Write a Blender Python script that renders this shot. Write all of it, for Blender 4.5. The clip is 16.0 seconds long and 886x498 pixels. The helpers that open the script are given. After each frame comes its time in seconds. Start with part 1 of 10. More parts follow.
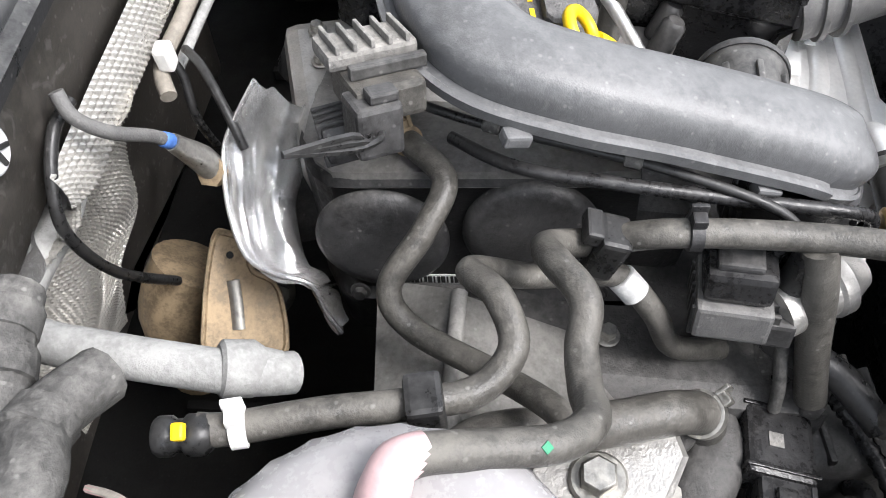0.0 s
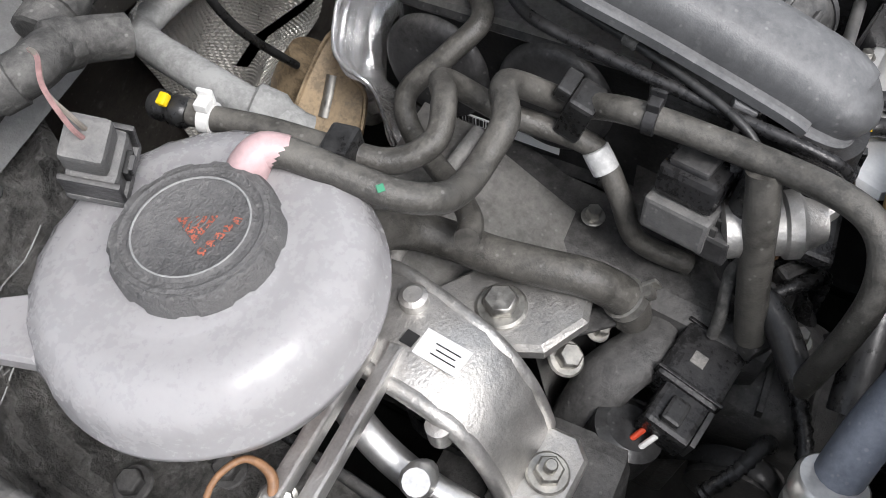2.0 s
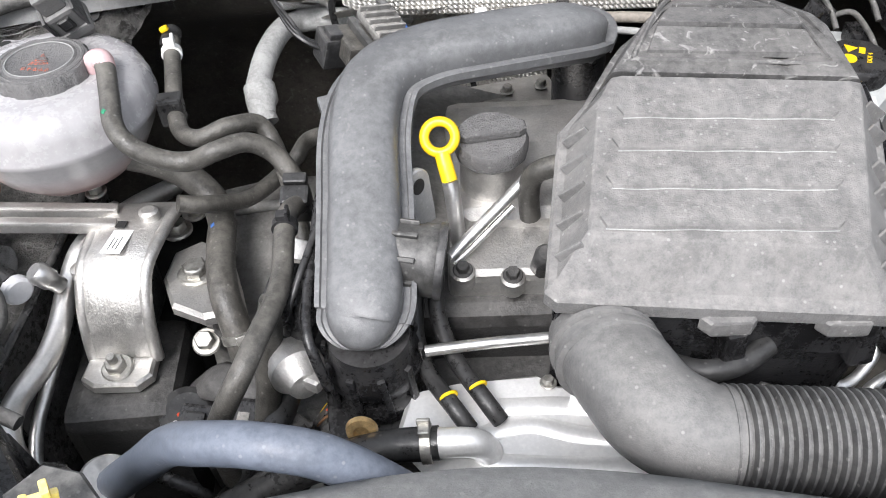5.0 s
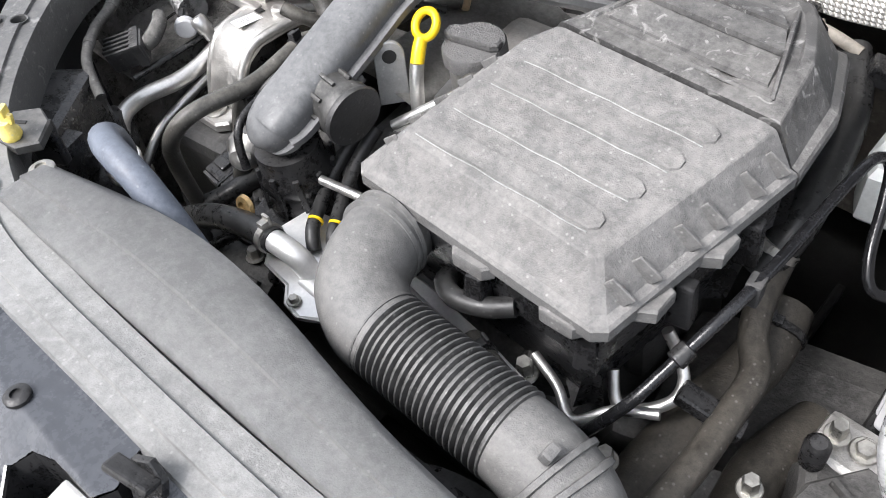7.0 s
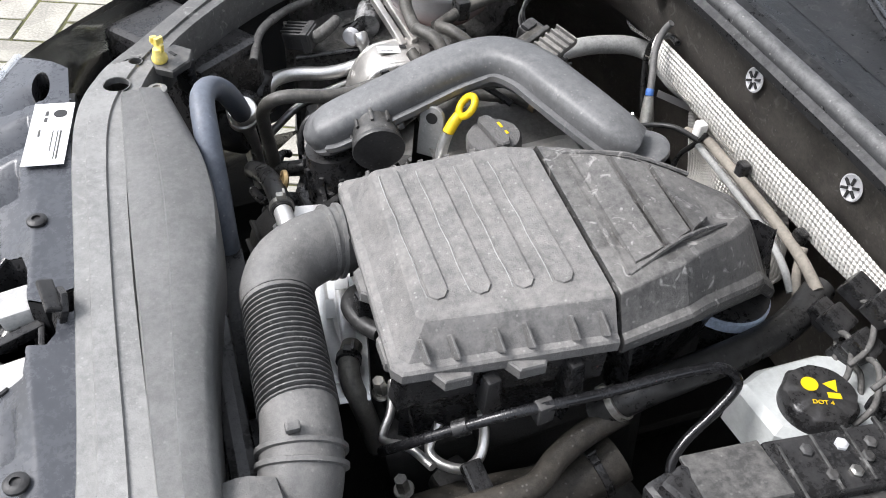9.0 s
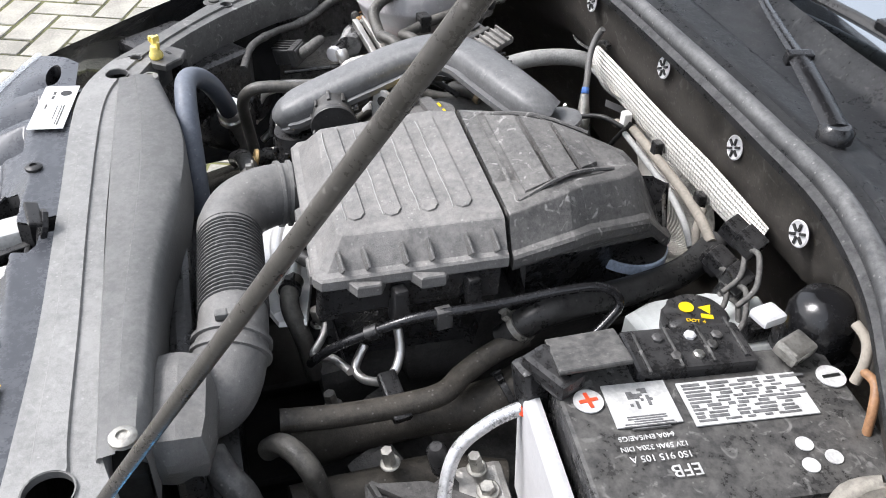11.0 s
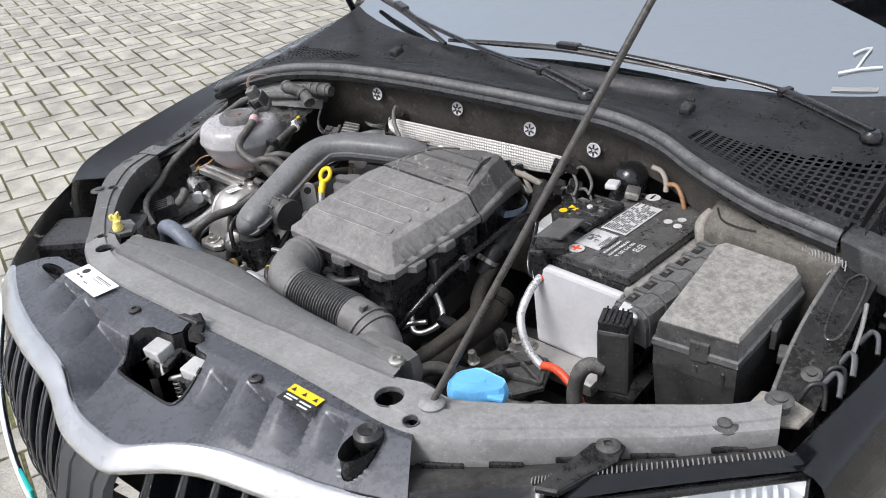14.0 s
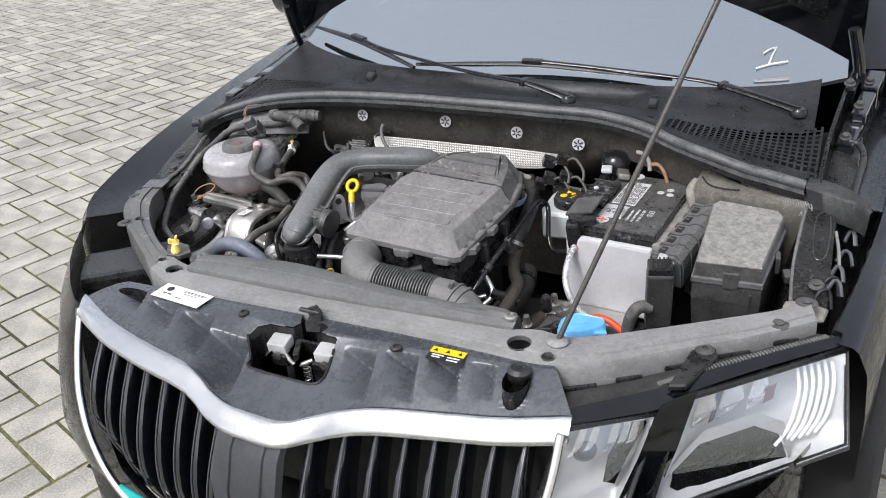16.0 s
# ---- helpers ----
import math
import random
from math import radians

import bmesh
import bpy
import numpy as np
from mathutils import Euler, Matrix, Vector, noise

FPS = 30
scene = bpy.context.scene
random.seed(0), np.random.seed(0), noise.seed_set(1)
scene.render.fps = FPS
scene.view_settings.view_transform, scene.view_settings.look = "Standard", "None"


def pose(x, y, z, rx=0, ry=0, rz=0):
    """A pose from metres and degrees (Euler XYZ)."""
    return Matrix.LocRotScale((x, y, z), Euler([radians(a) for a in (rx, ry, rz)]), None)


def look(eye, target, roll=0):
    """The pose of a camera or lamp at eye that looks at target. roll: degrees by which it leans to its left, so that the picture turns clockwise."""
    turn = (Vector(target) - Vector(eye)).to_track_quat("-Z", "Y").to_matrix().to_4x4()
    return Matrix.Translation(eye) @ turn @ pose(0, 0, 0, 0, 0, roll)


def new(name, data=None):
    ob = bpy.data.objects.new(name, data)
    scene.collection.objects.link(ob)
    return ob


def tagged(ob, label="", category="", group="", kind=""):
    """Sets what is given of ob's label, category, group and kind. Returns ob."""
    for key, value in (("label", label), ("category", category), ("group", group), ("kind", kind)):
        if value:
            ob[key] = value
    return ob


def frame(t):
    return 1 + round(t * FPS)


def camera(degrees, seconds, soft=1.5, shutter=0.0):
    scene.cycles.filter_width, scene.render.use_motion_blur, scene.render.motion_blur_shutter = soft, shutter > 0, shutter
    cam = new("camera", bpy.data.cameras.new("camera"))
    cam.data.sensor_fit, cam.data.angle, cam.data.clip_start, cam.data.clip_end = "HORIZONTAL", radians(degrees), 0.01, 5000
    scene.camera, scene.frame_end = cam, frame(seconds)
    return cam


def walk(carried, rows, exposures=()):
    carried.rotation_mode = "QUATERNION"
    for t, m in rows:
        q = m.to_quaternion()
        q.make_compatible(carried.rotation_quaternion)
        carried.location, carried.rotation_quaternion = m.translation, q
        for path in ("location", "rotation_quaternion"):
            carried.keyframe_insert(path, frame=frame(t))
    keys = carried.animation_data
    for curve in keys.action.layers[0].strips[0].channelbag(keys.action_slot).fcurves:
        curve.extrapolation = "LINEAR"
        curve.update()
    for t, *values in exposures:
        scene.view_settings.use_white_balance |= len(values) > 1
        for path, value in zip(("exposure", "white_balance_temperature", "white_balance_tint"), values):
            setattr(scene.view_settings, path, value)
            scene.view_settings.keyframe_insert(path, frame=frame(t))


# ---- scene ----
cam = camera(55.55, 16.0, soft=0.95)
PATH = [
    (0, look((-0.6217, 0.6539, 1.1792), (-0.0449, 0.7533, 0.3684), -7.71)),
    (0.5, look((-0.6645, 0.6051, 1.1670), (-0.1037, 0.7370, 0.3497), -9.28)),
    (1, look((-0.6845, 0.5406, 1.1718), (-0.1600, 0.7556, 0.3480), -11.40)),
    (1.5, look((-0.6794, 0.4888, 1.1689), (-0.1990, 0.7974, 0.3479), -12.84)),
    (2, look((-0.6784, 0.4581, 1.1740), (-0.2355, 0.8287, 0.3576), -11.24)),
    (2.5, look((-0.7348, 0.3062, 1.2209), (-0.2902, 0.7746, 0.4574), -10.25)),
    (3, look((-0.7295, 0.2087, 1.2735), (-0.3380, 0.7468, 0.5271), -7.89)),
    (3.5, look((-0.6230, 0.1113, 1.2736), (-0.3188, 0.7325, 0.5514), -5.86)),
    (4, look((-0.5096, 0.0655, 1.2466), (-0.3428, 0.7537, 0.5404), -3.23)),
    (4.5, look((-0.3618, 0.0874, 1.2393), (-0.3030, 0.8015, 0.5417), -3.65)),
    (5, look((-0.2000, 0.0734, 1.2364), (-0.2301, 0.8000, 0.5500), -3.55)),
    (5.2, look((-0.1300, 0.0314, 1.2306), (-0.1891, 0.7665, 0.5553), -1.95)),
    (7.3, look((0.3414, 0.1812, 1.2759), (-0.2207, 0.5797, 0.5512), -6.26)),
    (7.5, look((0.4005, 0.1964, 1.2921), (-0.2023, 0.5480, 0.5759), -5.19)),
    (8, look((0.4523, 0.2149, 1.3289), (-0.2058, 0.4914, 0.6286), -4.34)),
    (8.5, look((0.4425, 0.2640, 1.3513), (-0.2239, 0.5166, 0.6498), -0.00)),
    (9, look((0.4993, 0.3192, 1.3655), (-0.1724, 0.5887, 0.6754), 4.78)),
    (9.5, look((0.5859, 0.3581, 1.3537), (-0.1190, 0.5840, 0.6813), 2.68)),
    (10, look((0.6564, 0.4103, 1.3151), (-0.0797, 0.6058, 0.6670), 2.45)),
    (10.2, look((0.6713, 0.4273, 1.3202), (-0.0788, 0.6181, 0.6870), 2.70)),
    (12.3, look((0.8886, 0.0961, 1.3763), (0.1538, 0.4893, 0.8236), -0.81)),
    (12.5, look((0.9219, 0.0307, 1.4003), (0.1936, 0.4577, 0.8642), -1.52)),
    (13, look((0.9159, -0.1010, 1.4178), (0.2233, 0.4024, 0.9013), -3.04)),
    (13.5, look((0.8787, -0.2324, 1.4493), (0.2704, 0.3785, 0.9426), -3.74)),
    (14, look((0.8799, -0.3440, 1.4644), (0.3107, 0.3199, 0.9793), -5.13)),
    (14.5, look((0.7848, -0.4589, 1.4854), (0.2708, 0.2556, 1.0108), -5.21)),
    (15, look((0.7093, -0.5918, 1.5109), (0.2439, 0.1653, 1.0523), -5.48)),
    (15.5, look((0.6896, -0.7016, 1.5202), (0.2651, 0.0834, 1.0690), -4.66)),
    (16, look((0.6452, -0.7655, 1.5310), (0.2617, 0.0320, 1.0652), -4.48)),
]

walk(cam, PATH, exposures=[(0.0, 1.62, 6330, 12), (1.0, 1.24, 6330, 12), (1.5, 0.98, 6320, 12), (2.0, 0.86, 6310, 12), (3.0, 1.12, 6290, 12), (3.5, 1.14, 6280, 12), (4.5, 1.25, 6290, 12), (5.0, 1.33, 6300, 12), (7.5, 1.4, 6330, 12), (8.5, 1.08, 6330, 12), (9.5, 1.36, 6300, 12), (12.5, 1.08, 6300, 13), (13.0, 0.84, 6300, 13), (13.5, 0.83, 6290, 13), (16.0, 0.75, 6270, 13)])

# ---- daylight: bright overcast ----
world = bpy.data.worlds.new("overcast_sky")
scene.world = world
world.use_nodes = True
wn = world.node_tree
wn.nodes.clear()
w_out = wn.nodes.new("ShaderNodeOutputWorld")
w_bg = wn.nodes.new("ShaderNodeBackground")
w_sky = wn.nodes.new("ShaderNodeTexSky")
w_hsv = wn.nodes.new("ShaderNodeHueSaturation")
w_sky.sky_type = "NISHITA"
w_sky.sun_disc = False
w_sky.sun_elevation = radians(48)
w_sky.sun_rotation = radians(200)
w_sky.dust_density = 4.0
w_hsv.inputs["Saturation"].default_value = 0.45
w_bg.inputs["Strength"].default_value = 0.120
w_mix = wn.nodes.new("ShaderNodeMix")
w_mix.data_type = "RGBA"
w_mix.inputs["Factor"].default_value = 0.5
w_mix.inputs["B"].default_value = (5.6, 5.9, 6.2, 1)  # closed cloud, as bright overhead as at the sides
wn.links.new(w_sky.outputs[0], w_hsv.inputs["Color"])
wn.links.new(w_hsv.outputs[0], w_mix.inputs["A"])
wn.links.new(w_mix.outputs["Result"], w_bg.inputs["Color"])
wn.links.new(w_bg.outputs[0], w_out.inputs["Surface"])

sun = new("sun", bpy.data.lights.new("sun", "SUN"))
sun.data.energy = 1.8
sun.data.angle = radians(25)
sun.data.color = (1.0, 0.98, 0.96)
sun.matrix_world = look((-1.2, -2.6, 4.0), (0, 0.4, 0))


# ---- materials ----
def surf(name, col, rough=0.6, metal=0.0, var=0.25, scale=25.0, bump=0.15, bscale=350.0,
         dust=None, amount=0.0, dscale=18.0, coat=0.0, spec=0.5, scuff=0.0):
    """A surface with broad and fine variation of colour and gloss, fine relief, and dust that lies on its upper sides."""
    m = bpy.data.materials.new(name)
    m.use_nodes = True
    nt = m.node_tree
    b = nt.nodes["Principled BSDF"]
    tc = nt.nodes.new("ShaderNodeTexCoord")
    broad = nt.nodes.new("ShaderNodeTexNoise")
    broad.inputs["Scale"].default_value = scale
    broad.inputs["Detail"].default_value = 5.0
    broad.inputs["Roughness"].default_value = 0.6
    fine = nt.nodes.new("ShaderNodeTexNoise")
    fine.inputs["Scale"].default_value = bscale
    fine.inputs["Detail"].default_value = 3.0
    nt.links.new(tc.outputs["Object"], broad.inputs["Vector"])
    nt.links.new(tc.outputs["Object"], fine.inputs["Vector"])
    mid = nt.nodes.new("ShaderNodeTexNoise")
    mid.inputs["Scale"].default_value = 130.0
    mid.inputs["Detail"].default_value = 6.0
    mid.inputs["Roughness"].default_value = 0.72
    nt.links.new(tc.outputs["Object"], mid.inputs["Vector"])
    half = nt.nodes.new("ShaderNodeMath")
    half.operation = "MULTIPLY_ADD"
    half.inputs[1].default_value = 0.8
    nt.links.new(mid.outputs["Fac"], half.inputs[0])
    nt.links.new(broad.outputs["Fac"], half.inputs[2])
    add = nt.nodes.new("ShaderNodeMath")
    add.operation = "MULTIPLY_ADD"
    add.inputs[1].default_value = 0.45
    nt.links.new(fine.outputs["Fac"], add.inputs[0])
    nt.links.new(half.outputs[0], add.inputs[2])
    ramp = nt.nodes.new("ShaderNodeMapRange")
    ramp.inputs["From Min"].default_value = 0.97
    ramp.inputs["From Max"].default_value = 1.28
    nt.links.new(add.outputs[0], ramp.inputs["Value"])
    mix = nt.nodes.new("ShaderNodeMix")
    mix.data_type = "RGBA"
    mix.inputs["A"].default_value = (*[c * (1 - var) for c in col], 1)
    mix.inputs["B"].default_value = (*[min(1, c * (1 + var)) for c in col], 1)
    nt.links.new(ramp.outputs[0], mix.inputs["Factor"])
    out = mix.outputs["Result"]
    rmix = nt.nodes.new("ShaderNodeMapRange")
    rmix.inputs["To Min"].default_value = max(0.03, rough - min(0.12, 0.5 * var))
    rmix.inputs["To Max"].default_value = min(1, rough + min(0.12, 0.5 * var))
    nt.links.new(ramp.outputs[0], rmix.inputs["Value"])
    rout = rmix.outputs[0]
    if scuff:
        wear = nt.nodes.new("ShaderNodeTexNoise")
        wear.inputs["Scale"].default_value = 60.0
        wear.inputs["Detail"].default_value = 8.0
        wear.inputs["Distortion"].default_value = 1.5
        nt.links.new(tc.outputs["Object"], wear.inputs["Vector"])
        wr = nt.nodes.new("ShaderNodeMapRange")
        wr.inputs["From Min"].default_value = 0.6
        wr.inputs["From Max"].default_value = 0.72
        wr.inputs["To Max"].default_value = scuff
        nt.links.new(wear.outputs["Fac"], wr.inputs["Value"])
        smix = nt.nodes.new("ShaderNodeMix")
        smix.data_type = "RGBA"
        smix.inputs["B"].default_value = (0.5, 0.49, 0.47, 1)
        nt.links.new(wr.outputs[0], smix.inputs["Factor"])
        nt.links.new(out, smix.inputs["A"])
        out = smix.outputs["Result"]
    if dust:
        dn = nt.nodes.new("ShaderNodeTexNoise")
        dn.inputs["Scale"].default_value = dscale
        dn.inputs["Detail"].default_value = 9.0
        dn.inputs["Roughness"].default_value = 0.7
        nt.links.new(tc.outputs["Object"], dn.inputs["Vector"])
        dr = nt.nodes.new("ShaderNodeMapRange")
        dr.inputs["From Min"].default_value = 0.42
        dr.inputs["From Max"].default_value = 0.60
        dr.inputs["To Min"].default_value = amount * 0.25
        dr.inputs["To Max"].default_value = amount * 0.95
        both = nt.nodes.new("ShaderNodeMix")
        both.data_type = "FLOAT"
        both.inputs["Factor"].default_value = 0.45
        nt.links.new(dn.outputs["Fac"], both.inputs["A"])
        nt.links.new(mid.outputs["Fac"], both.inputs["B"])
        nt.links.new(both.outputs["Result"], dr.inputs["Value"])
        geo = nt.nodes.new("ShaderNodeNewGeometry")
        sep = nt.nodes.new("ShaderNodeSeparateXYZ")
        nt.links.new(geo.outputs["Normal"], sep.inputs[0])
        up = nt.nodes.new("ShaderNodeMapRange")
        up.inputs["From Min"].default_value = -0.1
        up.inputs["From Max"].default_value = 0.8
        up.inputs["To Min"].default_value = 0.10
        nt.links.new(sep.outputs["Z"], up.inputs["Value"])
        mul = nt.nodes.new("ShaderNodeMath")
        mul.operation = "MULTIPLY"
        nt.links.new(dr.outputs[0], mul.inputs[0])
        nt.links.new(up.outputs[0], mul.inputs[1])
        dmix = nt.nodes.new("ShaderNodeMix")
        dmix.data_type = "RGBA"
        dmix.inputs["B"].default_value = (*dust, 1)
        nt.links.new(mul.outputs[0], dmix.inputs["Factor"])
        nt.links.new(out, dmix.inputs["A"])
        out = dmix.outputs["Result"]
        # grit and dried drops
        cell = nt.nodes.new("ShaderNodeTexVoronoi")
        cell.inputs["Scale"].default_value = 210.0
        nt.links.new(tc.outputs["Object"], cell.inputs["Vector"])
        dot = nt.nodes.new("ShaderNodeMapRange")
        dot.inputs["From Min"].default_value = 0.30
        dot.inputs["From Max"].default_value = 0.16
        nt.links.new(cell.outputs["Distance"], dot.inputs["Value"])
        pick = nt.nodes.new("ShaderNodeSeparateColor")
        nt.links.new(cell.outputs["Color"], pick.inputs[0])
        some = nt.nodes.new("ShaderNodeMapRange")
        some.inputs["From Min"].default_value = 0.72
        some.inputs["From Max"].default_value = 1.0
        some.inputs["To Max"].default_value = min(0.4, amount * 0.6)
        nt.links.new(pick.outputs[0], some.inputs["Value"])
        grit = nt.nodes.new("ShaderNodeMath")
        grit.operation = "MULTIPLY"
        nt.links.new(dot.outputs[0], grit.inputs[0])
        nt.links.new(some.outputs[0], grit.inputs[1])
        gmix = nt.nodes.new("ShaderNodeMix")
        gmix.data_type = "RGBA"
        gmix.inputs["B"].default_value = (0.55, 0.54, 0.51, 1)
        nt.links.new(grit.outputs[0], gmix.inputs["Factor"])
        nt.links.new(out, gmix.inputs["A"])
        out = gmix.outputs["Result"]
        rd = nt.nodes.new("ShaderNodeMix")
        rd.data_type = "FLOAT"
        rd.inputs["B"].default_value = 0.92
        nt.links.new(mul.outputs[0], rd.inputs["Factor"])
        nt.links.new(rout, rd.inputs["A"])
        rout = rd.outputs["Result"]
    bp = nt.nodes.new("ShaderNodeBump")
    bp.inputs["Strength"].default_value = bump
    bp.inputs["Distance"].default_value = 0.002
    nt.links.new(add.outputs[0], bp.inputs["Height"])
    nt.links.new(bp.outputs[0], b.inputs["Normal"])
    nt.links.new(out, b.inputs["Base Color"])
    nt.links.new(rout, b.inputs["Roughness"])
    b.inputs["Metallic"].default_value = metal
    b.inputs["Coat Weight"].default_value = coat
    b.inputs["Coat Roughness"].default_value = 0.05
    b.inputs["Specular IOR Level"].default_value = spec
    if dust:
        sp = nt.nodes.new("ShaderNodeMapRange")
        sp.inputs["To Min"].default_value = spec
        sp.inputs["To Max"].default_value = spec * 0.1
        nt.links.new(mul.outputs[0], sp.inputs["Value"])
        nt.links.new(sp.outputs[0], b.inputs["Specular IOR Level"])
    return m


DUST = (0.37, 0.355, 0.335)
M = {}
M["dusty_plastic"] = surf("dusty_grey_plastic", (0.175, 0.174, 0.17), 0.48, var=0.14, dust=(0.40, 0.395, 0.38), amount=0.46, dscale=9, scuff=0.2, bump=0.35, bscale=700, spec=0.35)
M["lid_plastic"] = surf("airbox_plastic", (0.128, 0.126, 0.123), 0.46, var=0.2, dust=(0.36, 0.342, 0.322), amount=0.50, dscale=40, bump=0.6, bscale=800, scuff=0.14, spec=0.38)
M["rear_plastic"] = surf("scratched_airbox_plastic", (0.062, 0.061, 0.060), 0.42, var=0.3, dust=(0.36, 0.345, 0.325), amount=0.42, dscale=14, bump=0.5, bscale=500, scuff=0.6, spec=0.4)
M["pipe_plastic"] = surf("intake_pipe_plastic", (0.088, 0.089, 0.091), 0.36, var=0.12, dust=(0.40, 0.40, 0.395), amount=0.30, dscale=9, bump=0.2, bscale=900, scuff=0.10)
M["black_plastic"] = surf("black_plastic", (0.012, 0.012, 0.013), 0.3, var=0.5, dust=DUST, amount=0.09, dscale=25, bump=0.3, spec=0.4)
M["cover_plastic"] = surf("front_cover_plastic", (0.044, 0.047, 0.054), 0.24, var=0.1, dust=(0.34, 0.35, 0.38), amount=0.12, dscale=3, scuff=0.05, spec=0.55, bump=0.1)
M["rubber"] = surf("hose_rubber", (0.042, 0.040, 0.036), 0.42, var=0.3, dust=(0.38, 0.355, 0.31), amount=0.27, dscale=25, bump=0.4, bscale=600)
M["rubber_grimy"] = surf("grimy_brown_rubber", (0.030, 0.027, 0.023), 0.5, var=0.35, dust=(0.20, 0.18, 0.15), amount=0.30, dscale=14, bump=0.4, bscale=500, spec=0.35)
M["rubber_dark"] = surf("dark_rubber", (0.013, 0.013, 0.013), 0.34, var=0.4, dust=(0.25, 0.245, 0.24), amount=0.14, dscale=30, spec=0.4)
M["blue_hose"] = surf("blue_grey_rubber", (0.088, 0.102, 0.13), 0.42, var=0.15, dust=(0.34, 0.36, 0.4), amount=0.3, dscale=20)
M["alu"] = surf("cast_aluminium", (0.56, 0.55, 0.53), 0.36, metal=0.85, var=0.15, bump=0.4, bscale=500, dust=(0.27, 0.24, 0.2), amount=0.4, dscale=30)
M["alu_bright"] = surf("pressed_aluminium", (0.84, 0.835, 0.82), 0.36, metal=0.6, var=0.08, bump=0.1, scale=12, dust=(0.4, 0.38, 0.35), amount=0.15)
M["alu_pipe"] = surf("aluminium_pipe", (0.72, 0.71, 0.69), 0.33, metal=0.9, var=0.12, bump=0.1, dust=DUST, amount=0.2)
M["chrome"] = surf("chrome", (0.98, 0.98, 0.985), 0.12, metal=1.0, var=0.02, bump=0.0)
M["steel"] = surf("zinc_steel", (0.42, 0.41, 0.38), 0.38, metal=0.85, var=0.25, scale=60, dust=(0.2, 0.18, 0.15), amount=0.3)
M["rust"] = surf("heat_browned_steel", (0.30, 0.225, 0.14), 0.55, metal=0.3, var=0.35, scale=40)
M["block"] = surf("engine_casting", (0.034, 0.033, 0.032), 0.55, var=0.5, dust=DUST, amount=0.2, bump=0.6)
# near-black of trays and core; also paints the shade in holes and folds
M["shadow_black"] = surf("tray_and_shade_black", (0.008, 0.008, 0.008), 0.7, dust=DUST, amount=0.05)
M["paint"] = surf("black_car_paint", (0.005, 0.006, 0.009), 0.13, var=0.2, bump=0.0, coat=1.0, dust=(0.2, 0.2, 0.21), amount=0.05)
M["paint_dirty"] = surf("dirty_black_paint", (0.010, 0.011, 0.013), 0.25, var=0.4, dust=(0.30, 0.28, 0.25), amount=0.22, dscale=12, coat=0.3, scuff=0.25)
M["firewall"] = surf("firewall_paint", (0.092, 0.084, 0.074), 0.5, var=0.35, dust=DUST, amount=0.35, dscale=10, scuff=0.2)
M["seal"] = surf("seal_rubber", (0.036, 0.037, 0.039), 0.38, dust=(0.34, 0.34, 0.335), amount=0.42, dscale=30)
M["cowl"] = surf("cowl_plastic", (0.020, 0.021, 0.024), 0.33, dust=(0.28, 0.285, 0.29), amount=0.22, dscale=14, scuff=0.12)
M["yellow"] = surf("yellow_plastic", (0.85, 0.58, 0.01), 0.4, var=0.1)
M["nut_yellow"] = surf("faded_yellow_plastic", (0.84, 0.66, 0.14), 0.45, var=0.15, dust=(0.8, 0.76, 0.6), amount=0.5, dscale=90)
M["white"] = surf("white_plastic", (0.78, 0.77, 0.74), 0.4, var=0.06, dust=DUST, amount=0.1)
M["paper"] = surf("white_sticker", (0.82, 0.82, 0.81), 0.5, var=0.04, bump=0.02)
M["ink"] = surf("black_ink", (0.02, 0.02, 0.02), 0.5, bump=0.0)
M["red"] = surf("red_insulation", (0.7, 0.08, 0.03), 0.45)
M["blue_cap"] = surf("blue_cap_plastic", (0.15, 0.45, 0.78), 0.42, var=0.08, bump=0.05)
M["jacket"] = surf("battery_jacket", (0.52, 0.52, 0.53), 0.55, var=0.06, dust=(0.4, 0.38, 0.35), amount=0.2)
M["brake_tank"] = surf("brake_fluid_tank", (0.52, 0.54, 0.53), 0.4, var=0.08)
M["tape"] = surf("fabric_tape", (0.05, 0.049, 0.046), 0.75, var=0.5, dust=DUST, amount=0.4, bump=0.8)
M["beige"] = surf("beige_sleeve", (0.25, 0.225, 0.19), 0.75, var=0.2)
M["paver"] = surf("concrete_paver", (0.335, 0.318, 0.275), 0.9, var=0.28, scale=5, bump=0.7, bscale=160)
pv = M["paver"].node_tree
pin = pv.nodes["Principled BSDF"].inputs["Base Color"]
info, isle, frac, tone, mul = (pv.nodes.new(k) for k in ("ShaderNodeObjectInfo", "ShaderNodeNewGeometry", "ShaderNodeMath", "ShaderNodeMapRange", "ShaderNodeVectorMath"))
frac.operation, mul.operation = "ADD", "MULTIPLY"
tone.inputs["From Max"].default_value = 2.0
tone.inputs["To Min"].default_value, tone.inputs["To Max"].default_value = 0.80, 1.20
pv.links.new(info.outputs["Random"], frac.inputs[0])
pv.links.new(isle.outputs["Random Per Island"], frac.inputs[1])
pv.links.new(frac.outputs[0], tone.inputs["Value"])
pv.links.new(pin.links[0].from_socket, mul.inputs[0])
pv.links.new(tone.outputs[0], mul.inputs[1])
pv.links.new(mul.outputs[0], pin)
M["joint"] = surf("joint_sand_and_moss", (0.082, 0.082, 0.032), 0.95, var=0.8, scale=2.5, bump=0.6, bscale=60)
M["tyre"] = surf("tyre_rubber", (0.02, 0.02, 0.02), 0.7)
M["cap_plastic"] = surf("cap_plastic", (0.10, 0.098, 0.096), 0.5, var=0.15, scale=400, dust=(0.30, 0.29, 0.28), amount=0.28, dscale=300, bump=0.8, bscale=900)
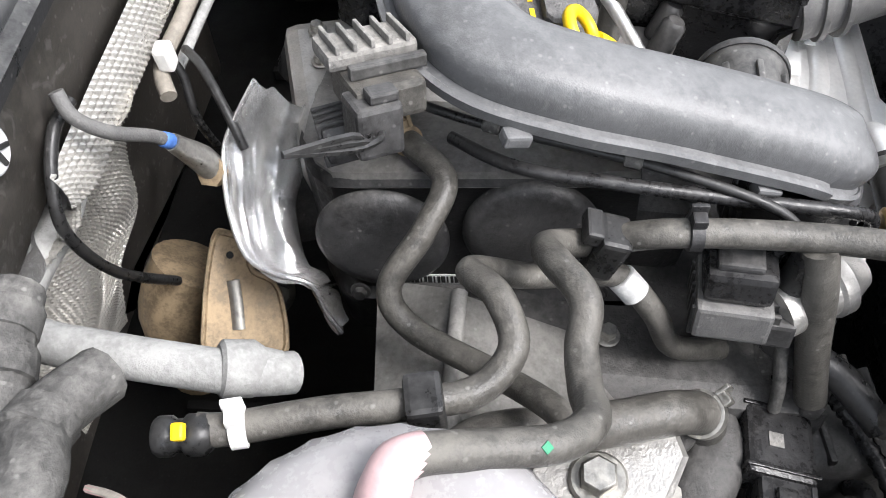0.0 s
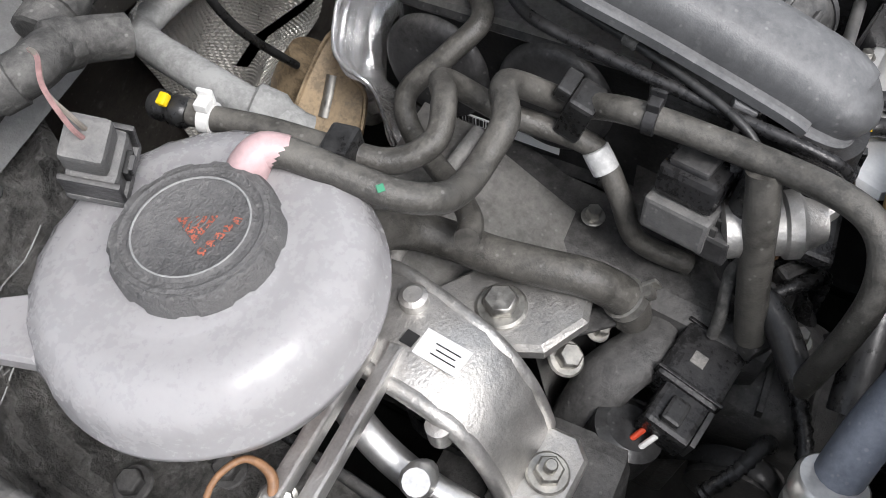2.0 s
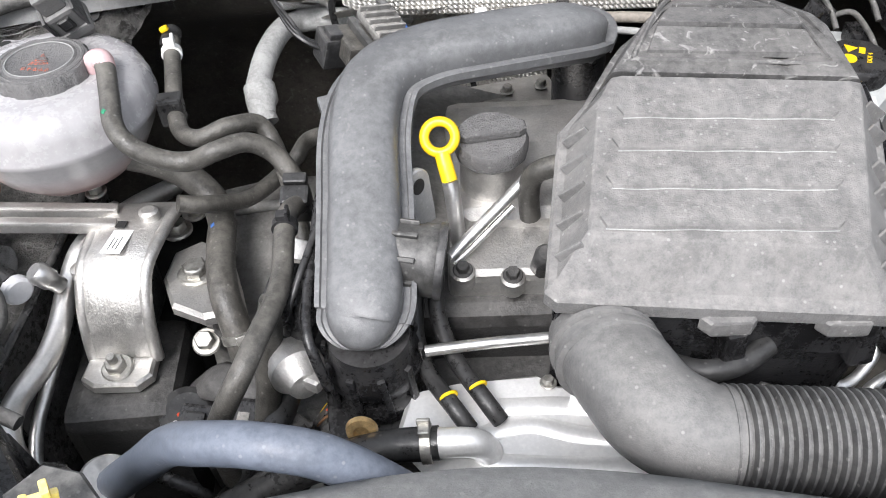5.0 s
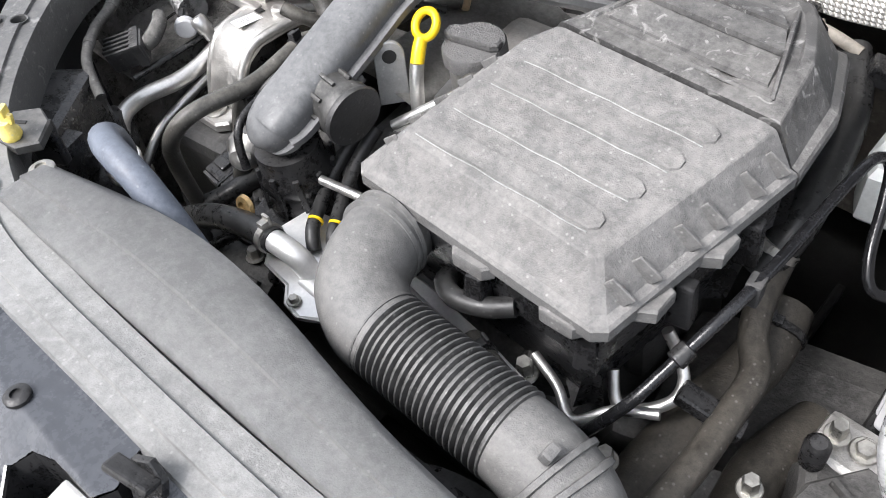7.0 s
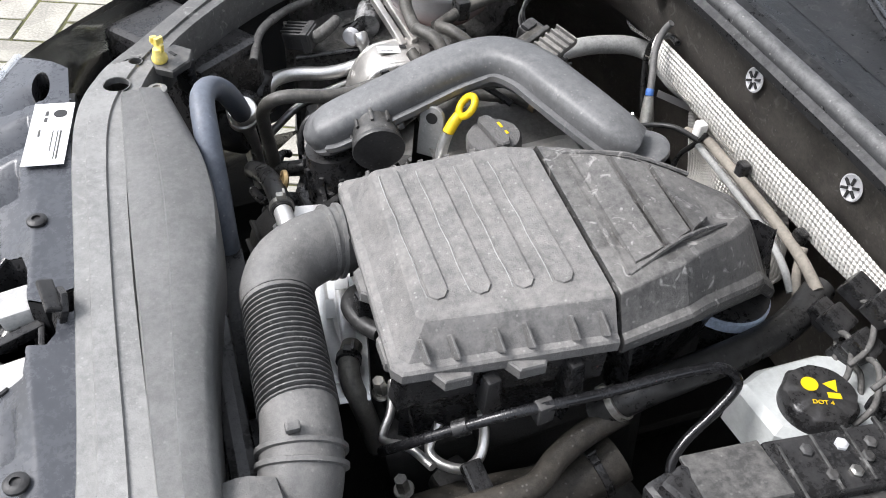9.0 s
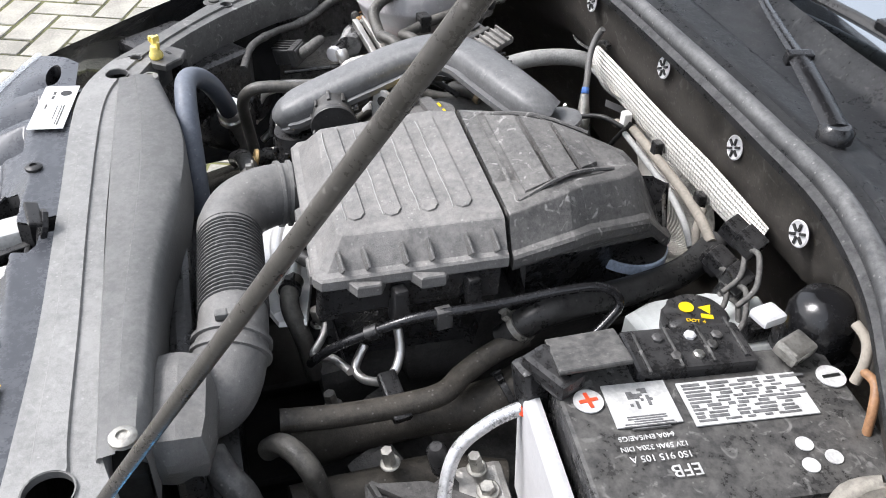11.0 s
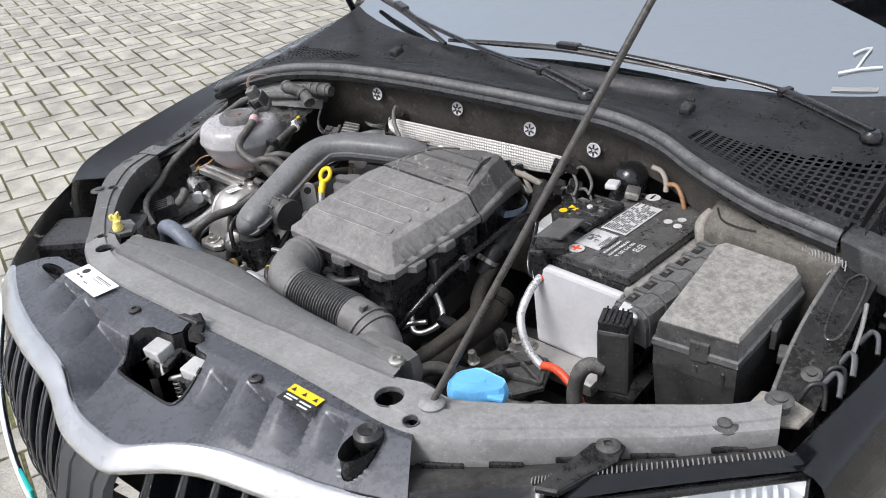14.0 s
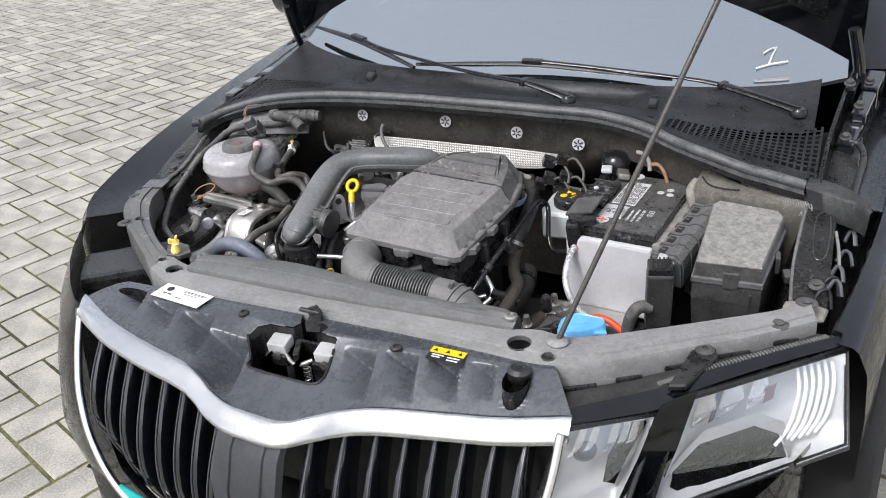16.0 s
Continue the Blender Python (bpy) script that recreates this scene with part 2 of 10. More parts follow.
M["pink_tank"] = surf("pink_stained_plastic", (0.56, 0.39, 0.39), 0.4, var=0.1)


def milky_mat():
    """Translucent tank wall: white above the coolant, pink where the coolant stands behind it, faintly streaked."""
    m = surf("milky_polypropylene", (0.345, 0.335, 0.338), 0.24, var=0.05, bump=0.06, dust=(0.40, 0.37, 0.35), amount=0.10)
    nt = m.node_tree
    b = nt.nodes["Principled BSDF"]
    old = b.inputs["Base Color"].links[0].from_socket
    tc = nt.nodes.new("ShaderNodeTexCoord")
    sep = nt.nodes.new("ShaderNodeSeparateXYZ")
    nt.links.new(tc.outputs["Object"], sep.inputs[0])
    level = nt.nodes.new("ShaderNodeMapRange")
    level.inputs["From Min"].default_value = 0.052
    level.inputs["From Max"].default_value = 0.012
    level.inputs["To Max"].default_value = 0.75
    nt.links.new(sep.outputs["Z"], level.inputs["Value"])
    mix = nt.nodes.new("ShaderNodeMix")
    mix.data_type = "RGBA"
    mix.inputs["B"].default_value = (0.40, 0.24, 0.225, 1)
    nt.links.new(level.outputs[0], mix.inputs["Factor"])
    nt.links.new(old, mix.inputs["A"])
    nt.links.new(mix.outputs["Result"], b.inputs["Base Color"])
    b.inputs["Subsurface Weight"].default_value = 0.25
    b.inputs["Subsurface Radius"].default_value = (0.03, 0.026, 0.026)
    b.inputs["Subsurface Scale"].default_value = 0.5
    return m


M["tank"] = milky_mat()


def worn_print_mat():
    """Red print rubbed down to the dark cap in flecks."""
    m = surf("worn_red_print", (0.42, 0.115, 0.07), 0.6, var=0.3, scale=300)
    nt = m.node_tree
    b = nt.nodes["Principled BSDF"]
    old = b.inputs["Base Color"].links[0].from_socket
    tc = nt.nodes.new("ShaderNodeTexCoord")
    fleck = nt.nodes.new("ShaderNodeTexNoise")
    fleck.inputs["Scale"].default_value = 700.0
    fleck.inputs["Detail"].default_value = 3.0
    nt.links.new(tc.outputs["Object"], fleck.inputs["Vector"])
    cut = nt.nodes.new("ShaderNodeMapRange")
    cut.inputs["From Min"].default_value = 0.46
    cut.inputs["From Max"].default_value = 0.54
    nt.links.new(fleck.outputs["Fac"], cut.inputs["Value"])
    mix = nt.nodes.new("ShaderNodeMix")
    mix.data_type = "RGBA"
    mix.inputs["B"].default_value = (0.085, 0.080, 0.077, 1)
    nt.links.new(cut.outputs[0], mix.inputs["Factor"])
    nt.links.new(old, mix.inputs["A"])
    nt.links.new(mix.outputs["Result"], b.inputs["Base Color"])
    return m


M["worn_print"] = worn_print_mat()
M["wire_pink"] = surf("pink_wire", (0.34, 0.2, 0.19), 0.6)
M["mark_green"] = surf("green_paint_mark", (0.02, 0.22, 0.11), 0.6)
M["mark_blue"] = surf("blue_paint_mark", (0.06, 0.15, 0.42), 0.6)
M["brass"] = surf("brass", (0.6, 0.42, 0.2), 0.4, metal=0.7)
M["pale_blue"] = surf("pale_blue_plastic", (0.36, 0.42, 0.52), 0.4)
M["hose_plastic"] = surf("grey_hose_plastic", (0.105, 0.104, 0.102), 0.46, var=0.15, dust=(0.38, 0.365, 0.34), amount=0.35, dscale=20, bump=0.4, bscale=800)
M["bellows"] = surf("bellows_rubber", (0.035, 0.035, 0.036), 0.38, dust=(0.38, 0.37, 0.35), amount=0.38)
M["rod_steel"] = surf("painted_rod", (0.036, 0.034, 0.032), 0.34, dust=(0.28, 0.25, 0.21), amount=0.22, dscale=60)
M["fuse_lid"] = surf("dusty_fuse_lid", (0.13, 0.127, 0.12), 0.65, dust=(0.42, 0.4, 0.365), amount=0.7, dscale=60, bump=0.6, bscale=500)
M["beige_grey"] = surf("grey_sleeve", (0.30, 0.30, 0.29), 0.8, var=0.2, bump=0.5)
M["gloss_black"] = surf("gloss_black_plastic", (0.012, 0.012, 0.013), 0.22)
M["worn_ink"] = surf("faded_print", (0.13, 0.13, 0.13), 0.55, var=0.3, scale=90, bump=0.0)
M["pad_grey"] = surf("worn_grey_pad", (0.42, 0.42, 0.41), 0.6, var=0.2, dust=(0.25, 0.24, 0.22), amount=0.3, dscale=50)
M["worn_paper"] = surf("dusty_white_label", (0.56, 0.56, 0.55), 0.55, var=0.22, scale=60, dust=(0.30, 0.29, 0.27), amount=0.35, dscale=60, bump=0.05)
M["batt_black"] = surf("battery_case", (0.018, 0.018, 0.019), 0.28, dust=(0.3, 0.29, 0.27), amount=0.34, dscale=45, scuff=0.3)
M["silver_sleeve"] = surf("silver_sleeve", (0.6, 0.6, 0.6), 0.35, metal=0.6)
M["fuse_base"] = surf("fuse_box_plastic", (0.028, 0.028, 0.027), 0.42, var=0.4, dust=DUST, amount=0.33, dscale=30)
M["sand_dust"] = surf("dusty_tower", (0.16, 0.15, 0.13), 0.85, dust=(0.4, 0.37, 0.32), amount=0.7)
M["brown_wire"] = surf("brown_wire", (0.3, 0.16, 0.08), 0.6)
M["shield"] = surf("crumpled_bright_shield", (0.95, 0.945, 0.94), 0.2, metal=0.8, var=0.08, scale=26, bump=0.25, bscale=60)
M["matt_cover"] = surf("matt_belt_cover", (0.024, 0.024, 0.025), 0.4, var=0.4, dust=DUST, amount=0.22, dscale=30, bump=0.3)
M["grey_panel"] = surf("grey_belt_cover", (0.20, 0.195, 0.185), 0.5, var=0.22, dust=(0.48, 0.46, 0.43), amount=0.5, dscale=14, bump=0.3)
M["dark_foil"] = surf("dirty_foil_tape", (0.2, 0.2, 0.2), 0.35, metal=0.5, var=0.5, scale=40, bump=0.9, bscale=120, dust=DUST, amount=0.3)
M["insulation"] = surf("creased_black_insulation", (0.115, 0.112, 0.107), 0.3, var=0.5, scale=18, dust=(0.50, 0.48, 0.45), amount=0.6, dscale=9, bump=1.0, bscale=45, scuff=0.5)
M["slam_dark"] = surf("dark_scuffed_plastic", (0.078, 0.078, 0.077), 0.46, var=0.25, dust=(0.36, 0.35, 0.33), amount=0.33, dscale=5, scuff=0.35, bump=0.35, bscale=700, spec=0.35)
for node in M["insulation"].node_tree.nodes:
    if node.type == "BUMP":
        node.inputs["Distance"].default_value = 0.012
for node in M["shield"].node_tree.nodes:
    if node.type == "BUMP":
        node.inputs["Distance"].default_value = 0.005
M["cover_grey"] = surf("smooth_grey_cover", (0.25, 0.25, 0.248), 0.5, var=0.12, dust=(0.46, 0.455, 0.44), amount=0.45, dscale=5, scuff=0.15, bump=0.3, bscale=900, spec=0.35)
M["dusty_black"] = surf("dusty_black_steel", (0.016, 0.016, 0.018), 0.26, var=0.4, dust=(0.42, 0.40, 0.37), amount=0.30, dscale=16, coat=0.35, scuff=0.22)
M["badge"] = surf("satin_grey_plate", (0.085, 0.088, 0.094), 0.42, var=0.1, dust=DUST, amount=0.12, dscale=6, bump=0.2, bscale=900)
M["slat_edge"] = surf("satin_slat_edge", (0.09, 0.093, 0.10), 0.22, metal=0.3, var=0.1, bump=0.0)
M["teal"] = surf("teal_plate", (0.0, 0.35, 0.33), 0.5)


def glass_mat(name, tint=(1, 1, 1), rough=0.0):
    m = bpy.data.materials.new(name)
    m.use_nodes = True
    b = m.node_tree.nodes["Principled BSDF"]
    b.inputs["Base Color"].default_value = (*tint, 1)
    b.inputs["Transmission Weight"].default_value = 1.0
    b.inputs["Roughness"].default_value = rough
    b.inputs["IOR"].default_value = 1.45
    return m


def thin_glass(name, tint, least):
    """Clear sheet: what lies behind it, under a reflection that grows at a slant."""
    m = bpy.data.materials.new(name)
    m.use_nodes = True
    nt = m.node_tree
    nt.nodes.clear()
    out = nt.nodes.new("ShaderNodeOutputMaterial")
    mix = nt.nodes.new("ShaderNodeMixShader")
    see = nt.nodes.new("ShaderNodeBsdfTransparent")
    gloss = nt.nodes.new("ShaderNodeBsdfGlossy")
    slant = nt.nodes.new("ShaderNodeLayerWeight")
    slant.inputs["Blend"].default_value = 0.5
    power = nt.nodes.new("ShaderNodeMath")
    power.operation = "POWER"
    power.inputs[1].default_value = 3.5
    share = nt.nodes.new("ShaderNodeMapRange")
    share.inputs["To Min"].default_value = least
    see.inputs["Color"].default_value = (*tint, 1)
    gloss.inputs["Roughness"].default_value = 0.03
    gloss.inputs["Color"].default_value = (0.90, 0.96, 1.0, 1)
    nt.links.new(slant.outputs["Facing"], power.inputs[0])
    nt.links.new(power.outputs[0], share.inputs["Value"])
    nt.links.new(share.outputs[0], mix.inputs["Fac"])
    nt.links.new(see.outputs[0], mix.inputs[1])
    nt.links.new(gloss.outputs[0], mix.inputs[2])
    nt.links.new(mix.outputs[0], out.inputs["Surface"])
    return m


M["lens"] = thin_glass("clear_lens", (0.98, 0.98, 0.98), 0.22)
M["windscreen"] = thin_glass("windscreen_glass", (0.15, 0.17, 0.18), 0.52)
M["reflector"] = surf("lamp_reflector", (0.96, 0.96, 0.97), 0.2, metal=0.08, var=0.03, bump=0.0)


# ---- mesh helpers ----
def spline(pts, n=8, closed=False):
    """Points on a smooth curve through the given ones."""
    p = [Vector(q) for q in pts]
    out = []
    k = len(p)
    for i in range(k if closed else k - 1):
        a, b, c, d = (p[(i + j) % k] if closed else p[min(max(i + j, 0), k - 1)] for j in (-1, 0, 1, 2))
        for s in range(n):
            t = s / n
            out.append(0.5 * ((2 * b) + (c - a) * t + (2 * a - 5 * b + 4 * c - d) * t * t + (3 * b - a - 3 * c + d) * t ** 3))
    if not closed:
        out.append(p[-1])
    return out


def rings(bm, loops, caps=True, closed_u=True, smooth=True):
    """Skin through loops of points."""
    vs = [[bm.verts.new(p) for p in loop] for loop in loops]
    n = len(vs[0])
    for a, b in zip(vs, vs[1:]):
        for i in range(n if closed_u else n - 1):
            j = (i + 1) % n
            f = bm.faces.new((a[i], a[j], b[j], b[i]))
            f.smooth = smooth
    if caps and closed_u:
        bm.faces.new(vs[0][::-1])
        bm.faces.new(vs[-1])
    return vs


def tube(pts, radius, seg=14, n=7, bm=None, caps=True, flat=1.0):
    """A hose or pipe along a smooth curve; radius a number or one for each given point."""
    bm = bm or bmesh.new()
    path = spline(pts, n) if n > 1 else [Vector(p) for p in pts]
    rad = [radius] * len(path) if isinstance(radius, (int, float)) else \
        [float(v) for v in np.interp(np.linspace(0, 1, len(path)), np.linspace(0, 1, len(radius)), radius)]
    side = None
    loops = []
    for i, p in enumerate(path):
        d = (path[min(i + 1, len(path) - 1)] - path[max(i - 1, 0)]).normalized()
        if side is None:
            side = d.cross(Vector((0, 0, 1)))
            if side.length < 0.1:
                side = d.cross(Vector((1, 0, 0)))
        side = (side - d * side.dot(d)).normalized()
        up = side.cross(d)
        loops.append([p + rad[i] * (math.cos(a) * side + math.sin(a) * up * flat) for a in np.linspace(0, 2 * math.pi, seg, endpoint=False)])
    rings(bm, loops, caps)
    return bm


def frame_of(at, axis=(0, 0, 1), spin=0.0):
    """A pose at a place whose z runs along axis."""
    q = Vector(axis).to_track_quat("Z", "Y")
    return Matrix.Translation(at) @ q.to_matrix().to_4x4() @ Matrix.Rotation(radians(spin), 4, "Z")


def lathe(profile, at=(0, 0, 0), axis=(0, 0, 1), seg=32, bm=None, wave=None):
    """A turned body: profile of (radius, height) along axis."""
    bm = bm or bmesh.new()
    m = frame_of(at, axis)
    loops = []
    for r, z in profile:
        loops.append([m @ Vector(((r + (wave(a, z) if wave else 0)) * math.cos(a), (r + (wave(a, z) if wave else 0)) * math.sin(a), z))
                      for a in np.linspace(0, 2 * math.pi, seg, endpoint=False)])
    rings(bm, loops)
    return bm


def box(size, at=(0, 0, 0), rot=(0, 0, 0), bevel=0.004, bm=None, taper=1.0, m=None):
    """A bevelled block; taper narrows its top."""
    bm = bm or bmesh.new()
    got = bmesh.ops.create_cube(bm, size=1.0)["verts"]
    for v in got:
        k = taper if v.co.z > 0 else 1.0
        v.co = Vector((v.co.x * size[0] * k, v.co.y * size[1] * k, v.co.z * size[2]))
    if bevel:
        es = list({e for v in got for e in v.link_edges})
        got = list({v for f in bmesh.ops.bevel(bm, geom=es, offset=min(bevel, min(size) * 0.45), segments=2, affect="EDGES", profile=0.6)["faces"] for v in f.verts}
                   | {v for v in got if v.is_valid})
    bmesh.ops.transform(bm, matrix=m or pose(*at, *rot), verts=got)
    return bm


def slab(outline, z0, z1, bevel=0.003, bm=None, m=None, lift=None):
    """A plate of the given outline from z0 to z1, with its rim rounded; lift(x, y) raises its top."""
    bm = bm or bmesh.new()
    m = m or Matrix.Identity(4)
    c = Vector((sum(p[0] for p in outline) / len(outline), sum(p[1] for p in outline) / len(outline)))
    def at(k, z, top=False):
        loop = []
        for p in outline:
            d = Vector((p[0], p[1])) - c
            q = c + d * (1 - k / max(d.length, 1e-6))
            loop.append(m @ Vector((q.x, q.y, z + (lift(q.x, q.y) if lift and top else 0))))
        return loop
    rings(bm, [at(bevel, z0), at(0, z0 + bevel), at(0, z1 - bevel, True), at(bevel, z1, True)], smooth=False)
    return bm


def sheet(rows, thick=0.003, bm=None, smooth=True, skip=None):
    """A curved panel through rows of points, with thickness."""
    bm = bm or bmesh.new()
    vs = [[bm.verts.new(p) for p in row] for row in rows]
    made = []
    for a, b in zip(vs, vs[1:]):
        for i in range(len(a) - 1):
            mid = (a[i].co + a[i + 1].co + b[i].co + b[i + 1].co) / 4
            if skip and skip(mid):
                continue
            f = bm.faces.new((a[i], a[i + 1], b[i + 1], b[i]))
            f.smooth = smooth
            made.append(f)
    for v in [v for row in vs for v in row if not v.link_faces]:
        bm.verts.remove(v)
    if thick:
        bmesh.ops.solidify(bm, geom=made, thickness=thick)
    return bm


def embossed(rows, cell=0.0058, deep=0.0012, thick=0.0):
    """A sheet through rows of points, pressed with a fine grid of pyramids."""
    rows = [[Vector(p) for p in r] for r in rows]
    cols = [spline(c, 4) for c in zip(*rows)]
    grid = [spline(r, 4) for r in zip(*cols)]
    def even(line, n):
        d = [0.0]
        for a, b in zip(line, line[1:]):
            d.append(d[-1] + (b - a).length)
        at = np.linspace(0, d[-1], n)
        xyz = [np.interp(at, d, [p[k] for p in line]) for k in range(3)]
        return [Vector(p) for p in zip(*xyz)]
    wide = max(sum((b - a).length for a, b in zip(r, r[1:])) for r in grid)
    tall = max(sum((b - a).length for a, b in zip(c, c[1:])) for c in zip(*grid))
    nu, nv = 2 * int(wide / cell) + 1, 2 * int(tall / cell) + 1
    full = [even(r, nu) for r in grid]
    full = list(zip(*[even(c, nv) for c in zip(*full)]))
    out = []
    for j, r in enumerate(full):
        row = []
        for i, p in enumerate(r):
            a, b = r[min(i + 1, nu - 1)] - r[max(i - 1, 0)], full[min(j + 1, nv - 1)][i] - full[max(j - 1, 0)][i]
            n = a.cross(b).normalized()
            if n.y > 0:
                n = -n
            row.append(p + n * (deep if i % 2 and j % 2 else 0.0))
        out.append(row)
    return sheet(out, thick, smooth=False)


def round_hole(bm, cx, cy, rx, ry, zmin=-9.0):
    """Draw the ragged rim of a gap in a sheet out to an ellipse."""
    for v in bm.verts:
        if v.co.z < zmin or not any(len(e.link_faces) == 1 for e in v.link_edges):
            continue
        dx, dy = (v.co.x - cx) / rx, (v.co.y - cy) / ry
        d = math.hypot(dx, dy)
        if 0.05 < d < 1.8:
            v.co.x, v.co.y = cx + dx / d * rx, cy + dy / d * ry
    return bm


def bolt(at, axis=(0, 0, 1), r=0.008, h=0.008, washer=True, bm=None, stud=0.0):
    """A hexagon bolt head on its washer."""
    bm = bm or bmesh.new()
    if washer:
        lathe([(r * 1.45, 0), (r * 1.5, r * 0.15), (r * 1.35, r * 0.3)], at, axis, 20, bm)
    p = Vector(at) + Vector(axis).normalized() * r * 0.28
    lathe([(r, 0), (r, h * 0.85), (r * 0.85, h)], p, axis, 6, bm)
    if stud:
        lathe([(r * 0.45, 0), (r * 0.45, h + stud), (r * 0.35, h + stud + 0.001)], p, axis, 12, bm)
    return bm


def finish(name, bm, mat):
    bmesh.ops.recalc_face_normals(bm, faces=bm.faces)
    for e in bm.edges:
        if len(e.link_faces) == 2 and e.calc_face_angle(0) > 0.84:
            e.smooth = False
    me = bpy.data.meshes.new(name)
    bm.to_mesh(me)
    bm.free()
    me.materials.append(mat)
    return me


def thing(name, base, label, category, group="", kind=""):
    """An empty at a thing's base, to hold its parts."""
    e = new(name)
    e.empty_display_size = 0.02
    e.location = base
    return tagged(e, label, category, group, kind)


def root_of(ob):
    while ob.parent:
        ob = ob.parent
    return ob


def part(name, bm, mat, parent, label="", kind=""):
    """A mesh under a thing or a part, given in world places."""
    me = finish(name, bm, mat)
    me.transform(Matrix.Translation(-root_of(parent).location))
    ob = new(name, me)
    ob.parent = parent
    return tagged(ob, label, kind=kind)


def single(name, bm, mat, label, category, group="", kind=""):
    """A thing of one mesh, its origin at its base."""
    me = finish(name, bm, mat)
    co = np.array([v.co for v in me.vertices])
    base = Vector(((co[:, 0].min() + co[:, 0].max()) / 2, (co[:, 1].min() + co[:, 1].max()) / 2, co[:, 2].min()))
    me.transform(Matrix.Translation(-base))
    ob = new(name, me)
    ob.location = base
    return tagged(ob, label, category, group, kind)


X0 = -0.06  # the car's middle line near the grille
AX, AY = 0.055, 0.9985  # the way the car points back, in plan


def mirror(p):
    """The same place on the car's other side."""
    x, y = p[0] + 0.067, p[1]
    k = 2 * (x * AX + y * AY)
    return (k * AX - x - 0.067, k * AY - y, *p[2:])


def cf(x, y, z):
    """A place given across and along the car."""
    return (-0.067 + AY * x + AX * y, -AX * x + AY * y, z)

# ---- ground ----
g = bmesh.new()
for p in ((-300, -300, -0.03), (300, -300, -0.03), (300, 300, -0.03), (-300, 300, -0.03)):
    g.verts.new(p)
g.faces.new(g.verts)
ground = new("ground", finish("ground", g, M["paver"]))
tagged(ground, "grey paved ground reaching to the distance", "ground", kind="structure")

# ---- car body ----
car = thing("car", (X0, 1.0, 0), "black hatchback with its bonnet propped open on grey paving", "car")


def fender_rows():
    """The wing from its inner flange over the crease and down to the sill."""
    lines = (
        ((-0.695, 0.50, 0.785), (-0.745, 0.65, 0.785), (-0.795, 0.85, 0.81), (-0.835, 1.05, 0.85), (-0.86, 1.4, 0.88), (-0.9, 2.0, 0.92)),
        ((-0.725, 0.46, 0.79), (-0.795, 0.60, 0.79), (-0.84, 0.80, 0.81), (-0.88, 1.02, 0.835), (-0.915, 1.4, 0.87), (-0.945, 2.0, 0.92)),
        ((-0.770, 0.41, 0.795), (-0.825, 0.50, 0.81), (-0.898, 0.75, 0.822), (-0.943, 0.985, 0.832), (-0.98, 1.4, 0.86), (-1.0, 2.0, 0.90)),
        ((-0.785, 0.405, 0.775), (-0.842, 0.495, 0.785), (-0.915, 0.75, 0.80), (-0.957, 0.985, 0.81), (-0.99, 1.4, 0.83), (-1.01, 2.0, 0.86)),
        ((-0.795, 0.40, 0.72), (-0.858, 0.49, 0.73), (-0.93, 0.745, 0.75), (-0.968, 0.985, 0.755), (-0.997, 1.4, 0.77), (-1.015, 2.0, 0.80)),
        ((-0.795, 0.40, 0.60), (-0.865, 0.49, 0.60), (-0.938, 0.74, 0.61), (-0.972, 0.985, 0.61), (-0.998, 1.4, 0.61), (-1.015, 2.0, 0.61)),
        ((-0.785, 0.40, 0.40), (-0.86, 0.49, 0.40), (-0.93, 0.74, 0.40), (-0.965, 0.985, 0.40), (-0.99, 1.4, 0.40), (-1.01, 2.0, 0.40)),
    )
    return [spline(line, 6) for line in lines]


part("fender", sheet(fender_rows(), 0.004), M["paint"], car, "glossy black front wing")
inner = [(-0.69, 0.50, 0.783), (-0.735, 0.65, 0.788), (-0.775, 0.85, 0.818), (-0.82, 1.05, 0.858)]
low = [(-0.665, 0.50, 0.29), (-0.70, 0.65, 0.29), (-0.73, 0.85, 0.29), (-0.76, 1.05, 0.29)]
mid = [(-0.675, 0.51, 0.70), (-0.71, 0.65, 0.70), (-0.74, 0.85, 0.71), (-0.78, 1.05, 0.72)]
part("inner_wing", sheet([spline(line, 6) for line in (inner, mid, low)], 0.004), M["insulation"], car, "dusty black inner wing panel")

# the other wing: a narrow top edge that falls away to the side, and a deep gap inside it
EDGE = ((0.702, 0.392, 0.792), (0.733, 0.54, 0.802), (0.760, 0.70, 0.808), (0.775, 0.80, 0.820), (0.788, 0.92, 0.838), (0.812, 1.20, 0.868), (0.845, 2.0, 0.92))
CREASE = ((0.740, 0.385, 0.791), (0.769, 0.56, 0.799), (0.786, 0.70, 0.803), (0.801, 0.83, 0.815), (0.816, 1.0, 0.832), (0.842, 1.30, 0.852), (0.875, 2.0, 0.90))


def moved(line, dx, dz):
    return [(x + dx, y, z + dz) for x, y, z in line]


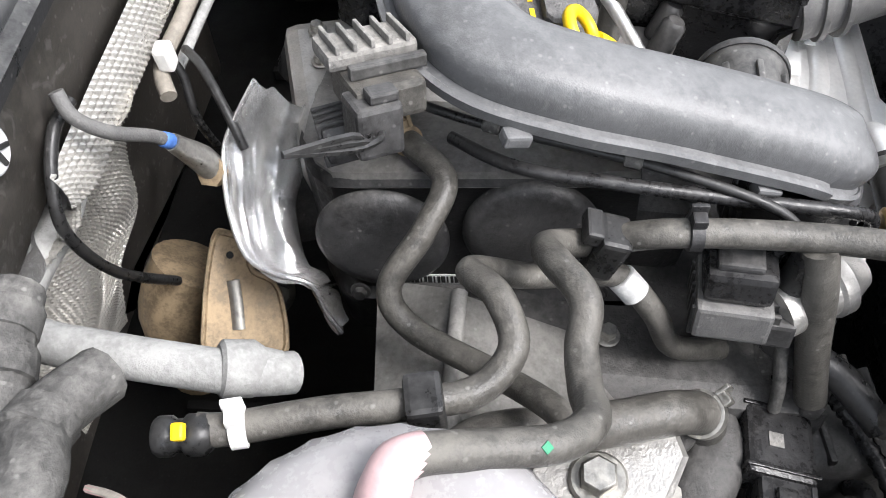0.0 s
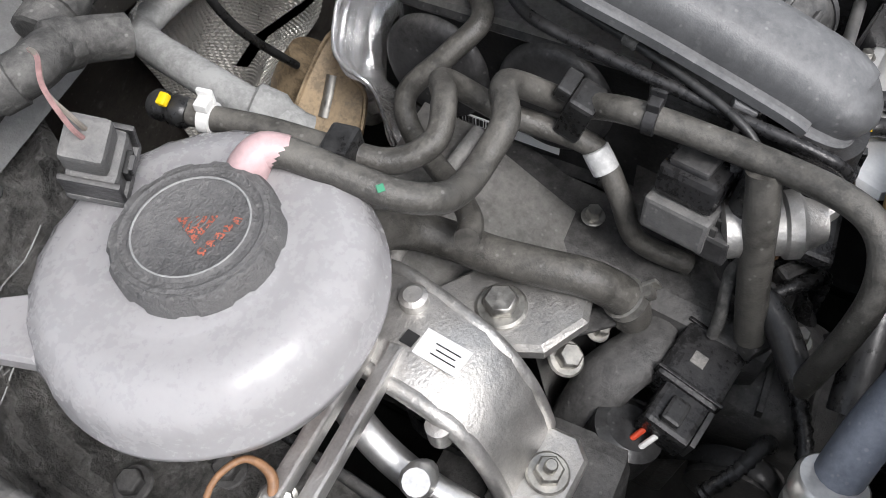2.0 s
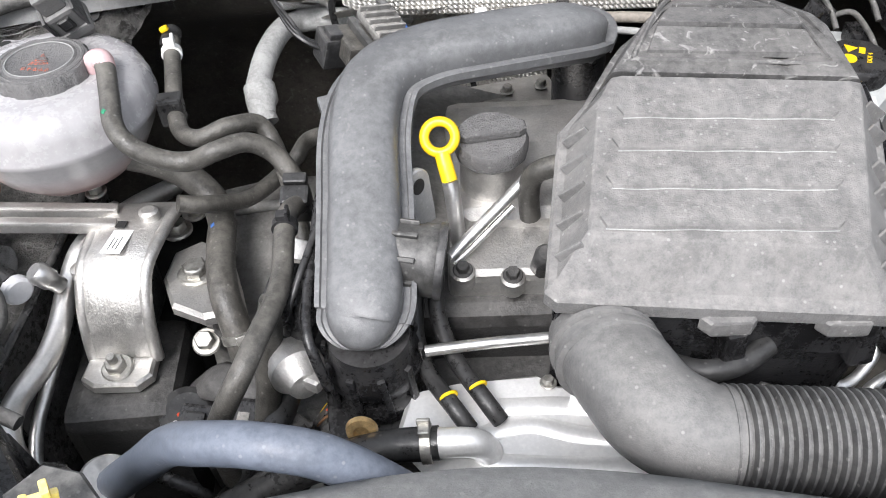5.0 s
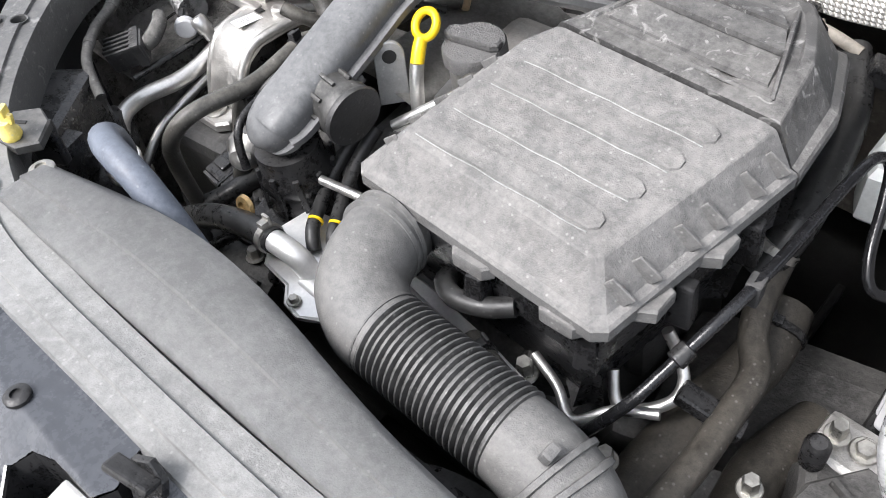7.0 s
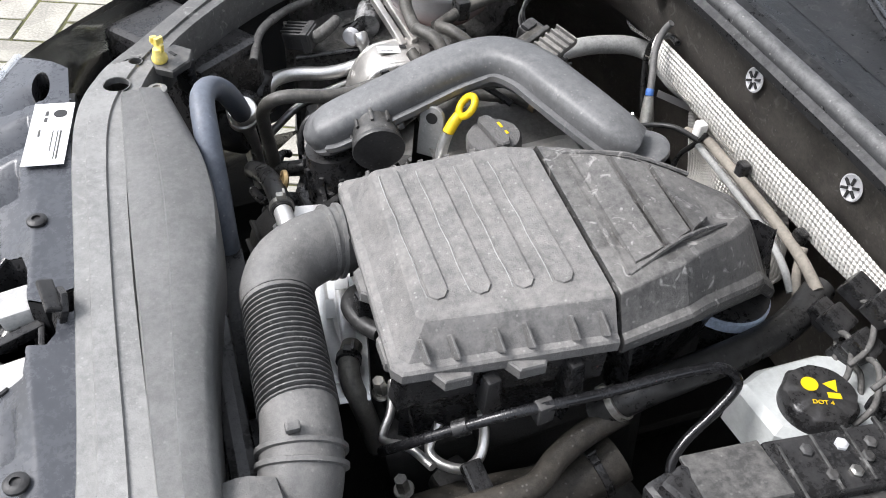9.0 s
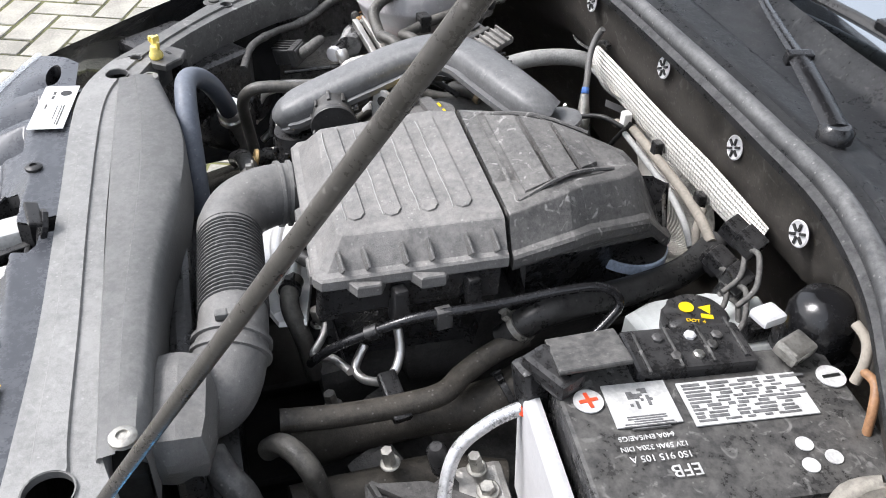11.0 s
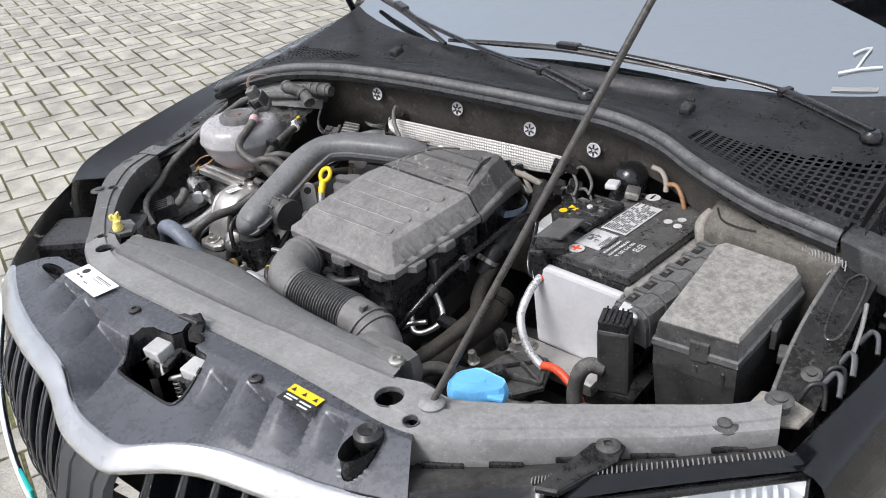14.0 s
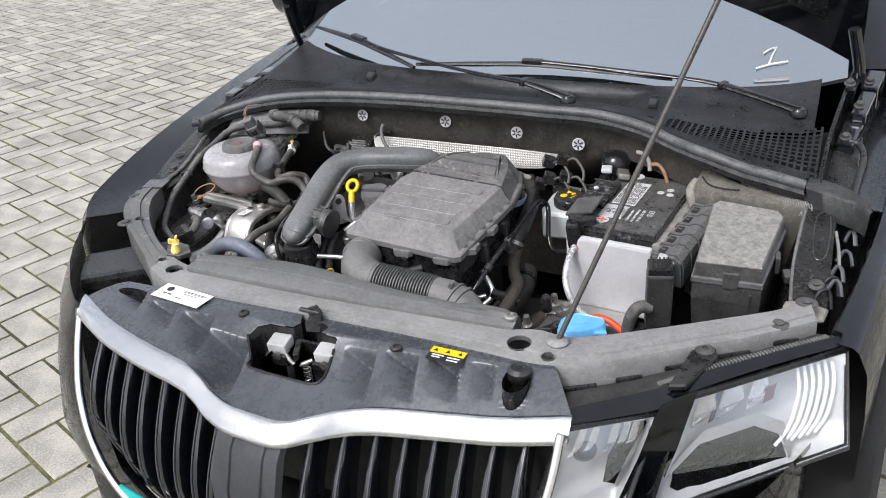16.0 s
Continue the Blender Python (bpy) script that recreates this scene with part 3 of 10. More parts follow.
right = [moved(EDGE, 0.0, -0.024), moved(EDGE, 0.002, -0.004), moved(EDGE, 0.006, 0.0), CREASE, moved(CREASE, 0.010, -0.008), moved(CREASE, 0.026, -0.045), moved(CREASE, 0.034, -0.12), moved(CREASE, 0.036, -0.24), moved(CREASE, 0.026, -0.40)]
part("fender", sheet([spline(line, 6) for line in right], 0.004), M["paint"], car, "glossy black front wing")
well = [moved(EDGE[:6], -0.001, -0.022), [(x - 0.020, y, 0.70) for x, y, z in EDGE[:6]], [(x - 0.06, y, 0.29) for x, y, z in EDGE[:6]]]
part("inner_wing", sheet([spline(line, 6) for line in well], 0.004), M["paint_dirty"], car, "dirty black inner wing panel")
shelf = [((0.622, 0.50, 0.62), (0.615, 0.60, 0.62), (0.618, 0.68, 0.66), (0.632, 0.765, 0.72)),
         ((0.648, 0.50, 0.745), (0.643, 0.60, 0.784), (0.646, 0.68, 0.815), (0.654, 0.766, 0.838)),
         ((0.652, 0.50, 0.752), (0.648, 0.60, 0.794), (0.650, 0.68, 0.822), (0.658, 0.768, 0.844)),
         ((0.664, 0.50, 0.752), (0.660, 0.60, 0.792), (0.661, 0.68, 0.818), (0.668, 0.770, 0.838)),
         ((0.704, 0.50, 0.758), (0.704, 0.60, 0.794), (0.704, 0.68, 0.816), (0.706, 0.772, 0.832)),
         ((0.712, 0.50, 0.70), (0.712, 0.60, 0.73), (0.713, 0.68, 0.745), (0.716, 0.772, 0.755))]
rail_r = part("inner_rail", sheet([spline(line, 6) for line in shelf], 0.004), M["paint_dirty"], car, "dusty black rail beside the fuse box")
part("rail_bead", tube([(0.672, 0.735, 0.832), (0.682, 0.75, 0.835), (0.694, 0.745, 0.832), (0.698, 0.70, 0.822), (0.694, 0.64, 0.806), (0.682, 0.625, 0.802), (0.673, 0.64, 0.807), (0.670, 0.69, 0.821), (0.672, 0.735, 0.832)], 0.0022, 8, 4, flat=0.5), M["paint_dirty"], rail_r)
part("rail_rim", tube([(0.654, 0.766, 0.842), (0.648, 0.68, 0.820), (0.645, 0.60, 0.790), (0.650, 0.515, 0.758)], 0.0035, 8, 5), M["slam_dark"], rail_r, "dusty worn rim")
part("rail_stay", tube([(0.706, 0.70, 0.822), (0.712, 0.66, 0.812), (0.716, 0.61, 0.80)], 0.003, 8, 4), M["alu"], rail_r, "bare metal stay")
part("screw_plate", slab([(0.634, 0.468), (0.662, 0.455), (0.700, 0.470), (0.706, 0.505), (0.668, 0.520), (0.640, 0.512)], 0.772, 0.780, 0.003), M["sand_dust"], car, "sand-dusted fixing plate")
part("screw", lathe([(0.015, 0), (0.015, 0.001), (0.011, 0.003), (0.007, 0.003), (0.007, 0.006), (0.003, 0.006)], (0.668, 0.489, 0.780), seg=20), M["block"], car)
part("rear_screw", lathe([(0.013, 0), (0.013, 0.001), (0.010, 0.003), (0.006, 0.003), (0.006, 0.006), (0.003, 0.006)], (0.684, 0.561, 0.789), (0, -0.3, 1), seg=20), M["block"], car)
for x0, y0, w in ((0.712, 0.66, 0.02), (0.704, 0.60, 0.016), (0.700, 0.55, 0.018), (0.724, 0.74, 0.014)):
    part("wing_clip", tube([(x0, y0, 0.785), (x0 + w * 0.5, y0 + 0.012, 0.800), (x0 + w, y0 + 0.006, 0.800), (x0 + w * 1.3, y0 - 0.012, 0.785)], 0.0032, 8, 4, flat=1.6), M["badge"], car)
for x0, y0 in ((0.69, 0.535), (0.70, 0.58)):
    part("loose_loop", tube([(x0 - 0.01, y0 - 0.01, 0.765), (x0, y0, 0.792), (x0 + 0.014, y0 + 0.008, 0.790), (x0 + 0.02, y0 - 0.004, 0.765)], 0.0035, 8, 5), M["rubber_dark"], car)

# slam panel: the dusty plastic crossbeam over the radiator and lamps
SLAM_IN = [(-0.699, 0.575), (-0.672, 0.51), (-0.608, 0.432), (-0.53, 0.362), (-0.46, 0.315), (-0.39, 0.285), (-0.30, 0.264),
           (-0.1, 0.256), (0.1, 0.258), (0.24, 0.262), (0.30, 0.275), (0.345, 0.270), (0.40, 0.295), (0.467, 0.336), (0.55, 0.39), (0.631, 0.445), (0.672, 0.49)]
SLAM_OUT = [(-0.748, 0.545), (-0.715, 0.468), (-0.646, 0.398), (-0.58, 0.348), (-0.50, 0.288), (-0.43, 0.236), (-0.33, 0.207),
            (-0.1, 0.203), (0.1, 0.200), (0.24, 0.191), (0.30, 0.186), (0.344, 0.190), (0.394, 0.206), (0.47, 0.258), (0.54, 0.308), (0.603, 0.352), (0.69, 0.425)]


def slam_z(x):
    return 0.806 - 0.012 * max(0, x - 0.3) - 0.012 * max(0, -x - 0.5)


def slam_rows():
    a, b = spline([(*p, 0) for p in SLAM_IN], 18), spline([(*p, 0) for p in SLAM_OUT], 18)
    prof = ((1.0, -0.05), (1.0, -0.004), (0.97, 0.0), (0.66, 0.001), (0.64, 0.0042), (0.30, 0.0042), (0.28, 0.0012), (0.05, 0.0010), (0.0, -0.006), (0.0, -0.05))
    steps = [prof[0], prof[1], prof[2]]
    for (k0, z0), (k1, z1) in zip(prof[2:-2], prof[3:-1]):
        n = 8 if k0 - k1 > 0.1 else 1
        steps += [(k0 + (k1 - k0) * i / n, z0 + (z1 - z0) * i / n) for i in range(1, n + 1)]
    steps.append(prof[-1])
    rows = []
    for k, dz in steps:
        row = []
        for p, q in zip(a, b):
            r = p.lerp(q, 1 - k)
            row.append((r.x, r.y, slam_z(r.x) + dz))
        rows.append(row)
    return rows


slam = thing("slam_panel", (X0, 0.23, 0.756), "dusty grey plastic crossbeam over the radiator", "panel")
HOLES = ((0.283, 0.226, 0.019), (0.334, 0.206, 0.010), (-0.400, 0.258, 0.015), (-0.447, 0.282, 0.008), (-0.625, 0.418, 0.009))
def in_slam_hole(c):
    return c.z > 0.79 and any((c.x - x) ** 2 + (c.y - y) ** 2 < r * r for x, y, r in HOLES)


main = sheet(slam_rows(), 0, skip=lambda c: in_slam_hole(c) or c.x < -0.45)
tail_end = sheet(slam_rows(), 0, skip=lambda c: in_slam_hole(c) or c.x >= -0.45)
for x, y, r in HOLES:
    for bm in (main, tail_end):
        if (x < -0.45) == (bm is tail_end):
            round_hole(bm, x, y, r, r, 0.79)
part("beam", main, M["dusty_plastic"], slam)
part("beam_end", tail_end, M["slam_dark"], slam, "darker scuffed end of the beam")
for x, y, r in HOLES:
    ring = bmesh.new()
    rings(ring, [[(x + q * math.cos(t), y + q * math.sin(t), slam_z(x) + z) for t in np.linspace(0, 2 * math.pi, 24, endpoint=False)] for q, z in ((r + 0.0008, 0.0035), (r - 0.0006, 0.0032), (r - 0.0006, -0.004))], caps=False)
    part("hole_edge", ring, M["slam_dark"], slam)
for x, y in ((0.636, 0.402), (0.672, 0.478), (-0.723, 0.52), (-0.646, 0.400)):
    part("fixing_screw", lathe([(0.017, 0), (0.017, 0.001), (0.013, 0.0025), (0.0085, 0.0025), (0.0085, 0.005), (0.004, 0.006)], (x, y, 0.8055 - 0.012 * max(0, x - 0.3) - 0.012 * max(0, -x - 0.5)), seg=20), M["block"], slam)

fl = [[(-0.692, 0.56, 0.796), (-0.704, 0.66, 0.796), (-0.735, 0.78, 0.812), (-0.775, 0.93, 0.835)], [(-0.712, 0.55, 0.800), (-0.730, 0.65, 0.800), (-0.765, 0.77, 0.815), (-0.80, 0.93, 0.84)], [(-0.745, 0.545, 0.800), (-0.765, 0.64, 0.800), (-0.80, 0.76, 0.815), (-0.835, 0.93, 0.838)], [(-0.758, 0.53, 0.785), (-0.785, 0.63, 0.785), (-0.82, 0.75, 0.80), (-0.85, 0.93, 0.825)]]
flange = part("wing_flange", sheet([spline(row, 5) for row in fl], 0.003), M["dusty_black"], car, "dusty black wing flange")
bead = [(-0.715, 0.575, 0.803), (-0.730, 0.68, 0.804), (-0.762, 0.80, 0.819), (-0.795, 0.92, 0.840)]
part("pressed_bead", tube(bead, 0.006, 8, 5, flat=0.5), M["dusty_black"], flange)
for cx, cy, cz in ((-0.752, 0.62, 0.803), (-0.776, 0.735, 0.813)):
    q = (cx, cy, cz)
    # black disc on the flange; the hole's shade is only its colour
    part("flange_hole", lathe([(0.0005, 0), (0.009, 0), (0.011, 0.0012), (0.0005, 0.0013)], q, (0.05, -0.1, 1), 20), M["shadow_black"], flange)
br = (-0.722, 0.585, 0.806)
part("flange_bracket", box((0.05, 0.045, 0.004), br, rot=(0, 0, 15), bevel=0.0015), M["dusty_black"], flange)
for p in ((-0.744, 0.672, 0.802), (-0.79, 0.86, 0.826)):
    part("flange_bolt", bolt(p, (0, 0, 1), 0.0095, 0.008), M["block"], flange)
# radiator cover, a long shallow moulding behind the slam panel
COVER_F = [(-0.372, 0.262), (-0.25, 0.259), (-0.1, 0.257), (0.1, 0.256), (0.262, 0.258)]
COVER_B = [(-0.360, 0.314), (-0.23, 0.338), (-0.12, 0.336), (0.05, 0.308), (0.262, 0.294)]


def cover_rows():
    a, b = spline([(*p, 0) for p in COVER_F], 8), spline([(*p, 0) for p in COVER_B], 8)
    rows = []
    for k, z in ((0, 0.795), (0.0, 0.811), (0.03, 0.814), (0.40, 0.8165), (0.42, 0.8195), (0.80, 0.8195), (0.97, 0.812), (1.0, 0.80), (1.0, 0.74)):
        rows.append([(p.lerp(q, k).x, p.lerp(q, k).y, z - 0.01 * (p.x + 0.05)) for p, q in zip(a, b)])
    return rows


rad_cover = thing("radiator_cover", (X0, 0.29, 0.74), "dusty grey plastic air guide cover over the radiator", "cover")
part("shell", sheet(cover_rows(), 0.003), M["cover_grey"], rad_cover)
for x, y in ((-0.366, 0.302), (0.251, 0.279)):
    part("corner_screw", lathe([(0.011, 0), (0.011, 0.004), (0.008, 0.006), (0.005, 0.006), (0.005, 0.004), (0.003, 0.004)], (x, y, 0.815), seg=18), M["steel"], rad_cover)
# radiator and fan shroud hanging below the cover
rad = thing("radiator", (X0, 0.33, 0.35), "black radiator with fan shroud behind the crossbeam", "radiator")
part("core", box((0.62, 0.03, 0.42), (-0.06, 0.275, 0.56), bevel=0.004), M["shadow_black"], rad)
part("fan_shroud", box((0.60, 0.025, 0.40), (-0.06, 0.318, 0.55), bevel=0.008), M["black_plastic"], rad)
for x in (-0.2, 0.1):
    part("fan_ring", lathe([(0.135, 0), (0.15, 0), (0.15, 0.03), (0.135, 0.03)], (x, 0.33, 0.55), (0, 1, 0), 40), M["black_plastic"], rad)
    for k in range(7):
        a = 2 * math.pi * k / 7
        part("fan_blade", box((0.045, 0.006, 0.12), m=pose(x + 0.07 * math.sin(a), 0.345, 0.55 + 0.07 * math.cos(a)) @ pose(0, 0, 0, 0, math.degrees(a), 0) @ pose(0, 0, 0, 0, 0, 25)), M["black_plastic"], rad)

# black front cover between the slam panel and the grille
CHROME = [(-0.514, 0.146, 0.793), (-0.42, 0.102, 0.787), (-0.32, 0.073, 0.780), (-0.225, 0.055, 0.772), (-0.185, 0.043, 0.763), (-0.150, 0.027, 0.751),
          (-0.110, 0.016, 0.744), (-0.06, 0.012, 0.741), (-0.012, 0.013, 0.741), (0.03, 0.032, 0.748), (0.07, 0.055, 0.752), (0.12, 0.074, 0.754), (0.2, 0.090, 0.755), (0.30, 0.103, 0.762), (0.395, 0.122, 0.774)]


POCKETS = ((-0.41, 0.150, 0.045, 0.045, 0.018), (-0.335, 0.135, 0.060, 0.060, 0.028), (-0.255, 0.115, 0.065, 0.080, 0.036), (-0.180, 0.085, 0.085, 0.100, 0.042), (0.055, 0.118, 0.056, 0.075, 0.034), (0.125, 0.128, 0.056, 0.066, 0.032),
           (0.193, 0.138, 0.050, 0.056, 0.028), (0.252, 0.146, 0.038, 0.048, 0.020))


def pocket(x, y):
    """Wedge-shaped pockets pressed into the cover: a sloping floor that ends in steep walls."""
    d = 0.0
    for xc, yc, w, long, deep in POCKETS:
        v = (y - yc) / long + 0.5
        u = (x - xc) / w + 0.5 + 0.25 * (v - 0.5)
        if 0 < u < 1 and 0 < v < 1:
            d = max(d, deep * v * min(1, u * 1.15) * min(1, (1 - u) * 22) * min(1, (1 - v) * 16))
    return d


CTOP = spline(CHROME, 22)


def cover_rise(x, k):
    """How far the cover has risen to its back edge; it dips in the middle, round the lock."""
    mid = math.exp(-((x + 0.06) / 0.15) ** 4)
    return (1 - mid) * min(1, k * 1.35) + mid * min(1, (k / 0.8) ** 2.5)


def cover_height(x, y):
    p = min(CTOP, key=lambda q: abs(q.x - x))
    k = max(0, (y - p.y) / (0.205 - p.y))
    return p.z + (0.802 - p.z) * cover_rise(x, k) + 0.003 * math.sin(3 * k)


def front_cover_rows():
    n = len(CTOP)
    rows = []
    for k in np.linspace(0, 1, 84):
        row = []
        for i, p in enumerate(CTOP):
            u = i / (n - 1)
            x = p.x + (-0.46 + 0.80 * u - p.x) * k
            y = p.y + (0.205 - p.y) * k
            row.append((x, y, p.z + (0.802 - p.z) * cover_rise(x, k) + 0.003 * math.sin(3 * k) - pocket(x, y)))
        rows.append(row)
    return rows


LOCK = [(-0.157, 0.142), (-0.146, 0.158), (-0.124, 0.164), (-0.081, 0.165), (-0.074, 0.178), (-0.082, 0.190), (-0.087, 0.2045), (-0.058, 0.2035), (-0.055, 0.190), (-0.035, 0.188), (-0.024, 0.181), (-0.027, 0.165),
        (0.003, 0.162), (0.002, 0.148), (0.004, 0.120), (0.002, 0.103), (-0.012, 0.094), (-0.128, 0.096), (-0.132, 0.110)]
front_cover = thing("front_cover", (X0, 0.12, 0.74), "smooth black plastic cover behind the grille with a lock opening", "cover")
OVALS = ((0.305, 0.150, 0.019, 0.034), (-0.425, 0.175, 0.032, 0.010))


def in_lock(x, y):
    hit = False
    for (ax, ay), (bx, by) in zip(LOCK, LOCK[1:] + LOCK[:1]):
        if (ay > y) != (by > y) and x < ax + (y - ay) / (by - ay) * (bx - ax):
            hit = not hit
    return hit


def lock_rim(p):
    """The nearest place on the rim of the lock's opening."""
    best = None
    for a, b in zip(LOCK, LOCK[1:] + LOCK[:1]):
        a, b, q = Vector(a), Vector(b), Vector((p.x, p.y))
        r = a + (b - a) * max(0, min(1, (q - a).dot(b - a) / (b - a).length_squared))
        if best is None or (r - q).length < best[1]:
            best = (r, (r - q).length)
    return best


def in_hole(c):
    return in_lock(c.x, c.y) or any(((c.x - cx) / rx) ** 2 + ((c.y - cy) / ry) ** 2 < 1 for cx, cy, rx, ry in OVALS)


panel = sheet(front_cover_rows(), 0, skip=in_hole)
for oval in OVALS:
    round_hole(panel, *oval)
for e in panel.edges:
    if len(e.link_faces) == 2 and e.calc_face_angle(0) > 0.35:
        e.smooth = False
for v in panel.verts:
    if -0.17 < v.co.x < 0.02 and 0.09 < v.co.y < 0.21 and any(len(e.link_faces) == 1 for e in v.link_edges):
        r, d = lock_rim(v.co)
        if d < 0.006:
            v.co.x, v.co.y = r.x, r.y
part("panel", panel, M["cover_plastic"], front_cover)


def cover_z(x, y):
    return cover_height(x, y) - 0.0015


lb = bmesh.new()
inset = [(x, y) for x, y in LOCK]
rings(lb, [[(x, y, cover_z(x, y)) for x, y in inset], [(-0.062 + (x + 0.062) * 0.97, 0.15 + (y - 0.15) * 0.97, cover_z(x, y) - 0.012) for x, y in inset], [(-0.062 + (x + 0.062) * 0.95, 0.15 + (y - 0.15) * 0.95, 0.695) for x, y in inset]], caps=False, smooth=False)
part("lock_well", lb, M["black_plastic"], front_cover)
part("well_floor", slab([(-0.15, 0.09), (0.01, 0.09), (0.01, 0.205), (-0.15, 0.205)], 0.690, 0.694, 0.001), M["shadow_black"], front_cover)
front_lip = [(x, y, cover_z(x, y) + 0.003) for x, y in ((-0.157, 0.142), (-0.134, 0.112), (-0.128, 0.0965), (-0.07, 0.0945), (-0.012, 0.0935), (0.003, 0.103), (0.005, 0.120), (0.003, 0.148))]
part("lock_well_lip", tube(front_lip, 0.0022, 6, 4), M["gloss_black"], front_cover)
for cx, cy, rx, ry in OVALS:
    well = bmesh.new()
    rings(well, [[(cx + rx * q * math.cos(a), cy + ry * q * math.sin(a), z) for a in np.linspace(0, 2 * math.pi, 32, endpoint=False)] for q, z in ((1.0, 0.8015), (0.97, 0.80), (0.95, 0.77), (0.5, 0.765), (0.02, 0.765))], caps=False)
    part("opening_well", well, M["black_plastic"], front_cover)
for x, y in ((-0.184, 0.173), (0.107, 0.161)):
    part("panel_screw", lathe([(0.0095, 0), (0.0095, 0.003), (0.007, 0.005), (0.004, 0.005), (0.004, 0.003)], (x, y, 0.804), seg=18), M["black_plastic"], front_cover)

# grille with its chrome frame
grille = thing("grille", (X0, 0.05, 0.44), "black slatted grille in a chrome frame", "grille")


def chrome_rows(off):
    a = spline(CHROME, 6)
    down = ((0, 0.006, 0.002), (0, 0.003, 0.005), (0, -0.001, 0.005), (0, -0.004, 0.0035), (0, -0.015, -0.006), (0, -0.0255, -0.0165), (0, -0.0275, -0.020), (0, -0.026, -0.026), (0, -0.006, -0.027))
    return [[(p.x + d[0], p.y + d[1], p.z + d[2]) for p in a] for d in down]


part("chrome_frame", sheet(chrome_rows(0), 0.003), M["chrome"], grille, "bright chrome top frame")
SIDE = [(-0.513, 0.130, 0.780), (-0.510, 0.095, 0.71), (-0.495, 0.06, 0.64), (-0.455, 0.025, 0.57), (-0.385, -0.005, 0.51), (-0.28, -0.025, 0.475), (-0.06, -0.045, 0.455)]
part("chrome_surround", tube(SIDE, 0.007, 8), M["chrome"], grille)
part("chrome_surround", tube([mirror(p) for p in SIDE], 0.007, 8), M["chrome"], grille)
part("backing", box((0.86, 0.01, 0.30), (X0, 0.175, 0.60), rot=(0, 0, -3), bevel=0.002), M["shadow_black"], grille)
bp = bmesh.new()
rings(bp, [[(x, y - 0.07 * (x + 0.09) + (0.014 if x in (-0.128, -0.002) else 0) - (0.004 if x in (-0.096, -0.092, -0.036, -0.032) else 0), z) for x in (-0.128, -0.124, -0.120, -0.098, -0.096, -0.092, -0.090, -0.064, -0.038, -0.036, -0.032, -0.030, -0.010, -0.006, -0.002)] for y, z in ((0.005, 0.725), (-0.02, 0.70), (-0.045, 0.64), (-0.055, 0.56), (-0.04, 0.46))], caps=False, closed_u=False)
bmesh.ops.solidify(bp, geom=bp.faces[:], thickness=0.02)
part("badge_plate", bp, M["badge"], grille, "matt dark central plate")


def slat(x, ytop, ztop, zbot):
    """One upright blade with a rounded front."""
    bm = bmesh.new()
    loops = []
    for s in np.linspace(0, 1, 9):
        z = ztop + (zbot - ztop) * s
        y = ytop - 0.135 * math.sin(s * 2.0) + 0.075 * s
        w = 0.0045 + 0.005 * math.sin(s * math.pi)
        loops.append([(x - w, y + 0.012, z), (x - w * 0.6, y + 0.002, z), (x, y, z), (x + w * 0.6, y + 0.002, z), (x + w, y + 0.012, z), (x + w * 0.5, y + 0.07, z), (x - w * 0.5, y + 0.07, z)])
    rings(bm, loops)
    return bm


ctop = spline(CHROME, 6)
for i in range(8):
    for sgn in (-1, 1):
        x = -0.064 + sgn * (0.082 + 0.0445 * i)
        near = min(ctop, key=lambda p: abs(p.x - x))
        zb = 0.455 + 0.0 if abs(x - X0) < 0.25 else 0.455 + (abs(x - X0) - 0.25) * 0.55
        part("slat", slat(x, near.y + 0.012, near.z - 0.028, zb), M["paint"], grille)
        edge = [(x + sgn * 0.003, near.y + 0.0115 - 0.135 * math.sin(s * 2.0) + 0.075 * s, near.z - 0.028 + (zb - near.z + 0.028) * s) for s in np.linspace(0.02, 0.98, 9)]
        part("slat_edge", tube(edge, 0.0014, 6, 2), M["slat_edge"], grille)

# bumper
def bumper_line(k, out, z):
    pts = [(-0.81, 0.52), (-0.785, 0.38), (-0.715, 0.25), (-0.61, 0.155), (-0.52, 0.105), (-0.40, 0.05), (-0.25, 0.015), (X0, 0.0)]
    return [(x - out * 0.5, y - out, z) for x, y in pts]


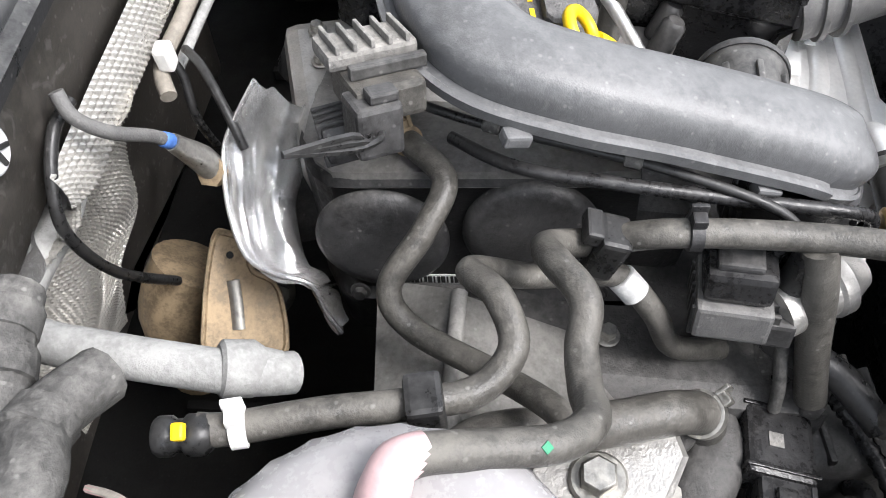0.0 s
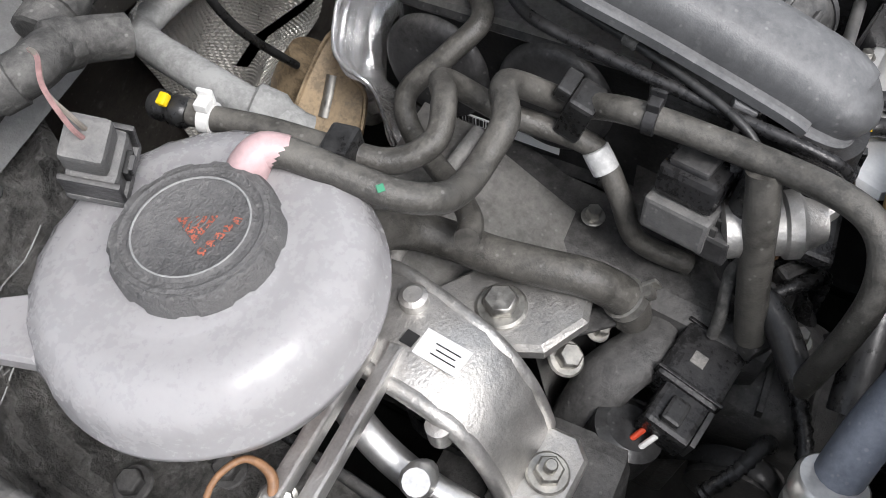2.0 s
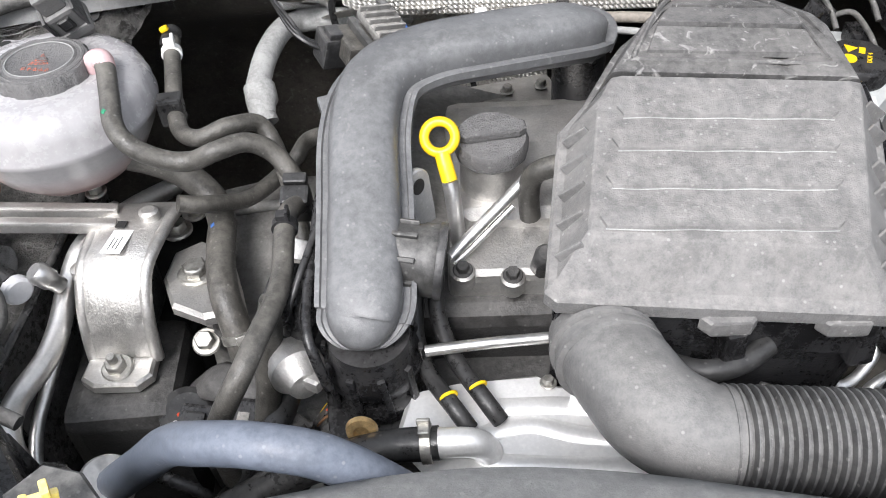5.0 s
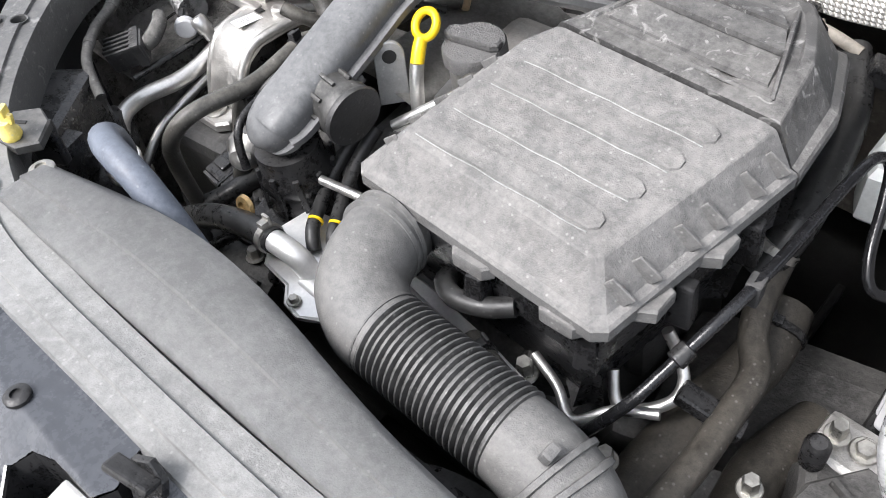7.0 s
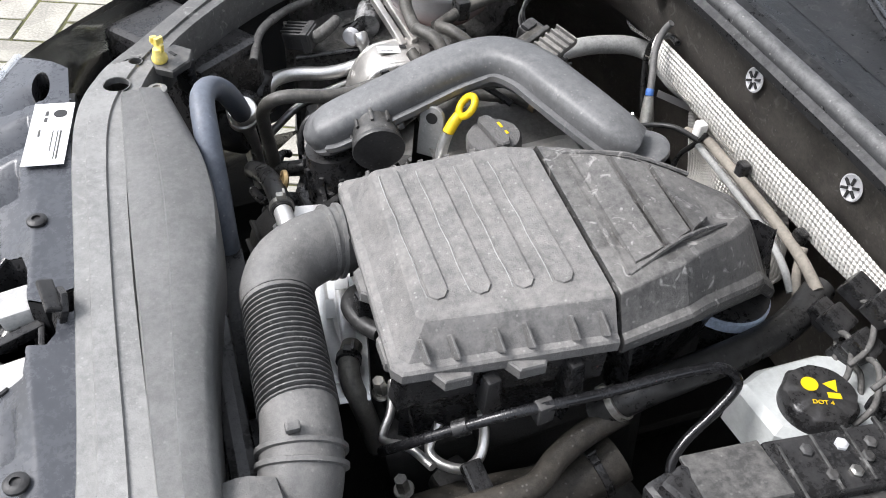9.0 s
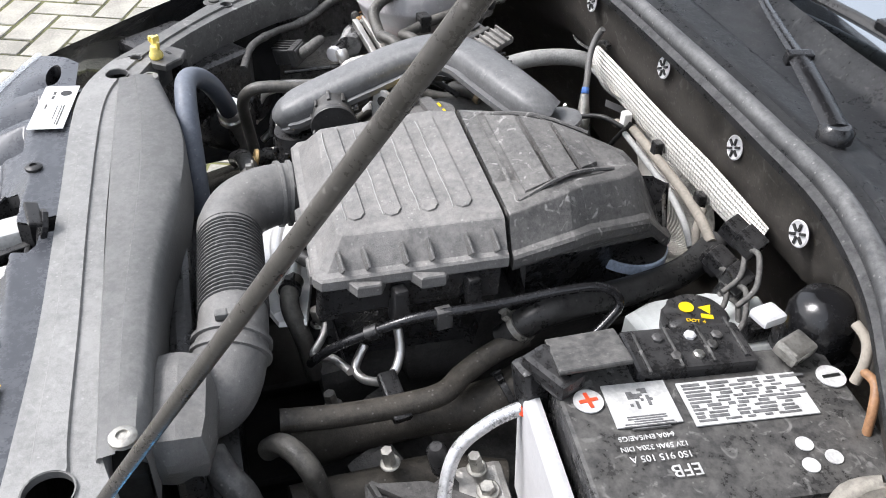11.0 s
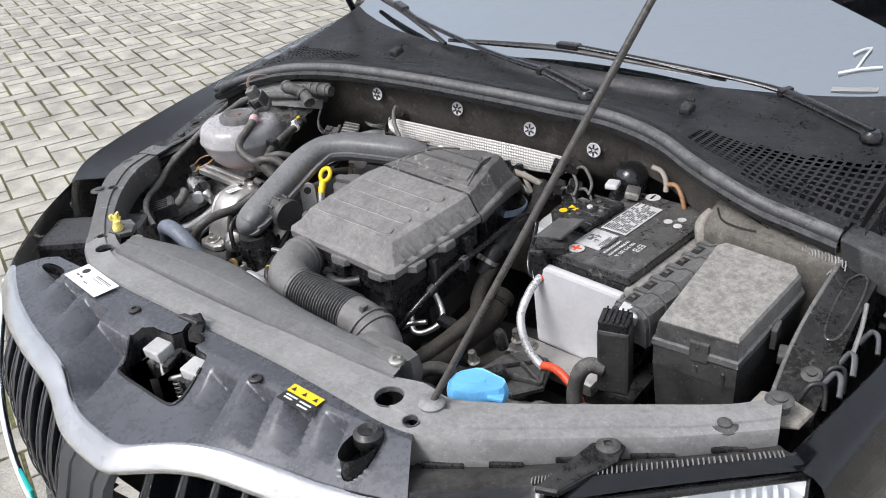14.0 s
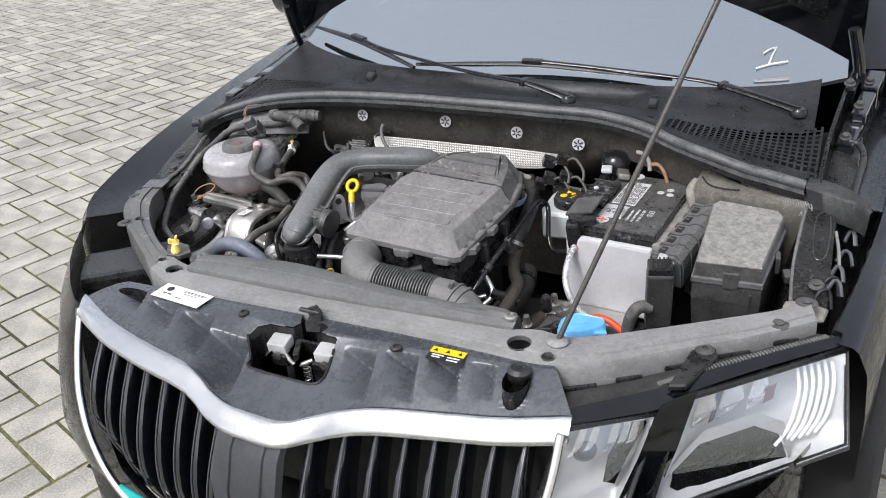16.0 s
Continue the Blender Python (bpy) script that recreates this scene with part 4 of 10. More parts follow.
for left in (True, False):
    rows = []
    for out, z in ((-0.02, 0.42), (0.0, 0.40), (0.03, 0.36), (0.03, 0.25), (0.0, 0.18)):
        rows.append(spline([p if left else mirror(p) for p in bumper_line(0, out, z)], 5))
    part("bumper", sheet(rows, 0.004), M["paint"], car, "glossy black lower bumper")
    corner = []
    for pts in (((-0.770, 0.41, 0.792), (-0.715, 0.31, 0.778), (-0.635, 0.222, 0.774), (-0.560, 0.160, 0.777), (-0.522, 0.140, 0.780)),
                ((-0.790, 0.40, 0.74), (-0.738, 0.295, 0.725), (-0.66, 0.20, 0.715), (-0.580, 0.135, 0.71), (-0.522, 0.118, 0.71)),
                ((-0.798, 0.40, 0.66), (-0.752, 0.285, 0.64), (-0.68, 0.178, 0.62), (-0.588, 0.108, 0.60), (-0.505, 0.09, 0.60)),
                ((-0.80, 0.40, 0.52), (-0.765, 0.265, 0.51), (-0.69, 0.155, 0.50), (-0.58, 0.085, 0.48), (-0.43, 0.045, 0.50)),
                ((-0.80, 0.43, 0.42), (-0.768, 0.28, 0.42), (-0.70, 0.17, 0.42), (-0.58, 0.095, 0.42), (-0.40, 0.05, 0.42))):
        corner.append(spline([p if left else mirror(p) for p in pts], 5))
    if left:
        part("bumper_corner", sheet(corner, 0.004), M["paint"], car, "glossy black bumper corner")
    else:
        part("bumper_corner", sheet(corner[2:], 0.004), M["paint"], car, "glossy black bumper corner")
part("number_plate", box((0.07, 0.006, 0.05), (-0.350, -0.012, 0.495), rot=(-4, 0, -12), bevel=0.002), M["teal"], car, "small teal plate low in the grille")
for sx in (-0.86, 0.74):
    wheel = part("wheel", lathe([(0.10, -0.08), (0.20, -0.085), (0.205, 0.085), (0.10, 0.08)], (sx, 0.86, 0.315), (1, 0, 0), 32), M["steel"], car)
    part("tyre", lathe([(0.205, -0.09), (0.29, -0.10), (0.315, -0.085), (0.315, 0.085), (0.29, 0.10), (0.205, 0.09)], (sx, 0.86, 0.315), (1, 0, 0), 40), M["tyre"], wheel)


# headlight beside the grille, seen from the front
head = thing("headlight", (0.56, 0.25, 0.55), "clear headlight unit with chrome reflectors and black trim", "headlight")


def lamp(corners, bulge):
    """A closed shell of four edges: back rim, bowl and clear lens."""
    tl, tr, br, bl = (Vector(c) for c in corners)
    def grid(push, inset):
        rows = []
        for v in np.linspace(0, 1, 7):
            row = []
            for u in np.linspace(0, 1, 9):
                p = tl.lerp(tr, u).lerp(bl.lerp(br, u), v)
                k = 4 * u * (1 - u) * 4 * v * (1 - v)
                row.append(p + Vector(push) * (k ** 0.5 if push[1] > 0 else k))
            rows.append(row)
        return rows
    return grid


inner = ((0.388, 0.118, 0.760), (0.499, 0.192, 0.757), (0.466, 0.142, 0.600), (0.338, 0.072, 0.600))
outer = ((0.528, 0.212, 0.775), (0.733, 0.398, 0.780), (0.752, 0.330, 0.655), (0.498, 0.160, 0.590))
for c in (inner, outer):
    tl, tr, br, bl = (Vector(p) for p in c)
    big = c is outer
    grid = lamp(c, 0)
    ax = (tr - tl).cross(bl - tl).normalized()
    if ax.y > 0:
        ax = -ax

    def on(u, v, deep):
        """A place across (u) and down (v) the lamp, behind its lens."""
        return tl.lerp(tr, u).lerp(bl.lerp(br, u), v) - ax * deep

    part("reflector", sheet(grid((0.0, 0.05, -0.01), 0), 0.002), M["reflector"], head, "pale reflector bowl")
    part("lens", sheet(grid((0.012, -0.02, 0.004), 0), 0), M["lens"], head, "clear lens").visible_shadow = False
    part("bezel", tube([tl, tr, br, bl, tl], 0.006, 8, n=1), M["gloss_black"], head)
    if big:
        # dark lower chamber under a grey arch
        arch = [(0.02, 0.98), (0.06, 0.72), (0.20, 0.50), (0.50, 0.50), (0.66, 0.68), (0.72, 0.95)]
        part("dark_chamber", sheet([[on(u, v, 0.012) for u, v in arch], [on(u * 0.9 + 0.03, 0.97, 0.014) for u, v in arch]], 0.002), M["gloss_black"], head, "dark lower chamber")
        part("chamber_rim", sheet([[on(u, v, 0.006) for u, v in arch], [on(u + 0.02, v - 0.10, 0.010) for u, v in arch]], 0.003), M["jacket"], head, "pale grey arched rim")
        for k in range(6):
            u = 0.70 + 0.042 * k
            part("reflector_rib", tube([on(u + 0.02, 0.05, 0.012), on(u + 0.035, 0.30, 0.006), on(u, 0.62, 0.006), on(u - 0.05, 0.80, 0.012)], 0.0028, 6, 4), M["reflector"], head)
        for k, (u, w) in enumerate(((0.16, 0.10), (0.30, 0.12), (0.47, 0.10))):
            part("mirror_facet", sheet([[on(u, 0.10, 0.014), on(u + w * 0.8, 0.08, 0.014)], [on(u - 0.03, 0.24, 0.010), on(u + w, 0.22, 0.010)], [on(u, 0.38, 0.018), on(u + w * 0.7, 0.34, 0.018)]], 0.002, smooth=False), M["chrome"], head)
        # black strip painting the shade between two facets
        part("dark_gap", sheet([[on(0.245, 0.10, 0.012), on(0.285, 0.09, 0.012)], [on(0.235, 0.36, 0.012), on(0.265, 0.34, 0.012)]], 0.002), M["gloss_black"], head)
        part("red_lens", sheet([[on(0.54, 0.18, 0.008), on(0.60, 0.16, 0.008)], [on(0.53, 0.32, 0.008), on(0.59, 0.30, 0.008)]], 0.002), M["wire_pink"], head, "faded pink inner lens")
    else:
        for k, u in enumerate((0.22, 0.36, 0.58, 0.70, 0.80)):
            part("mirror_facet", sheet([[on(u, 0.06, 0.012), on(u + 0.08, 0.06, 0.012)], [on(u - 0.02, 0.26, 0.006), on(u + 0.07, 0.24, 0.006)], [on(u, 0.40, 0.016), on(u + 0.05, 0.38, 0.016)]], 0.002, smooth=False), M["chrome"], head)
        part("dark_bulb", lathe([(0.001, 0.010), (0.010, 0.009), (0.016, 0.004), (0.018, 0.0)], on(0.42, 0.38, 0.022), ax, 24), M["gloss_black"], head)
        part("dark_trim", sheet([[on(0.72, 0.10, 0.012), on(0.98, 0.04, 0.010)], [on(0.66, 0.42, 0.014), on(0.86, 0.45, 0.010)], [on(0.72, 0.70, 0.016), on(0.84, 0.72, 0.012)]], 0.002), M["gloss_black"], head)
top = [spline(r, 5) for r in (((0.350, 0.190, 0.762), (0.44, 0.245, 0.764), (0.53, 0.310, 0.768), (0.61, 0.365, 0.772), (0.690, 0.430, 0.778)),
                              ((0.360, 0.160, 0.772), (0.46, 0.225, 0.778), (0.54, 0.285, 0.785), (0.62, 0.345, 0.788), (0.702, 0.412, 0.790)),
                              ((0.378, 0.132, 0.777), (0.485, 0.206, 0.782), (0.54, 0.252, 0.790), (0.63, 0.325, 0.796), (0.718, 0.402, 0.796)),
                              ((0.386, 0.114, 0.764), (0.50, 0.190, 0.764), (0.528, 0.212, 0.780), (0.63, 0.303, 0.788), (0.733, 0.398, 0.786)))]
part("housing_top", sheet(top[:3], 0.003), M["fuse_base"], head, "dusty grey lamp housing")
part("lamp_brow", sheet([[p + Vector((0, 0, 0.002)) for p in r] for r in top[2:]], 0.004), M["paint"], head, "glossy black brow over the lens")
for k in range(56):
    u = 0.30 + 0.012 * k
    f2 = u * (len(top[1]) - 1)
    i2 = int(f2)
    a2 = top[1][i2].lerp(top[1][i2 + 1], f2 - i2)
    b2 = top[2][i2].lerp(top[2][i2 + 1], f2 - i2)
    part("cooling_fin", box((0.0014, 0.012, 0.003), m=Matrix.Translation(a2.lerp(b2, 0.7) + Vector((0, 0, 0.003))) @ pose(0, 0, 0, -18, 0, 28), bevel=0), M["dusty_plastic"], head)
for k, (u, w) in enumerate(((0.12, 0.05), (0.26, 0.04), (0.45, 0.06), (0.66, 0.05), (0.85, 0.04))):
    i2 = int(u * (len(top[0]) - 1))
    part("housing_rib", box((w, 0.006, 0.008), m=Matrix.Translation(top[0][i2].lerp(top[1][i2], 0.35) + Vector((0, 0, 0.003))) @ pose(0, 0, 0, -12, 0, 30), bevel=0.002), M["black_plastic"], head)
part("mounting_lug", slab([(0.508, 0.205), (0.530, 0.212), (0.561, 0.29), (0.557, 0.316), (0.540, 0.322), (0.524, 0.302)], 0.788, 0.799), M["black_plastic"], head)
part("lug_screw", lathe([(0.014, 0), (0.014, 0.003), (0.008, 0.006), (0.005, 0.006), (0.005, 0.003)], (0.543, 0.302, 0.799), seg=20), M["block"], head)
strip = [[(0.503, 0.182, 0.780), (0.548, 0.212, 0.796)], [(0.478, 0.160, 0.690), (0.528, 0.192, 0.700)], [(0.450, 0.148, 0.600), (0.500, 0.182, 0.590)]]
part("divider", sheet(strip, 0.01), M["paint"], head, "glossy black trim between the lamps")

# headlight on the other side, seen from behind
head2 = thing("headlight", (-0.60, 0.36, 0.62), "black plastic back of a headlight unit", "headlight")
part("housing", box((0.19, 0.12, 0.13), (-0.600, 0.345, 0.692), rot=(0, 0, 38), bevel=0.012), M["black_plastic"], head2)
part("motor", box((0.05, 0.045, 0.05), (-0.50, 0.355, 0.722), rot=(0, 0, 20), bevel=0.006), M["black_plastic"], head2)
part("bulb_cover", lathe([(0.04, 0), (0.045, 0.01), (0.045, 0.05), (0.036, 0.06)], (-0.535, 0.372, 0.655), (0.6, 0.7, 0.1), 28), M["black_plastic"], head2)
part("bulb_cover", lathe([(0.03, 0), (0.034, 0.01), (0.034, 0.05), (0.026, 0.06)], (-0.60, 0.41, 0.655), (0.6, 0.7, 0.1), 28), M["black_plastic"], head2)
part("front_lens", sheet([[(-0.70, 0.30, 0.77), (-0.62, 0.2, 0.765), (-0.54, 0.14, 0.765)], [(-0.74, 0.30, 0.69), (-0.66, 0.18, 0.68), (-0.56, 0.12, 0.67)]], 0.003), M["lens"], head2)
nt = thing("wing_nut", (-0.437, 0.311, 0.812), "pale yellow plastic adjuster nut on a bracket behind the headlight", "nut")
part("base_disc", lathe([(0.0085, 0), (0.0095, 0.002), (0.0095, 0.006), (0.0075, 0.010), (0.005, 0.018)], (-0.437, 0.311, 0.812), (0.1, -0.1, 1), seg=20), M["nut_yellow"], nt)
part("grip", box((0.020, 0.0045, 0.011), (-0.437, 0.311, 0.834), rot=(0, 14, 30), bevel=0.0012), M["nut_yellow"], nt)
part("prong", box((0.0045, 0.010, 0.010), (-0.432, 0.313, 0.841), rot=(6, 8, 30), bevel=0.0012), M["nut_yellow"], nt)
part("prong", box((0.0045, 0.008, 0.008), (-0.443, 0.307, 0.838), rot=(-6, 10, 20), bevel=0.0012), M["nut_yellow"], nt)
nb = thing("nut_bracket", (-0.448, 0.322, 0.79), "dusty black plastic bracket at the crossbeam", "bracket")
part("plate", slab([(-0.475, 0.330), (-0.452, 0.300), (-0.424, 0.304), (-0.412, 0.322), (-0.432, 0.344), (-0.458, 0.350)], 0.800, 0.811, 0.002), M["fuse_base"], nb)
part("foot", box((0.030, 0.012, 0.05), (-0.455, 0.338, 0.778), rot=(0, 0, 32), bevel=0.003), M["black_plastic"], nb)
# thin black plate painting the shade of an open slot
part("slot", box((0.012, 0.004, 0.0012), (-0.452, 0.326, 0.8112), rot=(0, 0, 32), bevel=0.0003), M["shadow_black"], nb)

# ---- bulkhead, cowl, windscreen, bonnet ----
SEAL = [(-0.745, 0.80, 0.875), (-0.707, 0.86, 0.89), (-0.60, 0.895, 0.915), (-0.45, 0.91, 0.93), (-0.25, 0.913, 0.936), (0.0, 0.908, 0.936), (0.12, 0.903, 0.935), (0.208, 0.896, 0.936), (0.275, 0.882, 0.933), (0.34, 0.86, 0.926),
        (0.40, 0.830, 0.914), (0.475, 0.788, 0.908), (0.535, 0.774, 0.895), (0.590, 0.772, 0.884), (0.645, 0.772, 0.872)]
bulk = []
sl = spline(SEAL, 5)
for dy, dz in ((0.008, -0.012), (0.016, -0.03), (0.020, -0.09), (0.028, -0.13), (0.08, -0.17), (0.13, -0.23), (0.15, -0.33), (0.16, -0.5)):
    bulk.append([(p.x, max(p.y + dy, 0.0) + (0.12 if dz < -0.1 and p.x > 0.2 else 0) * min(1, (p.x - 0.2) * 6 if p.x > 0.2 else 0), p.z + dz) for p in sl])
bulkhead = new("wall_bulkhead", finish("wall_bulkhead", sheet(bulk, 0.006), M["firewall"]))
tagged(bulkhead, "dusty dark painted bulkhead behind the engine", "bulkhead", kind="structure")
seal = thing("cowl_seal", (X0, 0.9, 0.86), "black rubber seal along the edge of the cowl", "seal")
part("bulb", tube([(p[0], p[1], p[2]) for p in SEAL], 0.0105, 12, 6, flat=1.15), M["seal"], seal)
part("lip", sheet([[Vector(p) + Vector((0, a, b)) for p in spline(SEAL, 6)] for a, b in ((-0.006, -0.002), (-0.016, -0.010), (-0.014, -0.020))], 0.003), M["seal"], seal)
part("rear_strip", sheet([[Vector(p) + Vector((0, a, b)) for p in spline(SEAL, 6)] for a, b in ((0.006, 0.006), (0.018, 0.010), (0.028, 0.004))], 0.003), M["cowl"], seal)
lipr = [[(p.x, p.y + a, p.z + b) for p in sl] for a, b in ((-0.004, -0.012), (-0.010, -0.016), (-0.010, -0.022), (0.004, -0.026))]
single("bulkhead_flange", sheet(lipr, 0.002), M["dusty_plastic"], "dusty grey metal flange under the cowl seal", "flange")
for x, y, z in ((-0.352, 0.926, 0.884), (-0.135, 0.928, 0.884), (0.039, 0.927, 0.871), (0.185, 0.912, 0.862)):
    sw = thing("star_washer", (x, y, z), "pale round star washer pressed onto the bulkhead", "washer", "washers on the bulkhead")
    part("disc", lathe([(0.0135, 0), (0.014, 0.001), (0.0125, 0.002), (0.0105, 0.001), (0.004, 0.001)], (x, y - 0.004, z), (0, -1, 0.1), 24), M["jacket"], sw)
    for k in range(6):
        part("petal", box((0.0028, 0.008, 0.002), m=frame_of((x, y - 0.0065, z), (0, -1, 0.1)) @ pose(0, 0, 0, 0, 0, 60 * k) @ pose(0, 0.007, 0), bevel=0.0006), M["ink"], sw)

def ws_base(u):
    return Vector(cf(u * 0.70, 1.088 + 0.115 * u * u, 0.940 - 0.02 * u * u + 0.042 * u ** 6))


def cowl_point(p, k):
    """From the seal (k = 0) to the foot of the windscreen (k = 1)."""
    q = ws_base(max(-1.0, min(1.0, (p.x + 0.007) / 0.70)))
    r = p.lerp(q, k)
    dip = 0.022 * max(0.0, min(1.0, (k - 0.42) / 0.1, (1.0 - k) / 0.10)) * max(0.0, min(1.0, (0.40 - abs(r.x + 0.06)) / 0.08))
    return Vector((r.x, r.y, r.z + 0.012 * min(1, 8 * k) * (1 - k) + 0.004 - 0.012 * math.sin(k * math.pi) - dip))


cowl_rows = [[cowl_point(p, k) for p in spline(SEAL, 8)] for k in np.linspace(0, 1.03, 25)]
cowl = thing("cowl_cover", (X0, 1.0, 0.9), "black plastic cowl cover below the windscreen", "cover")


# each vent: its two ends, and the depth (k) of its front and back edges at either end
VENTS = ((0.368, 0.648, (0.13, 0.075), (0.36, 0.50), 24, 9), (-0.72, -0.48, (0.09, 0.14), (0.47, 0.38), 20, 8))
sx = [p.x for p in spline(SEAL, 8)]


def seal_at(x):
    return Vector((x, float(np.interp(x, sx, [p.y for p in spline(SEAL, 8)])), float(np.interp(x, sx, [p.z for p in spline(SEAL, 8)]))))


def vent_k(v, x, w):
    """The depth at the share w from the front to the back edge of vent v."""
    xa, xb, front, back = v[:4]
    u = (x - xa) / (xb - xa)
    f, b = front[0] + (front[1] - front[0]) * u, back[0] + (back[1] - back[0]) * u
    return f + (b - f) * w


def vent(c):
    for v in VENTS:
        if v[0] < c.x < v[1]:
            a, b = cowl_point(seal_at(c.x), vent_k(v, c.x, 0)), cowl_point(seal_at(c.x), vent_k(v, c.x, 1))
            if a.y < c.y < b.y:
                return True
    return False


part("panel", sheet(cowl_rows, 0.003, skip=vent), M["cowl"], cowl)
for v in VENTS:
    xa, xb, n, m = v[0] - 0.012, v[1] + 0.012, v[4], v[5]
    for i in range(n + 1):
        x = xa + (xb - xa) * i / n
        part("vent_bar", sheet([[cowl_point(seal_at(x + o), vent_k(v, x, w)) + Vector((0, 0, 0.001)) for w in np.linspace(-0.08, 1.08, 7)] for o in (-0.0024, 0.0024)], 0.004), M["cowl"], cowl)
    for j in range(m + 1):
        part("vent_bar", sheet([[cowl_point(seal_at(x), vent_k(v, x, j / m + o)) + Vector((0, 0, 0.0002)) for x in np.linspace(xa, xb, 13)] for o in (-0.020, 0.020)], 0.004), M["cowl"], cowl)
    # added black sheet that stands for the shade below the vent
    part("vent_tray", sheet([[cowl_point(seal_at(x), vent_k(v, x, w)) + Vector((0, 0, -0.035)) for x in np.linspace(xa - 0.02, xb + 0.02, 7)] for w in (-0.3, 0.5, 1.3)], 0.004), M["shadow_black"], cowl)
for x, y, z in ((0.329, 0.972, 0.94), (-0.373, 1.02, 0.945)):
    jet = part("washer_jet", box((0.022, 0.03, 0.014), (x, y, z + 0.004), rot=(12, 0, 0), bevel=0.004, taper=0.8), M["black_plastic"], cowl)
    part("nozzle", box((0.014, 0.006, 0.006), (x, y + 0.013, z + 0.014), bevel=0.002), M["shadow_black"], jet)
part("end_cap", box((0.085, 0.045, 0.012), (-0.765, 0.855, 0.864), rot=(8, 0, 28), bevel=0.006), M["cowl"], cowl)
cap_r = [((0.652, 0.812, 0.876), (0.70, 0.800, 0.870), (0.738, 0.782, 0.860), (0.760, 0.735, 0.852)), ((0.647, 0.772, 0.875), (0.695, 0.760, 0.868), (0.732, 0.744, 0.862), (0.755, 0.712, 0.858)),
         ((0.648, 0.764, 0.871), (0.697, 0.754, 0.863), (0.732, 0.738, 0.857), (0.754, 0.706, 0.853)), ((0.660, 0.757, 0.822), (0.70, 0.748, 0.818), (0.732, 0.732, 0.816), (0.752, 0.702, 0.818))]
part("end_cap", sheet([spline(r, 6) for r in cap_r], 0.004), M["seal"], cowl)

gut = [[(-0.70, 0.80, 0.85), (-0.735, 0.95, 0.87), (-0.755, 1.15, 0.90), (-0.77, 1.4, 0.94), (-0.78, 1.9, 1.0)], [(-0.73, 0.80, 0.80), (-0.765, 0.95, 0.815), (-0.79, 1.15, 0.84), (-0.80, 1.4, 0.87), (-0.82, 1.9, 0.9)], [(-0.77, 0.80, 0.80), (-0.80, 0.95, 0.82), (-0.835, 1.15, 0.845), (-0.855, 1.4, 0.87), (-0.88, 1.9, 0.9)], [(-0.80, 0.80, 0.805), (-0.835, 0.95, 0.835), (-0.87, 1.15, 0.86), (-0.90, 1.4, 0.875), (-0.95, 1.9, 0.91)]]
part("gutter", sheet([spline(row, 5) for row in gut], 0.004), M["paint_dirty"], car, "dusty black gutter beside the cowl")
for y0 in (1.02, 1.12, 1.22):
    p = (-0.80 - 0.12 * (y0 - 1.0), y0, 0.862)
    part("hinge_plate", box((0.03, 0.06, 0.05), p, rot=(0, 0, 8), bevel=0.006), M["paint"], car)
GR = [spline(row, 6) for row in (((0.664, 0.79, 0.870), (0.673, 0.95, 0.898), (0.690, 1.10, 0.935), (0.715, 1.30, 0.965)),
                                 ((0.672, 0.79, 0.873), (0.681, 0.95, 0.901), (0.698, 1.10, 0.936), (0.725, 1.30, 0.965)),
                                 ((0.678, 0.785, 0.846), (0.687, 0.95, 0.864), (0.704, 1.10, 0.888), (0.74, 1.30, 0.93)),
                                 ((0.732, 0.775, 0.846), (0.735, 0.95, 0.858), (0.745, 1.10, 0.870), (0.775, 1.30, 0.89)),
                                 ((0.740, 0.77, 0.842), (0.744, 0.95, 0.850), (0.752, 1.10, 0.862), (0.78, 1.30, 0.88)),
                                 ((0.780, 0.80, 0.824), (0.794, 0.95, 0.842), (0.804, 1.10, 0.856), (0.818, 1.30, 0.87)))]
part("gutter", sheet(GR[:4], 0.004), M["paint_dirty"], car, "dusty black gutter beside the cowl")
part("gutter_edge", sheet(GR[3:], 0.004), M["paint"], car, "glossy black edge of the gutter")
part("gutter_seal", tube([(0.727, 0.775, 0.852), (0.735, 0.86, 0.862), (0.742, 0.93, 0.872), (0.735, 0.98, 0.880), (0.715, 0.99, 0.885)], 0.006, 10, 6), M["rubber_dark"], car)
for a, c in (((0.715, 1.02, 0.875), (0.035, 0.09, 0.035)), ((0.735, 1.11, 0.90), (0.03, 0.10, 0.06)), ((0.712, 1.16, 0.935), (0.02, 0.07, 0.05)), ((0.75, 1.20, 0.92), (0.035, 0.08, 0.07))):
    part("hinge_plate", box(c, a, rot=(12, 0, -10), bevel=0.006), M["paint"], car)
    part("hinge_bolt", bolt((a[0] - 0.008, a[1] - 0.02, a[2] + c[2] / 2 - 0.004), (0, -0.3, 1), 0.008, 0.007), M["block"], car)
ws = []
for v in np.linspace(0, 1, 9):
    ws.append([cf(u * (0.70 - 0.08 * v), 1.088 + 0.115 * u * u + 0.85 * v, 0.940 - 0.02 * u * u + 0.042 * u ** 6 + 0.50 * v - 0.05 * v * v - 0.04 * v * u * u) for u in np.linspace(-1, 1, 21)])
screen = thing("windscreen", (X0, 1.2, 0.95), "pale reflecting windscreen with white marker writing", "windscreen")
part("glass", sheet(ws, 0), M["windscreen"], screen, "tinted windscreen glass").visible_shadow = False
band = [[Vector(p) + Vector((0, -0.006, -0.006)) for p in row] for row in (ws[0], [Vector(a).lerp(Vector(b), 0.45) for a, b in zip(ws[0], ws[1])])]
part("black_border", sheet(band, 0.002), M["ink"], screen)
dash = []
